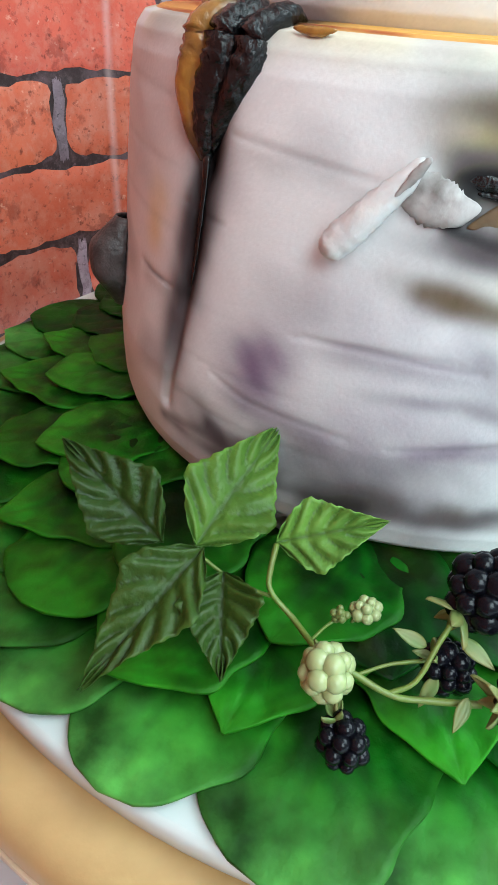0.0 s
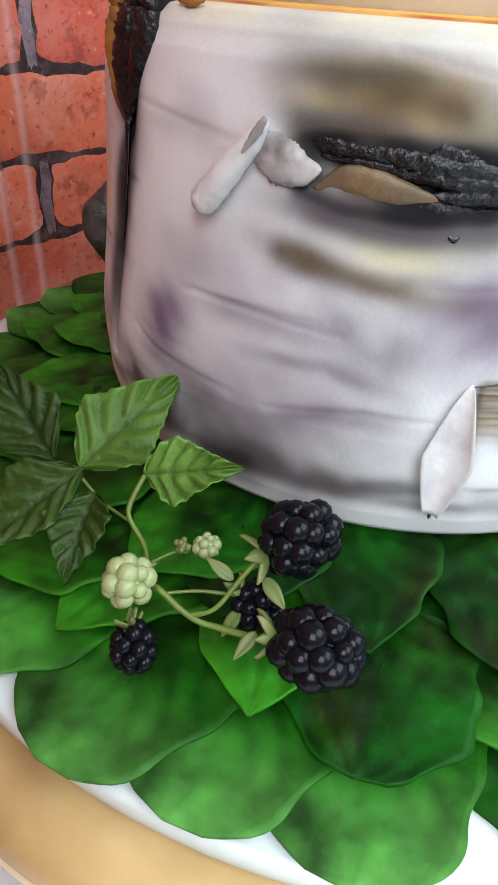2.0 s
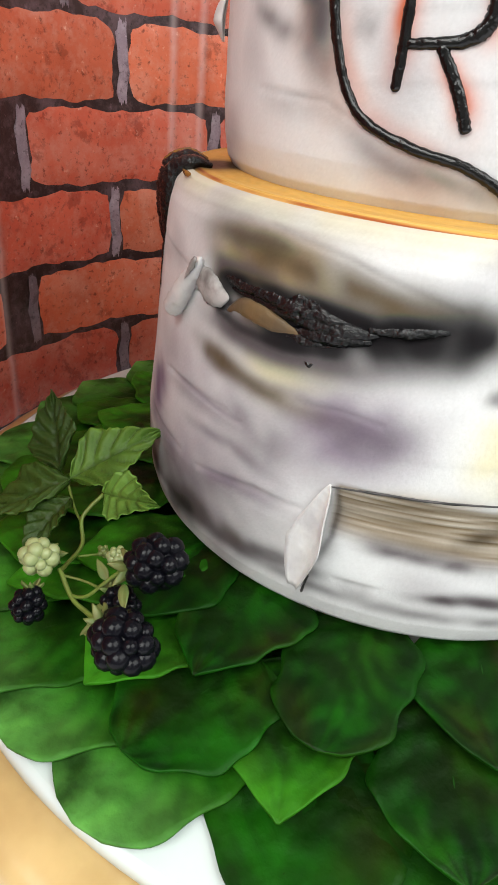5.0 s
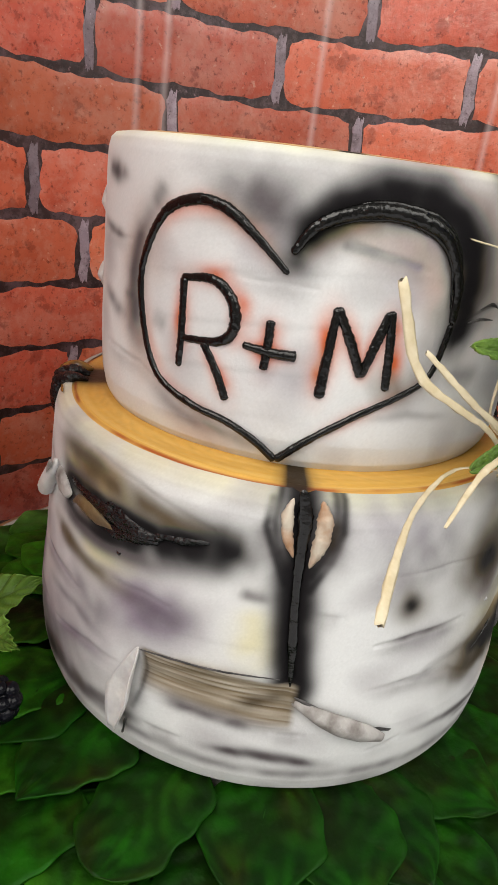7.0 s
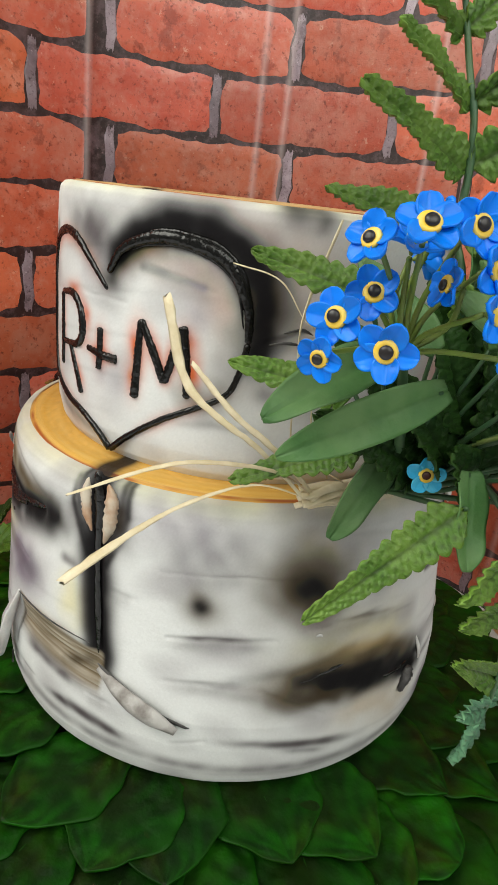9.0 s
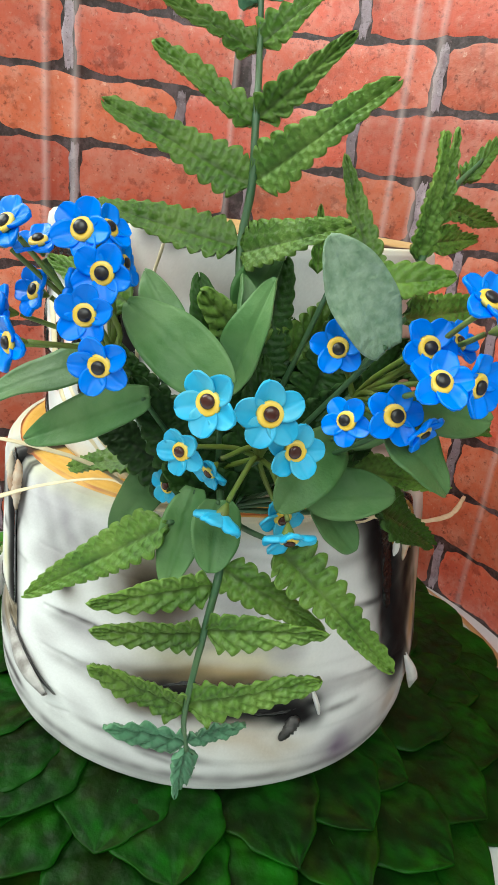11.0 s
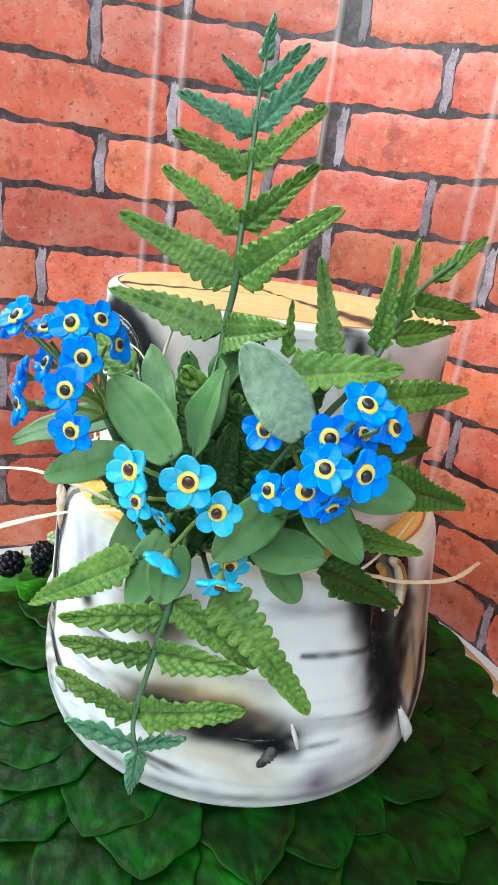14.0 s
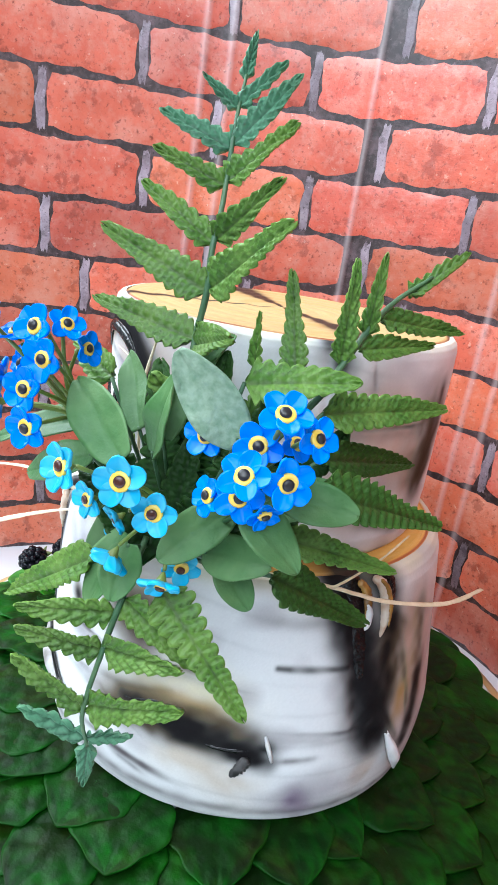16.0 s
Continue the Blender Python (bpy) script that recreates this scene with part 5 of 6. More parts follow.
piped("letter_stroke", "black piped stroke of the letter M", (0.0012, 0.0014, 0.0016), (-70.4, 169.9), (-71, 156), (-71.4, 143.1), seed=11)
piped("letter_stroke", "black piped stroke of the letter M", (0.0012, 0.0015, 0.0014), (-70.4, 169.9), (-66.6, 160), (-63.5, 150.7), seed=12)
piped("letter_stroke", "black piped stroke of the letter M", (0.0013, 0.0015, 0.0013), (-63.5, 150.7), (-61.3, 161.6), (-59.6, 169.9), seed=13)
piped("letter_stroke", "black piped stroke of the letter M", (0.0013, 0.0014, 0.0013), (-59.4, 170.4), (-58.3, 159.4), (-57.6, 146.9), seed=14)
for az, z0, z1 in ((-164, 0.196, 0.178), (-162, 0.166, 0.152)):
    c = roll("bark_curl", upper, CREAM, surf(az, z0, RU), surf(az + 1, z1, RU + 0.001), (0.0006, 0.0026, 0.0034, 0.0008), -80, 100, 0.0008, label="small white curl of bark")
    c.matrix_parent_inverse = Matrix.Translation((0, 0, -0.1185))
for pts in (((-37, 172), (-33, 173.5), (-30, 172)), ((-40, 168), (-36, 169), (-31, 168.5))):
    c = ridge("bark_edge", upper, ASH, pts, (0.0002, 0.0006, 0.0002), RU, "", 0.2, 0.7, 14)
    c.matrix_parent_inverse = Matrix.Translation((0, 0, -0.1185))

# ---- fondant leaves that cover the board ----
def mat_leaf(seed, outer, bright):
    """One thin soft fondant leaf: pressed veins, airbrush and the cake's shade painted dark from its base, greener and
    paler to its tip.
    """
    rng = np.random.RandomState(seed)
    L, Wd = (rng.uniform(0.056, 0.062), rng.uniform(0.047, 0.053)) if outer else (rng.uniform(0.046, 0.054), rng.uniform(0.038, 0.045))
    data, uv = blade(L, Wd, ("round", "spade", "round")[seed % 3] if outer else ("spade", "spade", "heart", "spade", "round")[seed % 5], 0, 0, curl=0.02, cup=-0.006, vein=0.0003, veins=5, thick=0.0012, nu=40, nv=23, wave=0.0002, seed=seed)
    v3 = np.array(data[0])
    ph = rng.uniform(0, 6.3, 6)
    edge = np.abs(uv[:, 1]) ** 6 * np.clip(np.abs(v3[:, 1]) / (0.3 * Wd), 0, 1) ** 2
    v3[:, 1] += edge * np.sign(uv[:, 1]) * 0.0011 * (np.sin(uv[:, 0] * 11 + ph[0]) + 0.6 * np.sin(uv[:, 0] * 23 + ph[1]))
    x, y = v3[:, 0] * 1000, v3[:, 1] * 1000
    v3[:, 2] += 0.0003 * np.sin(uv[:, 0] * 5 + ph[2]) * np.sin(uv[:, 1] * 3 + ph[3])
    v3[:, 2] += 0.00012 * (np.sin(x * 0.31 + y * 0.22 + ph[0]) * np.sin(y * 0.45 - x * 0.12 + ph[1]) + 0.6 * np.sin(x * 0.75 - y * 0.4 + ph[4]) * np.sin(y * 0.6 + ph[5]))
    v3[:, 2] += np.abs(uv[:, 1]) ** 5 * 0.0003 * np.sin(uv[:, 0] * 14 + uv[:, 1] * 2 + ph[3])
    ease = np.clip((uv[:, 0] - 0.86) / 0.14, 0, 1)
    half = len(v3) // 2
    for k in (0, half):
        spine = np.repeat(v3[k:k + half, 2].reshape(40, 23)[:, 11], 23)
        v3[k:k + half, 2] += (spine - v3[k:k + half, 2]) * ease[:half]
    ob = part("fondant_leaf", ([tuple(p) for p in v3], [], data[2]), MATLEAF)
    u, s, v = uv[:, :1], uv[:, 1:], np.abs(uv[:, 1:])
    # two palettes, dark and bright, put the fall of light into the leaf colour
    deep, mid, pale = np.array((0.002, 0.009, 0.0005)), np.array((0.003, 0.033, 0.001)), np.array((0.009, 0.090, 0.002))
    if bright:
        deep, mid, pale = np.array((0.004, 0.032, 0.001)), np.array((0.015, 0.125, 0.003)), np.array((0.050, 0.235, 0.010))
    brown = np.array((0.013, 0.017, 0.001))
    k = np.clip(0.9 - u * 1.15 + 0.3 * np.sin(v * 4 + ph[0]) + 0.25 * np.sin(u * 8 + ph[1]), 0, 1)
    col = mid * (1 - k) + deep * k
    blot = np.clip(np.sin(u * 6 + ph[2]) * np.sin(s * 3.5 + ph[3]) + 0.1, 0, 1) * (0.65 if bright else 0.8)
    col = col * (1 - blot) + brown * blot
    light = np.clip(np.sin(u * 4 + ph[4]) * np.cos(s * 2.5 + ph[5]), 0, 1) * 0.7
    col = col * (1 - light) + pale * light
    mott = np.clip(np.sin(u * 17 + 3 * np.sin(s * 4 + ph[1]) + ph[4]) * np.sin(s * 8 + 2.5 * np.sin(u * 9 + ph[0]) + ph[2]) * 1.3, -0.9, 0.9)
    col = col * (1 - 0.55 * np.clip(mott, 0, 1)) + (pale - col) * 0.28 * np.clip(-mott, 0, 1)
    g = ((u - v * 0.22) * 5) % 1.0
    line = np.maximum(np.exp(-((g - 0.5) / 0.06) ** 2) * np.clip(v * 3, 0, 1) * (1 - v ** 2) * 0.26, np.exp(-(v / 0.05) ** 2) * 0.4)
    col = col * (1 - line) + deep * line
    # edge highlight painted as a paler rim
    rim = np.clip((v - 0.88) / 0.12, 0, 1) * (0.4 if bright else 0.34)
    col = col * (1 - rim) + pale * 1.25 * rim
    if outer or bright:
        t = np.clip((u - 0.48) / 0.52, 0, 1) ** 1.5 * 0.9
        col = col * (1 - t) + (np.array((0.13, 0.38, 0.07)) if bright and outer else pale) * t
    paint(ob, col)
    mid_z = [v3[i * 23 + 11, 2] for i in range(40)]
    rib = [(v3[i * 23 + 11, 0], 0.0, mid_z[i] - 0.0002) for i in range(6, 31, 4)]
    part("midrib", tube(rib, (0.0003, 0.0004, 0.0001), 30, 6, 0.1, 0.5, (0, 0, 1)), VEIN, ob)
    tone = "bright" if bright else "dark"
    tagged(ob, "broad " + tone + " green fondant leaf " + ("with a paler rounded tip" if outer else "overlapping its neighbours"), "leaf", "leaves covering the board")
    return ob


def lay(L, az, r_tip, z_tip, z_base, swing, tilt):
    tip = Vector((BOARD[0] + r_tip * math.cos(radians(az)), BOARD[1] + r_tip * math.sin(radians(az)), z_tip))
    back = Vector((math.cos(radians(az + swing)), math.sin(radians(az + swing)), 0))
    base = tip - back * L
    base.z = z_base
    return frame_matrix(base, tip, (0, 0, 1)) @ pose(0, 0, 0, tilt)


rng = random.Random(5)
rings = ((20, 0.145, -0.0084, -0.0085, 5), (26, 0.126, -0.0080, -0.0081, 5), (32, 0.1732, -0.0054, -0.0068, 10), (27, 0.1540, -0.0004, -0.0014, 14),
         (23, 0.1310, 0.0040, 0.0034, 15))
for ring, (count, r_tip, z_tip, z_base, jit) in enumerate(rings):
    kinds = {}
    for i in range(count):
        az = i * 360 / count + ring * 9 + rng.uniform(-3, 3)
        bearing = (az + 5) % 360 - 360
        # the brighter palette goes to bearings that look better lit
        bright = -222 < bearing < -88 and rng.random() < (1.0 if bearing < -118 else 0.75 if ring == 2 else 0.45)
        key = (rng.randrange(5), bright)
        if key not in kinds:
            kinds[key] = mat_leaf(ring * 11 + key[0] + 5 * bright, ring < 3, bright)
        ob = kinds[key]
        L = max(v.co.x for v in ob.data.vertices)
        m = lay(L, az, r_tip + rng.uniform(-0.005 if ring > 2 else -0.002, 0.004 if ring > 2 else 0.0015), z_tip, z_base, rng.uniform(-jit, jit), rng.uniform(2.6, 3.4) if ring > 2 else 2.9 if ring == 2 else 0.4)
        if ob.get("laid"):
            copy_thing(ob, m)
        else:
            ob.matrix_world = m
            ob["laid"] = True
for ob in bpy.data.objects:
    if "laid" in ob:
        del ob["laid"]

# ---- bramble spray lying on the leaves ----
bramble = thing("bramble_spray", "bramble spray with toothed green leaves and black and unripe berries", "berry spray", at=(-0.09, -0.1, 0.0))


def bramble_leaf(base, tip, width, up, tone, curl=0.12, fold=0.25, seed=0, outline="pointed", label=""):
    L = (Vector(tip) - Vector(base)).length
    data, uv = blade(L, width * 1.08, outline, 13, 0.07, curl, 0.0, 0.0008, 6, 0.0007, 66, 19, 0.0009, seed, fold)
    ob = part("leaf", data, BRAMBLE, None, label)
    v = np.abs(uv[:, 1:])
    tone = np.array(tone)
    rib = np.exp(-(uv[:, 1:] / 0.06) ** 2) * 0.5
    s = ((uv[:, :1] - v * 0.22) * 6) % 1.0
    side = np.exp(-((s - 0.5) / 0.07) ** 2) * 0.6 * np.clip(v * 3, 0, 1)
    col = tone * (1 - rib) * (1 - side) + np.clip((v - 0.93) * 14, 0, 1) * tone * 0.5
    paint(ob, col)
    ob.matrix_world = frame_matrix(base, tip, up)
    return hang(ob, bramble)


DARKL, MIDL, LIGHTL = (0.024, 0.048, 0.007), (0.085, 0.165, 0.022), (0.125, 0.235, 0.036)
node = (-0.1055, -0.0815, 0.0185)
bramble_leaf(node, (-0.0788, -0.0658, 0.0375), 0.0235, (-0.35, -0.75, 0.55), MIDL, 0.06, 0.22, 1, label="bright green toothed bramble leaf")
bramble_leaf((-0.1120, -0.0775, 0.0180), (-0.1296, -0.0524, 0.0343), 0.0205, (-0.3, -0.6, 0.75), DARKL, 0.05, 0.3, 2, label="dark green toothed bramble leaf")
bramble_leaf((-0.1040, -0.0835, 0.0200), (-0.1360, -0.0995, 0.0060), 0.0205, (-0.2, -0.35, 0.9), (0.040, 0.076, 0.010), 0.1, 0.35, 3, label="dark green toothed bramble leaf")
bramble_leaf((-0.1010, -0.0885, 0.0165), (-0.1085, -0.1080, 0.0070), 0.0185, (-0.3, -0.4, 0.85), (0.040, 0.076, 0.010), 0.08, 0.4, 4, label="small folded bramble leaf")
bramble_leaf((-0.0885, -0.0885, 0.0215), (-0.0675, -0.0989, 0.0309), 0.0165, (-0.4, -0.65, 0.65), LIGHTL, 0.08, 0.2, 5, "pointed", "light green bramble leaf with a pale tip")


def twig(*pts, r0=0.0011, r1=0.0007, m=None):
    return hang(part("stem", tube(pts, (r0 * 0.75, r1 * 0.75), 20, 8, 0.1), m or LIME), bramble)


twig((-0.106, -0.082, 0.018), (-0.099, -0.0900, 0.0140), (-0.0926, -0.0965, 0.0135), r0=0.0006, r1=0.0006)
twig((-0.0885, -0.0890, 0.0215), (-0.0915, -0.0930, 0.0180), (-0.0926, -0.0965, 0.0150), (-0.0890, -0.1030, 0.0110), (-0.0880, -0.1130, 0.0120), (-0.0864, -0.1203, 0.0150), r0=0.0009, r1=0.0009)
twig((-0.0864, -0.1203, 0.0160), (-0.0791, -0.1264, 0.0125), (-0.0717, -0.1299, 0.0120), (-0.0640, -0.1345, 0.0135), r0=0.0009, r1=0.0010)
twig((-0.0800, -0.1258, 0.0125), (-0.0744, -0.1266, 0.0150), (-0.0690, -0.1240, 0.0205), (-0.0635, -0.1215, 0.0260), r0=0.0007, r1=0.0008)
twig((-0.0850, -0.1215, 0.0150), (-0.0770, -0.1215, 0.0150), (-0.0680, -0.1235, 0.0150), r0=0.0005, r1=0.0006)
twig((-0.0875, -0.1080, 0.0105), (-0.0820, -0.1060, 0.0115), (-0.0770, -0.1065, 0.0130), r0=0.0005, r1=0.0005)
twig((-0.0905, -0.1240, 0.0140), (-0.0912, -0.1265, 0.0115), (-0.0912, -0.1285, 0.0105), r0=0.0005, r1=0.0006, m=SEPAL)


beads = {}


def berry(centre, axis, half, rad, bead, count, material, label, seed, sepals=5):
    """A berry of bead-like drupelets round an egg shape, with a ruff of sepals at its stem end."""
    r = random.Random(seed)
    bm = bmesh.new()
    axis = Vector(axis).normalized()
    q = Vector((0, 0, 1)).rotation_difference(axis).to_matrix().to_4x4()
    bmesh.ops.create_uvsphere(bm, u_segments=12, v_segments=8, radius=1)
    bmesh.ops.scale(bm, vec=(rad * 0.86, rad * 0.86, half * 0.86), verts=bm.verts)
    ob = part("berry", bm, material, None, label)
    ob.matrix_world = Matrix.Translation(centre) @ q
    hang(ob, bramble)
    if material.name not in beads:
        bb = bmesh.new()
        bmesh.ops.create_icosphere(bb, subdivisions=2, radius=1)
        beads[material.name] = bpy.data.meshes.new("drupelet")
        bb.to_mesh(beads[material.name])
        bb.free()
        beads[material.name].materials.append(material)
        beads[material.name].polygons.foreach_set("use_smooth", [True] * len(beads[material.name].polygons))
    for i in range(count):
        t = 1 - 2 * (i + 0.5) / count
        a = i * 2.39996 + r.uniform(-0.12, 0.12)
        s = math.sqrt(1 - t * t)
        p = Vector((rad * 0.88 * s * math.cos(a), rad * 0.88 * s * math.sin(a), half * 0.88 * t))
        b = bead * r.uniform(0.8, 1.18)
        m = Matrix.Translation(p) @ Matrix.Rotation(r.uniform(0, 6), 4, "Z") @ Matrix.Diagonal((b, b, b, 1))
        d = new("drupelet", beads[material.name])
        d.parent = ob
        d.matrix_basis = m
    for i in range(sepals):
        a = 2 * math.pi * i / max(sepals, 1) + r.uniform(-0.3, 0.3)
        L = rad * r.uniform(0.8, 1.15)
        data, _ = blade(L, L * 0.5, "ovate", curl=-0.25, cup=0.15, vein=0.0002, veins=0, thick=0.0006, nu=12, nv=7, seed=i)
        s = part("sepal", data, SEPAL, ob)
        d = Vector((math.cos(a), math.sin(a), -0.25 - r.uniform(0, 0.5)))
        s.matrix_basis = frame_matrix(Vector((0, 0, -half * 1.0)), Vector((0, 0, -half * 1.0)) + d * L, (0, 0, -1))
    return ob


berry((-0.0560, -0.1408, 0.0190), (0.92, -0.36, 0.02), 0.0079, 0.0064, 0.0029, 30, BERRY, "large ripe blackberry", 1)
berry((-0.0565, -0.1205, 0.0285), (0.80, 0.10, 0.45), 0.0074, 0.0064, 0.0028, 28, BERRY, "ripe blackberry", 2)
berry((-0.0650, -0.1248, 0.0130), (0.6, -0.2, -0.6), 0.0052, 0.0046, 0.0019, 26, BERRY, "small ripe blackberry half hidden by the stems", 3, 3)
berry((-0.0912, -0.1300, 0.0085), (0.05, -0.55, -0.6), 0.0046, 0.0041, 0.0019, 22, BERRY, "small ripe blackberry", 4, 4)
berry((-0.0920, -0.1215, 0.0195), (-0.3, -0.75, 0.35), 0.0048, 0.0043, 0.0021, 20, GREENBERRY, "unripe pale green berry", 5, 4)
berry((-0.0744, -0.1074, 0.0144), (0.5, -0.3, 0.5), 0.0027, 0.0025, 0.0013, 16, GREENBERRY, "small unripe green berry", 6, 4)
berry((-0.0800, -0.1060, 0.0135), (-0.5, -0.2, 0.5), 0.0018, 0.0016, 0.0009, 8, SEPAL, "tiny green bud", 7, 4)
for base, tip in (((-0.0700, -0.1225, 0.0190), (-0.0755, -0.1190, 0.0225)), ((-0.0690, -0.1265, 0.0140), (-0.0735, -0.1290, 0.0085)), ((-0.0665, -0.1330, 0.0150), (-0.0715, -0.1370, 0.0120)), ((-0.0640, -0.1245, 0.0215), (-0.0610, -0.1320, 0.0205))):
    L = (Vector(tip) - Vector(base)).length
    data, _ = blade(L, L * 0.42, "ovate", curl=0.2, vein=0.0002, veins=0, thick=0.0005, nu=14, nv=7)
    s = part("small_leaf", data, SEPAL, None, "narrow olive leaflet")
    s.matrix_world = frame_matrix(base, tip, (-0.2, -0.5, 0.8))
    hang(s, bramble)

# ---- flower arrangement between the tiers ----
HUB = (0.098, -0.028, 0.128)


def face(az, el):
    return Vector((math.cos(radians(az)) * math.cos(radians(el)), math.sin(radians(az)) * math.cos(radians(el)), math.sin(radians(el))))


def petal_mesh(length, width, seed):
    return blade(length, width, "round", curl=-0.06, cup=0.15, vein=0.0002, veins=0, thick=0.0011, nu=16, nv=11, wave=0.0002, seed=seed)[0]


flower_parts = {}


def flower_data(key, material, eye):
    """The meshes of one kind of flower, made once."""
    if key in flower_parts:
        return flower_parts[key]
    made = []
    for k in range(3):
        me = bpy.data.meshes.new("petal")
        me.from_pydata(*petal_mesh(0.0065, 0.0063, k))
        made.append((me, material))
    ring = bpy.data.meshes.new("eye_ring")
    seg, prof = 24, [(0.0003, 0.0009), (0.0016, 0.0012), (0.0024, 0.0013), (0.0028, 0.0009), (0.0029, 0.0002)]
    ring.from_pydata(*lathe(prof, seg))
    made.append((ring, YELLOW))
    dot = bpy.data.meshes.new("eye")
    dot.from_pydata(*lathe([(0.0016, 0.0010), (0.00165, 0.0016), (0.0014, 0.0020), (0.0008, 0.0022), (0.0002, 0.0023)], 18))
    made.append((dot, eye))
    cal = bpy.data.meshes.new("calyx")
    cal.from_pydata(*lathe([(0.0004, -0.0042), (0.0010, -0.0030), (0.0018, -0.0012), (0.0021, 0.0002), (0.0003, 0.0004)], 14))
    made.append((cal, LIME))
    for me, m in made:
        me.materials.append(m)
        me.polygons.foreach_set("use_smooth", [True] * len(me.polygons))
    flower_parts[key] = [me for me, _ in made]
    return flower_parts[key]


def flower(spray, pos, normal, key, material, eye, size=1.0, spin=0.0, label=""):
    data = flower_data(key, material, eye)
    n = Vector(normal).normalized()
    up = Vector((0, 0, 1)) if abs(n.z) < 0.95 else Vector((1, 0, 0))
    m = frame_matrix((0, 0, 0), up - n * up.dot(n), n)
    m = m @ pose(0, 0, 0, 0, 0, spin) @ Matrix.Scale(size, 4)
    m.translation = pos
    f = new("flower", data[5])
    if label:
        f["label"] = label
    f.matrix_world = m
    hang(f, spray)
    r = random.Random(int(spin * 10) + len(bpy.data.objects))
    for i in range(5):
        p = new("petal", data[r.randrange(3)])
        p.parent = f
        p.matrix_basis = pose(0, 0, 0.0002 * (i % 3), 0, 0, i * 72 + r.uniform(-4, 4)) @ pose(0.0010, 0, 0, r.uniform(-8, 8), r.uniform(-22, 2), 0)
    for k, nm in ((3, "eye_ring"), (4, "eye")):
        p = new(nm, data[k])
        p.parent = f
        if k == 4:
            p.matrix_basis = pose(r.uniform(-0.0004, 0.0004), r.uniform(-0.0004, 0.0004), 0)
    return f


def stalk(spray, *pts, r0=0.0008, r1=0.0006, m=None):
    return hang(part("stem", tube(pts, (r0, r1), 16, 7, 0.08), m or LIME), spray)


def spray_of(name, label, root, centre, items, key, material, eye):
    s = thing(name, label, "flower spray", "forget-me-not sprays", at=HUB)
    stalk(s, HUB, root, centre, r0=0.0016, r1=0.0013, m=STEM)
    r = random.Random(len(items))
    for pos, az, el, size in items:
        n = face(az, el)
        flower(s, pos, n, key, material, eye, size, r.uniform(0, 72))
        p = Vector(pos) - n * 0.004
        c = Vector(centre)
        mid = (p + c) / 2 - n * 0.004
        stalk(s, c, mid, p)
    return s


spray_of("flower_spray", "spray of deep blue flowers with yellow and black eyes", (0.112, -0.048, 0.152), (0.1166, -0.0620, 0.1800), (
    ((0.1310, -0.0845, 0.2095), -48, 38, 0.87), ((0.1330, -0.0695, 0.2100), -25, 18, 0.91), ((0.1370, -0.0655, 0.2020), -18, 5, 0.91),
    ((0.1410, -0.0690, 0.1940), -15, 8, 0.87), ((0.1460, -0.0660, 0.1850), -20, 0, 0.87), ((0.1250, -0.0785, 0.2060), -35, 62, 0.78),
    ((0.1240, -0.0640, 0.2100), 38, 35, 0.78), ((0.1160, -0.0600, 0.2020), 65, 12, 0.78), ((0.1150, -0.0870, 0.1890), -72, 10, 0.87),
    ((0.1270, -0.0845, 0.1845), -62, 2, 0.91), ((0.1178, -0.0795, 0.1945), -58, 20, 0.83), ((0.1134, -0.0885, 0.1800), -70, -8, 0.74),
    ((0.1215, -0.0880, 0.2055), -85, 25, 0.78), ((0.1290, -0.0700, 0.1980), -120, 10, 0.74)), "deep", BLUE, PUPIL)
spray_of("flower_spray", "spray of light blue flowers with yellow rimmed brown eyes", (0.118, -0.030, 0.148), (0.1342, -0.0265, 0.1600), (
    ((0.1690, -0.0480, 0.1850), -38, 8, 0.86), ((0.1460, -0.0480, 0.1665), -40, 2, 0.77), ((0.1640, -0.0350, 0.1815), -6, 10, 0.95),
    ((0.1590, -0.0270, 0.1720), 2, 6, 0.86), ((0.1550, -0.0240, 0.1490), -8, -48, 0.86), ((0.1400, -0.0205, 0.1465), 8, -14, 0.82),
    ((0.1510, -0.0390, 0.1525), -50, -60, 0.86), ((0.1210, -0.0465, 0.1465), -48, 2, 0.73), ((0.1420, -0.0405, 0.1600), -60, -35, 0.69)), "sky", SKY, BROWNEYE)
spray_of("flower_spray", "spray of deep blue flowers with yellow and black eyes", (0.116, -0.016, 0.155), (0.1330, -0.0035, 0.1760), (
    ((0.1710, 0.0020, 0.2065), 10, 52, 0.87), ((0.1670, 0.0100, 0.2010), 42, 25, 0.78), ((0.1620, -0.0030, 0.1955), -5, 18, 0.87),
    ((0.1690, 0.0050, 0.1900), 22, 4, 0.91), ((0.1720, -0.0050, 0.1910), -8, 36, 0.87), ((0.1590, -0.0060, 0.1800), -6, 22, 0.91),
    ((0.1540, -0.0140, 0.1770), -45, 12, 0.78), ((0.1500, -0.0170, 0.1920), -28, 12, 0.83), ((0.1580, 0.0060, 0.1960), 30, 40, 0.70), ((0.1600, 0.0010, 0.1770), 30, -35, 0.70)), "deep", BLUE, PUPIL)


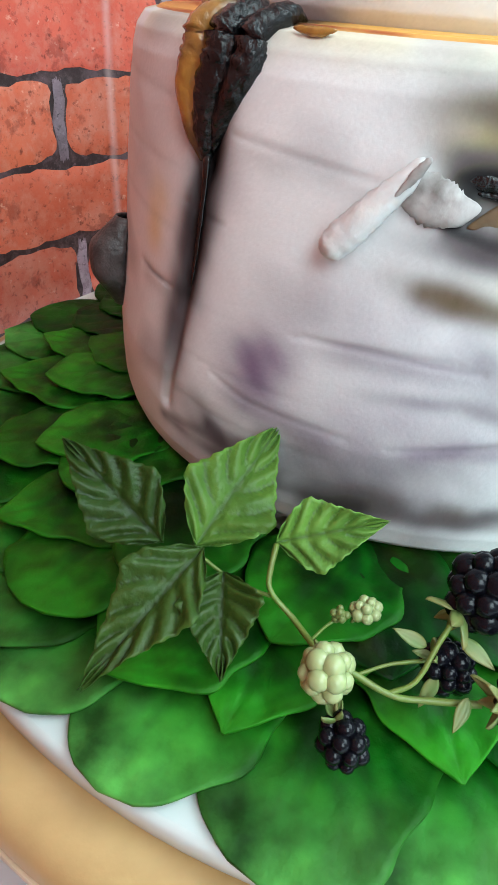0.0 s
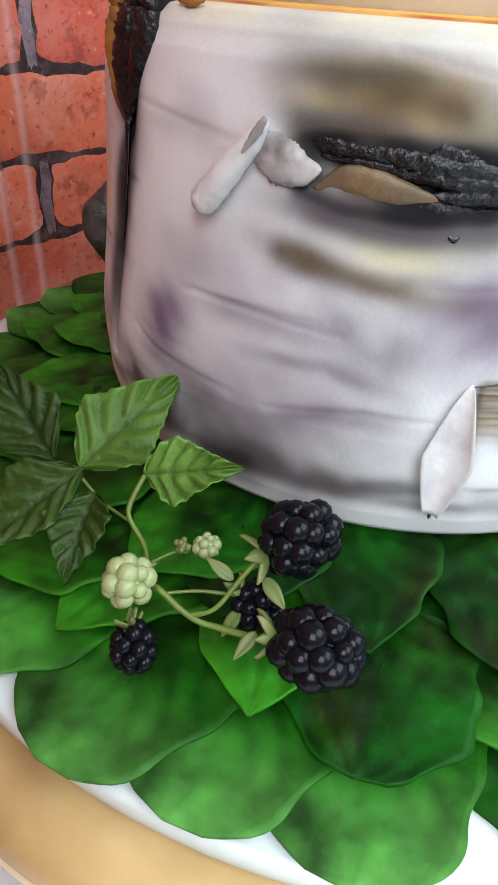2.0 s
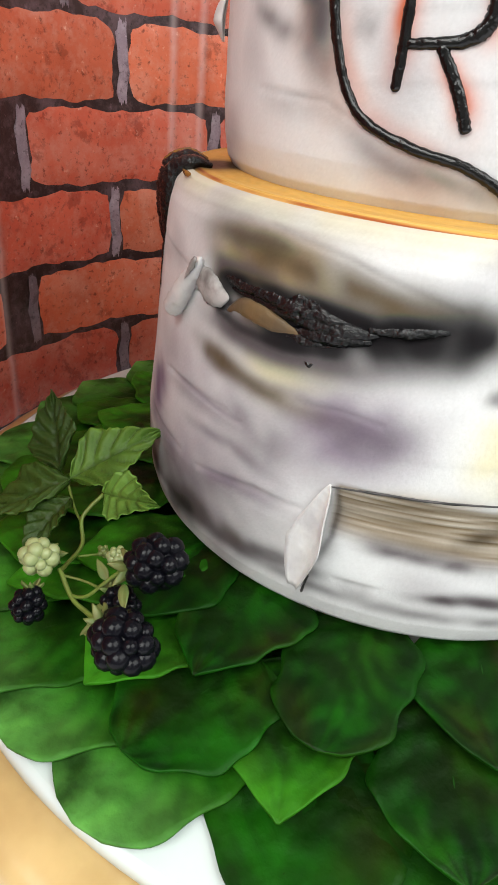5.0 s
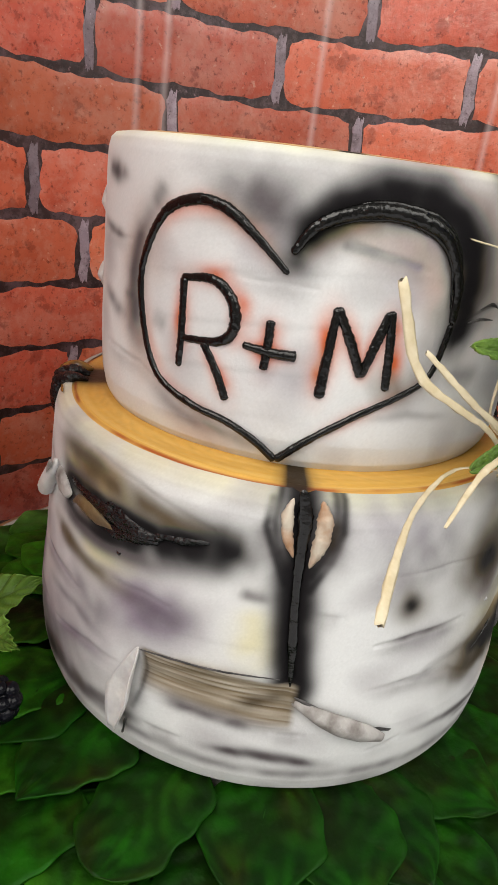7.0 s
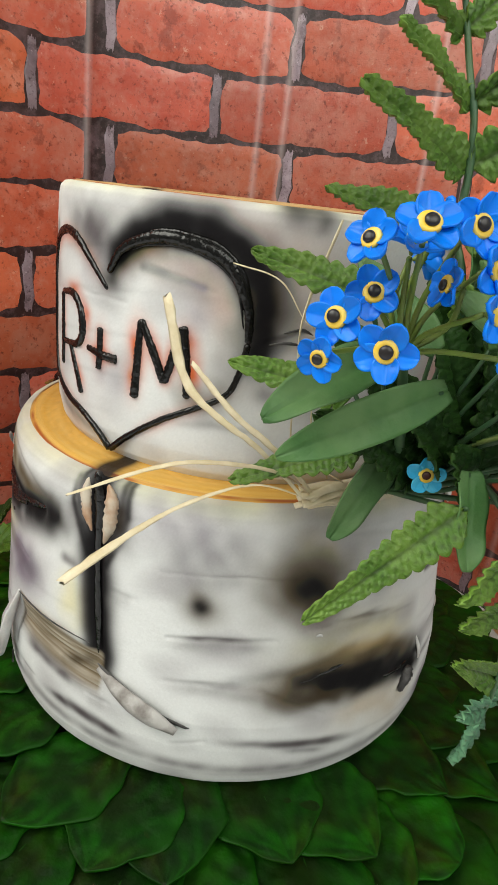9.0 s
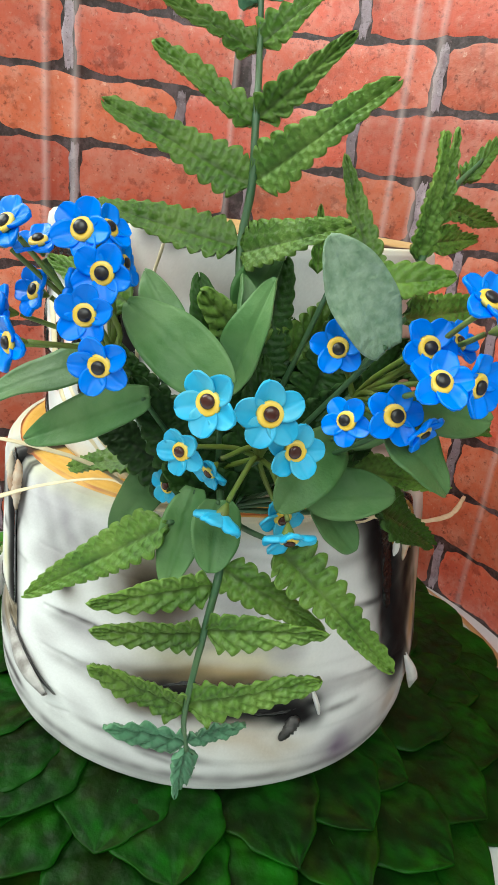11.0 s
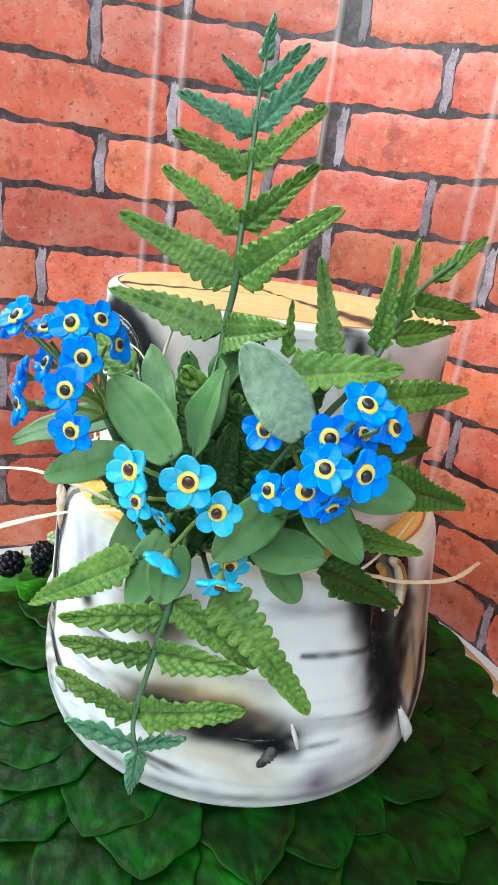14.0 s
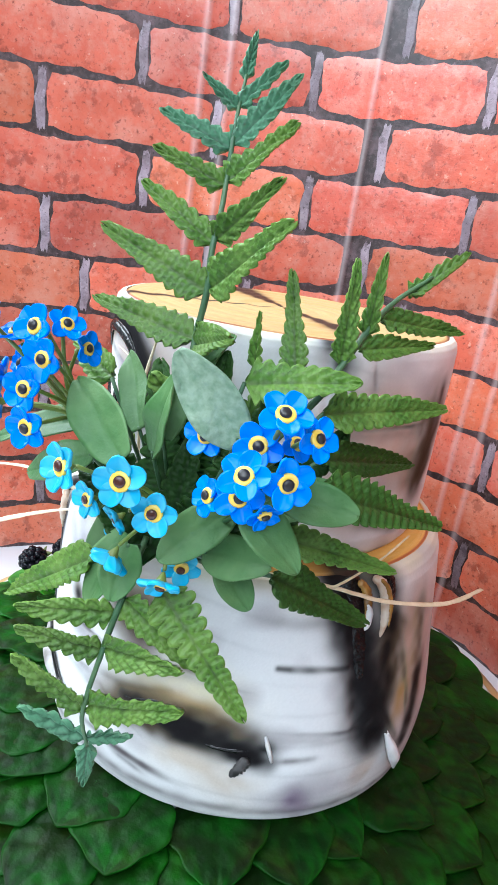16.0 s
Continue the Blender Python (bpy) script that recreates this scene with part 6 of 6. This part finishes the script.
def broad_leaf(base, tip, width, curl=0.1, m=None, up=None, label="", seed=0, outline="strap", cup=0.12, stem=True):
    base, tip = Vector(base), Vector(tip)
    L = (tip - base).length
    mid = (base + tip) / 2
    n = Vector(up) if up else Vector((mid.x, mid.y, 0)).normalized() + Vector((0, 0, 0.45))
    data, _ = blade(L, width, outline, curl=curl, cup=cup, vein=0.0004, veins=0, thick=0.0008, nu=30, nv=13, wave=0.0008, seed=seed)
    leaf = thing("broad_leaf", label or "smooth dusty green leaf of the flower arrangement", "leaf", "broad leaves of the arrangement", at=base)
    ob = part("blade", data, m or DUSTY)
    ob.matrix_world = frame_matrix(base, tip, n)
    hang(ob, leaf)
    if stem:
        hang(part("leaf_stalk", tube([HUB, Vector(HUB) * 0.5 + base * 0.5, base + (tip - base) * 0.04], (0.0010, 0.0006), 14, 7, 0.05), STEM), leaf)
    return leaf


broad_leaf((0.1255, -0.0533, 0.1723), (0.1023, -0.0858, 0.1521), 0.0120, 0.05, seed=1)
broad_leaf((0.1462, -0.0397, 0.1800), (0.1274, -0.0601, 0.1958), 0.0150, 0.06, seed=2, up=(0.85, -0.2, 0.45))
broad_leaf((0.1139, -0.0423, 0.1780), (0.0934, -0.0531, 0.1990), 0.0108, 0.05, seed=3, up=(0.9, -0.35, 0.3))
broad_leaf((0.1545, -0.0077, 0.1928), (0.1566, -0.0256, 0.2145), 0.0142, -0.05, PALE, (0.9, -0.1, 0.25), "pale speckled green leaf of the flower arrangement", 4)
broad_leaf((0.1480, 0.0030, 0.1785), (0.1503, 0.0262, 0.1767), 0.0125, 0.08, seed=5, up=(0.85, 0.1, 0.5))
broad_leaf((0.1540, -0.0042, 0.1755), (0.1640, 0.0115, 0.1665), 0.0120, 0.40, seed=6, up=(0.8, 0.1, 0.55))
broad_leaf((0.1383, -0.0148, 0.1519), (0.1490, 0.0040, 0.1568), 0.0135, 0.12, seed=7, up=(0.85, -0.1, 0.5))
broad_leaf((0.1370, -0.0084, 0.1671), (0.1520, -0.0258, 0.1550), 0.0138, 0.05, seed=8, up=(0.9, -0.3, 0.3))
broad_leaf((0.1390, -0.0370, 0.1510), (0.1490, -0.0392, 0.1370), 0.0125, 0.15, seed=11, up=(0.9, 0.0, 0.5))
broad_leaf((0.1350, -0.0095, 0.1480), (0.1415, 0.0015, 0.1365), 0.0110, 0.15, seed=12, up=(0.85, 0.1, 0.5))
broad_leaf((0.1290, -0.0346, 0.1760), (0.1393, -0.0320, 0.2030), 0.0105, 0.15, seed=13, up=(0.7, -0.7, 0.2))
broad_leaf((0.1105, -0.0600, 0.1780), (0.1048, -0.0945, 0.1660), 0.0130, 0.06, seed=14, up=(0.5, -0.5, 0.75))
broad_leaf((0.1080, -0.0418, 0.1530), (0.1050, -0.0608, 0.1225), 0.0120, 0.06, seed=16, up=(0.9, -0.40, 0.25))
broad_leaf((0.1300, -0.0410, 0.1500), (0.1412, -0.0492, 0.1280), 0.0110, 0.08, seed=17, up=(0.9, -0.35, 0.3))
broad_leaf((0.1120, -0.0285, 0.1900), (0.1105, -0.0200, 0.2130), 0.0100, 0.25, seed=24, up=(0.8, -0.5, 0.3), cup=0.45)
broad_leaf((0.1240, -0.0330, 0.1800), (0.1180, -0.0270, 0.2020), 0.0080, 0.2, seed=25, up=(0.7, 0.6, 0.2), cup=0.45)
broad_leaf((0.1180, 0.0000, 0.1600), (0.1220, 0.0220, 0.1720), 0.0140, 0.05, seed=23, up=(0.9, 0.2, 0.35))


def leaflet(base, tip, width, parent, m, up=(0.95, 0, 0.3), curl=0.05, seed=0, name="leaflet"):
    L = (Vector(tip) - Vector(base)).length
    data, uv = blade(L, width * 1.22, "fern", max(5, int(L / 0.0038)), 0.40, curl, 0.0, 0.0008, max(5, int(L / 0.0038)), 0.0007, 100, 11, 0.0007, seed, 0.12)
    ob = part(name, data, m)
    tone = np.array({"fern_green": (0.078, 0.170, 0.024), "bluish_fern_green": (0.085, 0.20, 0.115), "dull_fern_green": (0.050, 0.115, 0.018), "shaded_fern_green": (0.022, 0.065, 0.010)}[m.name])
    u, v = uv[:, :1], np.abs(uv[:, 1:])
    lobes = max(5, int(L / 0.0038))
    # crease shade between the lobes is put into the leaflet's colour
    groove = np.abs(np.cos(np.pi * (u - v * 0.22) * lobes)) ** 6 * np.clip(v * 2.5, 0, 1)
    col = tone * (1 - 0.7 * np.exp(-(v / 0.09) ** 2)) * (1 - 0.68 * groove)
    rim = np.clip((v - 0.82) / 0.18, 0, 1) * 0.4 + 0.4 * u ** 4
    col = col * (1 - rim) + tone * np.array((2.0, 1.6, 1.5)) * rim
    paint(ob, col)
    ob.matrix_world = frame_matrix(base, tip, up)
    return hang(ob, parent)


def frond(label, line, radii, tips, m_of, up, wide=0.30):
    f = thing("fern_frond", label, "fern", "fern fronds", at=line[0])
    hang(part("stem", tube(line, radii, 40, 9, 0.08), STEM), f)
    for i, (at, tip) in enumerate(tips):
        L = (Vector(tip) - Vector(at)).length
        leaflet(at, tip, L * wide, f, m_of(at[2]), (up[0] + 0.15 * math.sin(i * 2.1), up[1] + 0.25 * math.cos(i * 1.7), up[2]), 0.06, i)
    return f


frond("tall upright green fern frond with toothed leaflets", ((0.108, -0.030, 0.135), (0.1100, -0.0292, 0.1880), (0.1045, -0.0290, 0.2072), (0.1030, -0.0272, 0.2227), (0.1012, -0.0273, 0.2355), (0.0955, -0.0264, 0.2500), (0.0875, -0.0262, 0.2745), (0.0832, -0.0252, 0.2880)), (0.0013, 0.0012, 0.0011, 0.0010, 0.0008, 0.0005), (
    ((0.0835, -0.0254, 0.2870), (0.0800, -0.0238, 0.3010)), ((0.0862, -0.0262, 0.2785), (0.0870, -0.0134, 0.2928)), ((0.0862, -0.0262, 0.2780), (0.0835, -0.0386, 0.2868)),
    ((0.0895, -0.0264, 0.2670), (0.0905, -0.0084, 0.2890)), ((0.0895, -0.0264, 0.2660), (0.0870, -0.0504, 0.2755)), ((0.0930, -0.0265, 0.2560), (0.0990, -0.0080, 0.2750)),
    ((0.0930, -0.0265, 0.2550), (0.0910, -0.0506, 0.2640)), ((0.1000, -0.0271, 0.2385), (0.1136, -0.0092, 0.2575)), ((0.1000, -0.0271, 0.2375), (0.0950, -0.0523, 0.2537)),
    ((0.1028, -0.0272, 0.2240), (0.1298, -0.0052, 0.2467)), ((0.1028, -0.0272, 0.2230), (0.0960, -0.0641, 0.2387)), ((0.1046, -0.0290, 0.2080), (0.0915, -0.0666, 0.2156)),
    ((0.1048, -0.0290, 0.2065), (0.1420, -0.0175, 0.2170))), lambda z: FERNTOP if z > 0.262 else FERN, (0.93, -0.05, 0.32), 0.29)
frond("green fern frond hanging down over the lower tier", ((0.128, -0.034, 0.148), (0.1440, -0.0363, 0.1363), (0.1490, -0.0400, 0.1195), (0.1525, -0.0437, 0.0989), (0.1510, -0.0420, 0.0850)), (0.0010, 0.0010, 0.0008, 0.0006), (
    ((0.1460, -0.0375, 0.1310), (0.1500, -0.0668, 0.1300)), ((0.1490, -0.0398, 0.1195), (0.1520, -0.0660, 0.1235)), ((0.1523, -0.0436, 0.0995), (0.1520, -0.0668, 0.1136)),
    ((0.1515, -0.0424, 0.0885), (0.1550, -0.0627, 0.0981)), ((0.1445, -0.0365, 0.1355), (0.1540, -0.0108, 0.1215)), ((0.1488, -0.0396, 0.1205), (0.1653, -0.0162, 0.1287)),
    ((0.1520, -0.0432, 0.1005), (0.1631, -0.0143, 0.1131)), ((0.1515, -0.0424, 0.0885), (0.1545, -0.0282, 0.0940)), ((0.1512, -0.0421, 0.0850), (0.1490, -0.0432, 0.0650))), lambda z: FERN if z > 0.09 else FERNTOP, (0.95, -0.1, 0.2), 0.31)
frond("short side fern frond with narrow folded leaflets", ((0.112, -0.010, 0.165), (0.1165, 0.0120, 0.1980), (0.1170, 0.0167, 0.2078), (0.1044, 0.0285, 0.2258), (0.0960, 0.0420, 0.2370)), (0.0012, 0.0011, 0.0010, 0.0006), (
    ((0.1165, 0.0170, 0.2085), (0.1208, 0.0165, 0.2390)), ((0.1100, 0.0235, 0.2175), (0.1111, 0.0247, 0.2420)), ((0.1000, 0.0350, 0.2310), (0.0880, 0.0535, 0.2465)),
    ((0.1060, 0.0270, 0.2235), (0.0899, 0.0579, 0.2212)), ((0.1120, 0.0220, 0.2140), (0.0946, 0.0488, 0.2165)), ((0.1165, 0.0040, 0.2040), (0.1024, -0.0022, 0.2335)),
    ((0.1110, -0.0090, 0.2030), (0.1088, -0.0098, 0.2200))), lambda z: FERN, (0.85, -0.1, 0.35), 0.23)


def loose(base, tip, width, up, label, m=None, curl=0.08, seed=0):
    f = thing("fern_leaf", label, "fern", "single fern leaves", at=base)
    leaflet(base, tip, width, f, m or FERN, up, curl, seed, "blade")
    hang(part("leaf_stalk", tube([HUB, (Vector(HUB) + Vector(base)) / 2 + Vector((0.003, 0, 0)), base], (0.0010, 0.0007), 12, 7, 0.05), STEM), f)
    return f


single = "single toothed green fern leaf tucked among the flowers"
loose((0.1240, -0.0104, 0.2010), (0.1280, 0.0218, 0.2080), 0.0125, (0.85, -0.2, 0.5), single, seed=1)
loose((0.1199, 0.0142, 0.1945), (0.0985, 0.0568, 0.1973), 0.0120, (0.8, 0.3, 0.45), single, seed=2)
loose((0.1198, 0.0163, 0.1800), (0.0845, 0.0546, 0.1724), 0.0120, (0.7, 0.4, 0.5), single, DULLFERN, seed=3)
loose((0.1371, 0.0151, 0.1760), (0.1050, 0.0650, 0.1590), 0.0140, (0.7, 0.35, 0.6), single, DULLFERN, seed=4)
loose((0.1390, 0.0062, 0.1480), (0.1180, 0.0440, 0.1235), 0.0125, (0.75, 0.3, 0.55), single, DULLFERN, seed=5)
loose((0.1500, -0.0250, 0.1450), (0.1660, 0.0045, 0.1180), 0.0125, (0.85, 0.2, 0.45), single, seed=6)
loose((0.1350, -0.0480, 0.1430), (0.1195, -0.0850, 0.1140), 0.0120, (0.7, -0.3, 0.6), single, seed=7)
loose((0.1000, -0.0560, 0.1900), (0.0800, -0.0790, 0.1990), 0.0110, (0.5, -0.7, 0.45), single, seed=8)
loose((0.0960, -0.0500, 0.1620), (0.0663, -0.0714, 0.1665), 0.0120, (0.55, -0.65, 0.5), single, seed=9)
loose((0.1000, -0.0475, 0.1470), (0.0734, -0.0735, 0.1330), 0.0115, (0.4, -0.5, 0.75), single, seed=10)
loose((0.1110, -0.0220, 0.1800), (0.1150, -0.0400, 0.1960), 0.0150, (0.9, -0.4, 0.2), single, seed=11)
loose((0.1130, -0.0150, 0.1800), (0.1060, 0.0080, 0.1990), 0.0150, (0.95, 0.1, 0.2), single, seed=12)
loose((0.1150, 0.0000, 0.1500), (0.1080, 0.0500, 0.1400), 0.0120, (0.7, 0.4, 0.5), single, seed=13)

# added fern leaves deep in the arrangement, their colour darkened for the shade there
shade_fern = "fern leaf darkened for shade deep in the flower arrangement"
loose((0.1180, -0.0350, 0.1500), (0.1000, -0.0640, 0.1800), 0.0150, (0.8, -0.5, 0.3), shade_fern, FERNSHADE, seed=14)
loose((0.1200, -0.0220, 0.1500), (0.1080, -0.0120, 0.1900), 0.0160, (0.95, 0.0, 0.2), shade_fern, FERNSHADE, seed=15)
loose((0.1220, -0.0300, 0.1550), (0.1080, -0.0400, 0.2000), 0.0160, (0.95, -0.2, 0.2), shade_fern, FERNSHADE, seed=16)
loose((0.1210, -0.0120, 0.1550), (0.1040, 0.0180, 0.1840), 0.0160, (0.9, 0.2, 0.2), shade_fern, FERNSHADE, seed=17)
loose((0.1180, -0.0400, 0.1450), (0.1000, -0.0680, 0.1600), 0.0150, (0.75, -0.5, 0.4), shade_fern, FERNSHADE, seed=18)
loose((0.1230, -0.0180, 0.1480), (0.1180, 0.0160, 0.1620), 0.0160, (0.9, 0.1, 0.3), shade_fern, FERNSHADE, seed=19)
loose((0.1260, -0.0280, 0.1450), (0.1220, -0.0240, 0.1820), 0.0150, (0.95, -0.1, 0.2), shade_fern, FERNSHADE, seed=20)

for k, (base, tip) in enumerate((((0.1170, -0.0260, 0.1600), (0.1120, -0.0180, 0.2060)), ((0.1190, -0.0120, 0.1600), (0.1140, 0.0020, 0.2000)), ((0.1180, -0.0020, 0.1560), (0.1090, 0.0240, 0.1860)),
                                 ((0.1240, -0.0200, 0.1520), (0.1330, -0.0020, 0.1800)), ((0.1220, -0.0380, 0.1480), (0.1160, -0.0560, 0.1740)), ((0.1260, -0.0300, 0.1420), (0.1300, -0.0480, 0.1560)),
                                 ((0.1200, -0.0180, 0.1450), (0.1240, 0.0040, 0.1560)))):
    loose(base, tip, 0.0165, (0.95, -0.1 + 0.05 * k, 0.2), shade_fern, FERNSHADE, seed=30 + k)


# raffia strands and their bundle
def strand(pts, w=0.0012, flat=0.16, label="single cream raffia strand of the bow", ends=(0.6, 1.0, 1.0, 0.9), side=None):
    ob = part("raffia_strand", tube(pts, [w * e for e in ends], 28, 8, 0.2, flat, side, 3, 0.8, 0.7), RAFFIA)
    return tagged(ob, label, "raffia", "raffia strands")


strand(((0.086, -0.048, 0.1240), (0.0690, -0.0580, 0.1245), (0.0606, -0.0786, 0.1192), (0.0587, -0.0975, 0.1130), (0.0588, -0.1193, 0.1045)), 0.0012, 0.25, ends=(0.45, 0.6, 0.8, 1.5))
strand(((0.086, -0.046, 0.1235), (0.0835, -0.0640, 0.1360), (0.0776, -0.0880, 0.1418), (0.0728, -0.1020, 0.1408), (0.0675, -0.1228, 0.1360)), 0.0010, 0.25, ends=(0.7, 1.1, 0.9, 0.5))
strand(((0.0860, -0.0500, 0.1230), (0.0753, -0.0640, 0.1400), (0.0640, -0.0720, 0.1480), (0.0517, -0.0760, 0.1570), (0.0430, -0.0780, 0.1800)), 0.0013, 0.2, ends=(0.5, 0.7, 1.0, 1.4), side=(0.55, -0.83, 0.1))
strand(((0.0870, -0.0470, 0.1240), (0.0780, -0.0600, 0.1400), (0.0670, -0.0690, 0.1500), (0.0530, -0.0745, 0.1620)), 0.0010, 0.2, side=(0.55, -0.83, 0.1))
strand(((0.0900, -0.0400, 0.1300), (0.0754, -0.0492, 0.1382), (0.0745, -0.0505, 0.1600), (0.0739, -0.0514, 0.1790), (0.0779, -0.0451, 0.2070)), 0.0006, 0.5)
strand(((0.0739, -0.0514, 0.1790), (0.0680, -0.0570, 0.1890), (0.0571, -0.0656, 0.1921)), 0.0004, 0.6)
strand(((0.0739, -0.0514, 0.1790), (0.0771, -0.0465, 0.1720), (0.0779, -0.0451, 0.1457), (0.0850, -0.0420, 0.1300)), 0.0005, 0.5)
strand(((0.090, -0.010, 0.1215), (0.0905, 0.0300, 0.1195), (0.0820, 0.0560, 0.1120), (0.0600, 0.0860, 0.1030), (0.0370, 0.1080, 0.1000)), 0.0011)
strand(((0.092, -0.005, 0.1230), (0.0980, 0.0249, 0.1215), (0.0760, 0.0480, 0.1240), (0.0500, 0.0660, 0.1270)), 0.0005, 0.6)
bundle = thing("raffia_bundle", "tied bundle of folded cream raffia on the lower tier", "raffia", at=(0.088, -0.04, 0.120))
rr = random.Random(9)
for i in range(18):
    a = Vector((0.0845 + rr.uniform(-0.003, 0.003), -0.0500 + rr.uniform(-0.003, 0.003), 0.1212 + rr.uniform(0, 0.006)))
    b = Vector((0.0930 + rr.uniform(-0.004, 0.004), -0.0300 + rr.uniform(-0.004, 0.004), 0.1225 + rr.uniform(0, 0.007)))
    c = (a + b) / 2 + Vector((rr.uniform(-0.001, 0.002), 0, rr.uniform(0.0005, 0.003)))
    hang(part("fold", tube([a, c, b], (0.0012, 0.0018, 0.0012), 14, 7, 0.1, 0.5), RAFFIA), bundle)

# ---- brick-printed backdrop, curved round behind the cake ----
R1, R2, BEND = 0.212, 0.42, 178.0
WALL_TOP, ROW = 0.415, 0.0405
bend_dir = Vector((math.cos(radians(BEND)), math.sin(radians(BEND)), 0))
C2 = bend_dir * (R1 - R2)


def sheet(s, z, off=0.0):
    """A place on the backdrop: s metres along it from the bend, z up, off towards the cake."""
    if s <= 0:
        a = radians(BEND) + s / R1
        return Vector(((R1 - off) * math.cos(a), (R1 - off) * math.sin(a), z))
    a = radians(BEND) + s / R2
    return C2 + Vector(((R2 - off) * math.cos(a), (R2 - off) * math.sin(a), z))


S0, S1 = -0.56, 0.275
bm = bmesh.new()
cols = []
for i in range(161):
    s = S0 + (S1 - S0) * i / 160
    cols.append([bm.verts.new(sheet(s, z, o)) for z, o in ((TABLE_Z, 0), (WALL_TOP, 0), (WALL_TOP, -0.0012), (TABLE_Z, -0.0012))])
for a, b in zip(cols, cols[1:]):
    for k in range(4):
        bm.faces.new((a[k], a[(k + 1) % 4], b[(k + 1) % 4], b[k]))
bm.faces.new(cols[0])
bm.faces.new(cols[-1][::-1])
bmesh.ops.recalc_face_normals(bm, faces=bm.faces[:])
backdrop = part("backdrop", bm, MORTAR)
tagged(backdrop, "curved glossy backdrop sheet printed with weathered red bricks", "backdrop", kind="structure")
for poly in backdrop.data.polygons:
    poly.use_smooth = False


def plate(radius, length, height, seed, rise, rough):
    """A thin slightly raised piece bent to the sheet, with ragged edges; its middle lies at the bearing 0."""
    r = np.random.RandomState(seed)
    nu, nv = 26, 9
    ph = r.uniform(0, 6.3, 8)
    verts = []
    for i in range(nu):
        u = i / (nu - 1) * 2 - 1
        for j in range(nv):
            v = j / (nv - 1) * 2 - 1
            du = rough * (math.sin(v * 4 + ph[0]) + 0.6 * math.sin(v * 9 + ph[1])) * abs(u) ** 6
            dv = rough * (math.sin(u * 6 + ph[2 if v > 0 else 3]) + 0.7 * math.sin(u * 17 + ph[4 if v > 0 else 5]) + 0.4 * math.sin(u * 31 + ph[6])) * abs(v) ** 6
            corner = (abs(u) ** 10) * (abs(v) ** 5) * 0.0016
            x = u * (length / 2 - corner) + du
            z = v * (height / 2 - corner) + dv
            off = rise * (1 - abs(u) ** 14) ** 0.5 * (1 - abs(v) ** 8) ** 0.5 + 0.0001
            a = x / radius
            verts.append(((radius - off) * math.cos(a), (radius - off) * math.sin(a), z))
    me = bpy.data.meshes.new("brick")
    me.from_pydata(verts, [], [f[::-1] for f in grid_faces(nu, nv)])
    me.polygons.foreach_set("use_smooth", [True] * len(me.polygons))
    return me


PITCH, GAP = 0.122, 0.0082
BRICK_H = ROW - 0.0043
pieces = {}
for rad in (R1, R2):
    pieces[rad] = [plate(rad, PITCH - GAP, BRICK_H, 40 + k, 0.0007, 0.0009) for k in range(6)], [plate(rad, GAP * 0.80, BRICK_H * 1.04, 60 + k, 0.0004, 0.0009) for k in range(3)]
    for me in pieces[rad][0]:
        me.materials.append(BRICK)
    for me in pieces[rad][1]:
        me.materials.append(JOINT)
rb = random.Random(21)


def put(name, kind, s, z):
    rad = R1 if s <= 0 else R2
    ob = new(name, rb.choice(pieces[rad][kind]))
    a = radians(BEND) + s / rad
    ob.matrix_world = Matrix.Translation((C2 if s > 0 else Vector()) + Vector((0, 0, z))) @ Matrix.Rotation(a, 4, "Z")
    ob.parent = backdrop
    return ob


for k in range(-1, 10):
    z = ROW * (k + 0.5) + 0.0006
    if z + BRICK_H / 2 > WALL_TOP or z - BRICK_H / 2 < TABLE_Z:
        continue
    phase = (0.075 if k % 2 else 0.010) if k >= 5 else 0.042 if k == 4 else (0.012 if k % 2 else 0.073)
    s = phase - PITCH * 8
    while s < S1:
        s += PITCH * rb.uniform(0.985, 1.015)
        if s - PITCH / 2 > S0 + PITCH / 2 and s < S1 - 0.01:
            mid = s - PITCH / 2
            if abs(s) > PITCH * 0.03:
                put("mortar_joint", 1, s, z)
            if mid + PITCH / 2 < S1 + 0.002:
                put("brick", 0, mid, z)
        elif s >= S1 - 0.01 and s - PITCH < S1 - 0.02:
            # the sheet is cut through the last brick of the row
            a, b = s - PITCH + GAP / 2, S1 - 0.0005
            cut = plate(R2, b - a, BRICK_H, 80 + k, 0.0007, 0.0005)
            cut.materials.append(BRICK)
            put("brick", 0, (a + b) / 2, z).data = cut
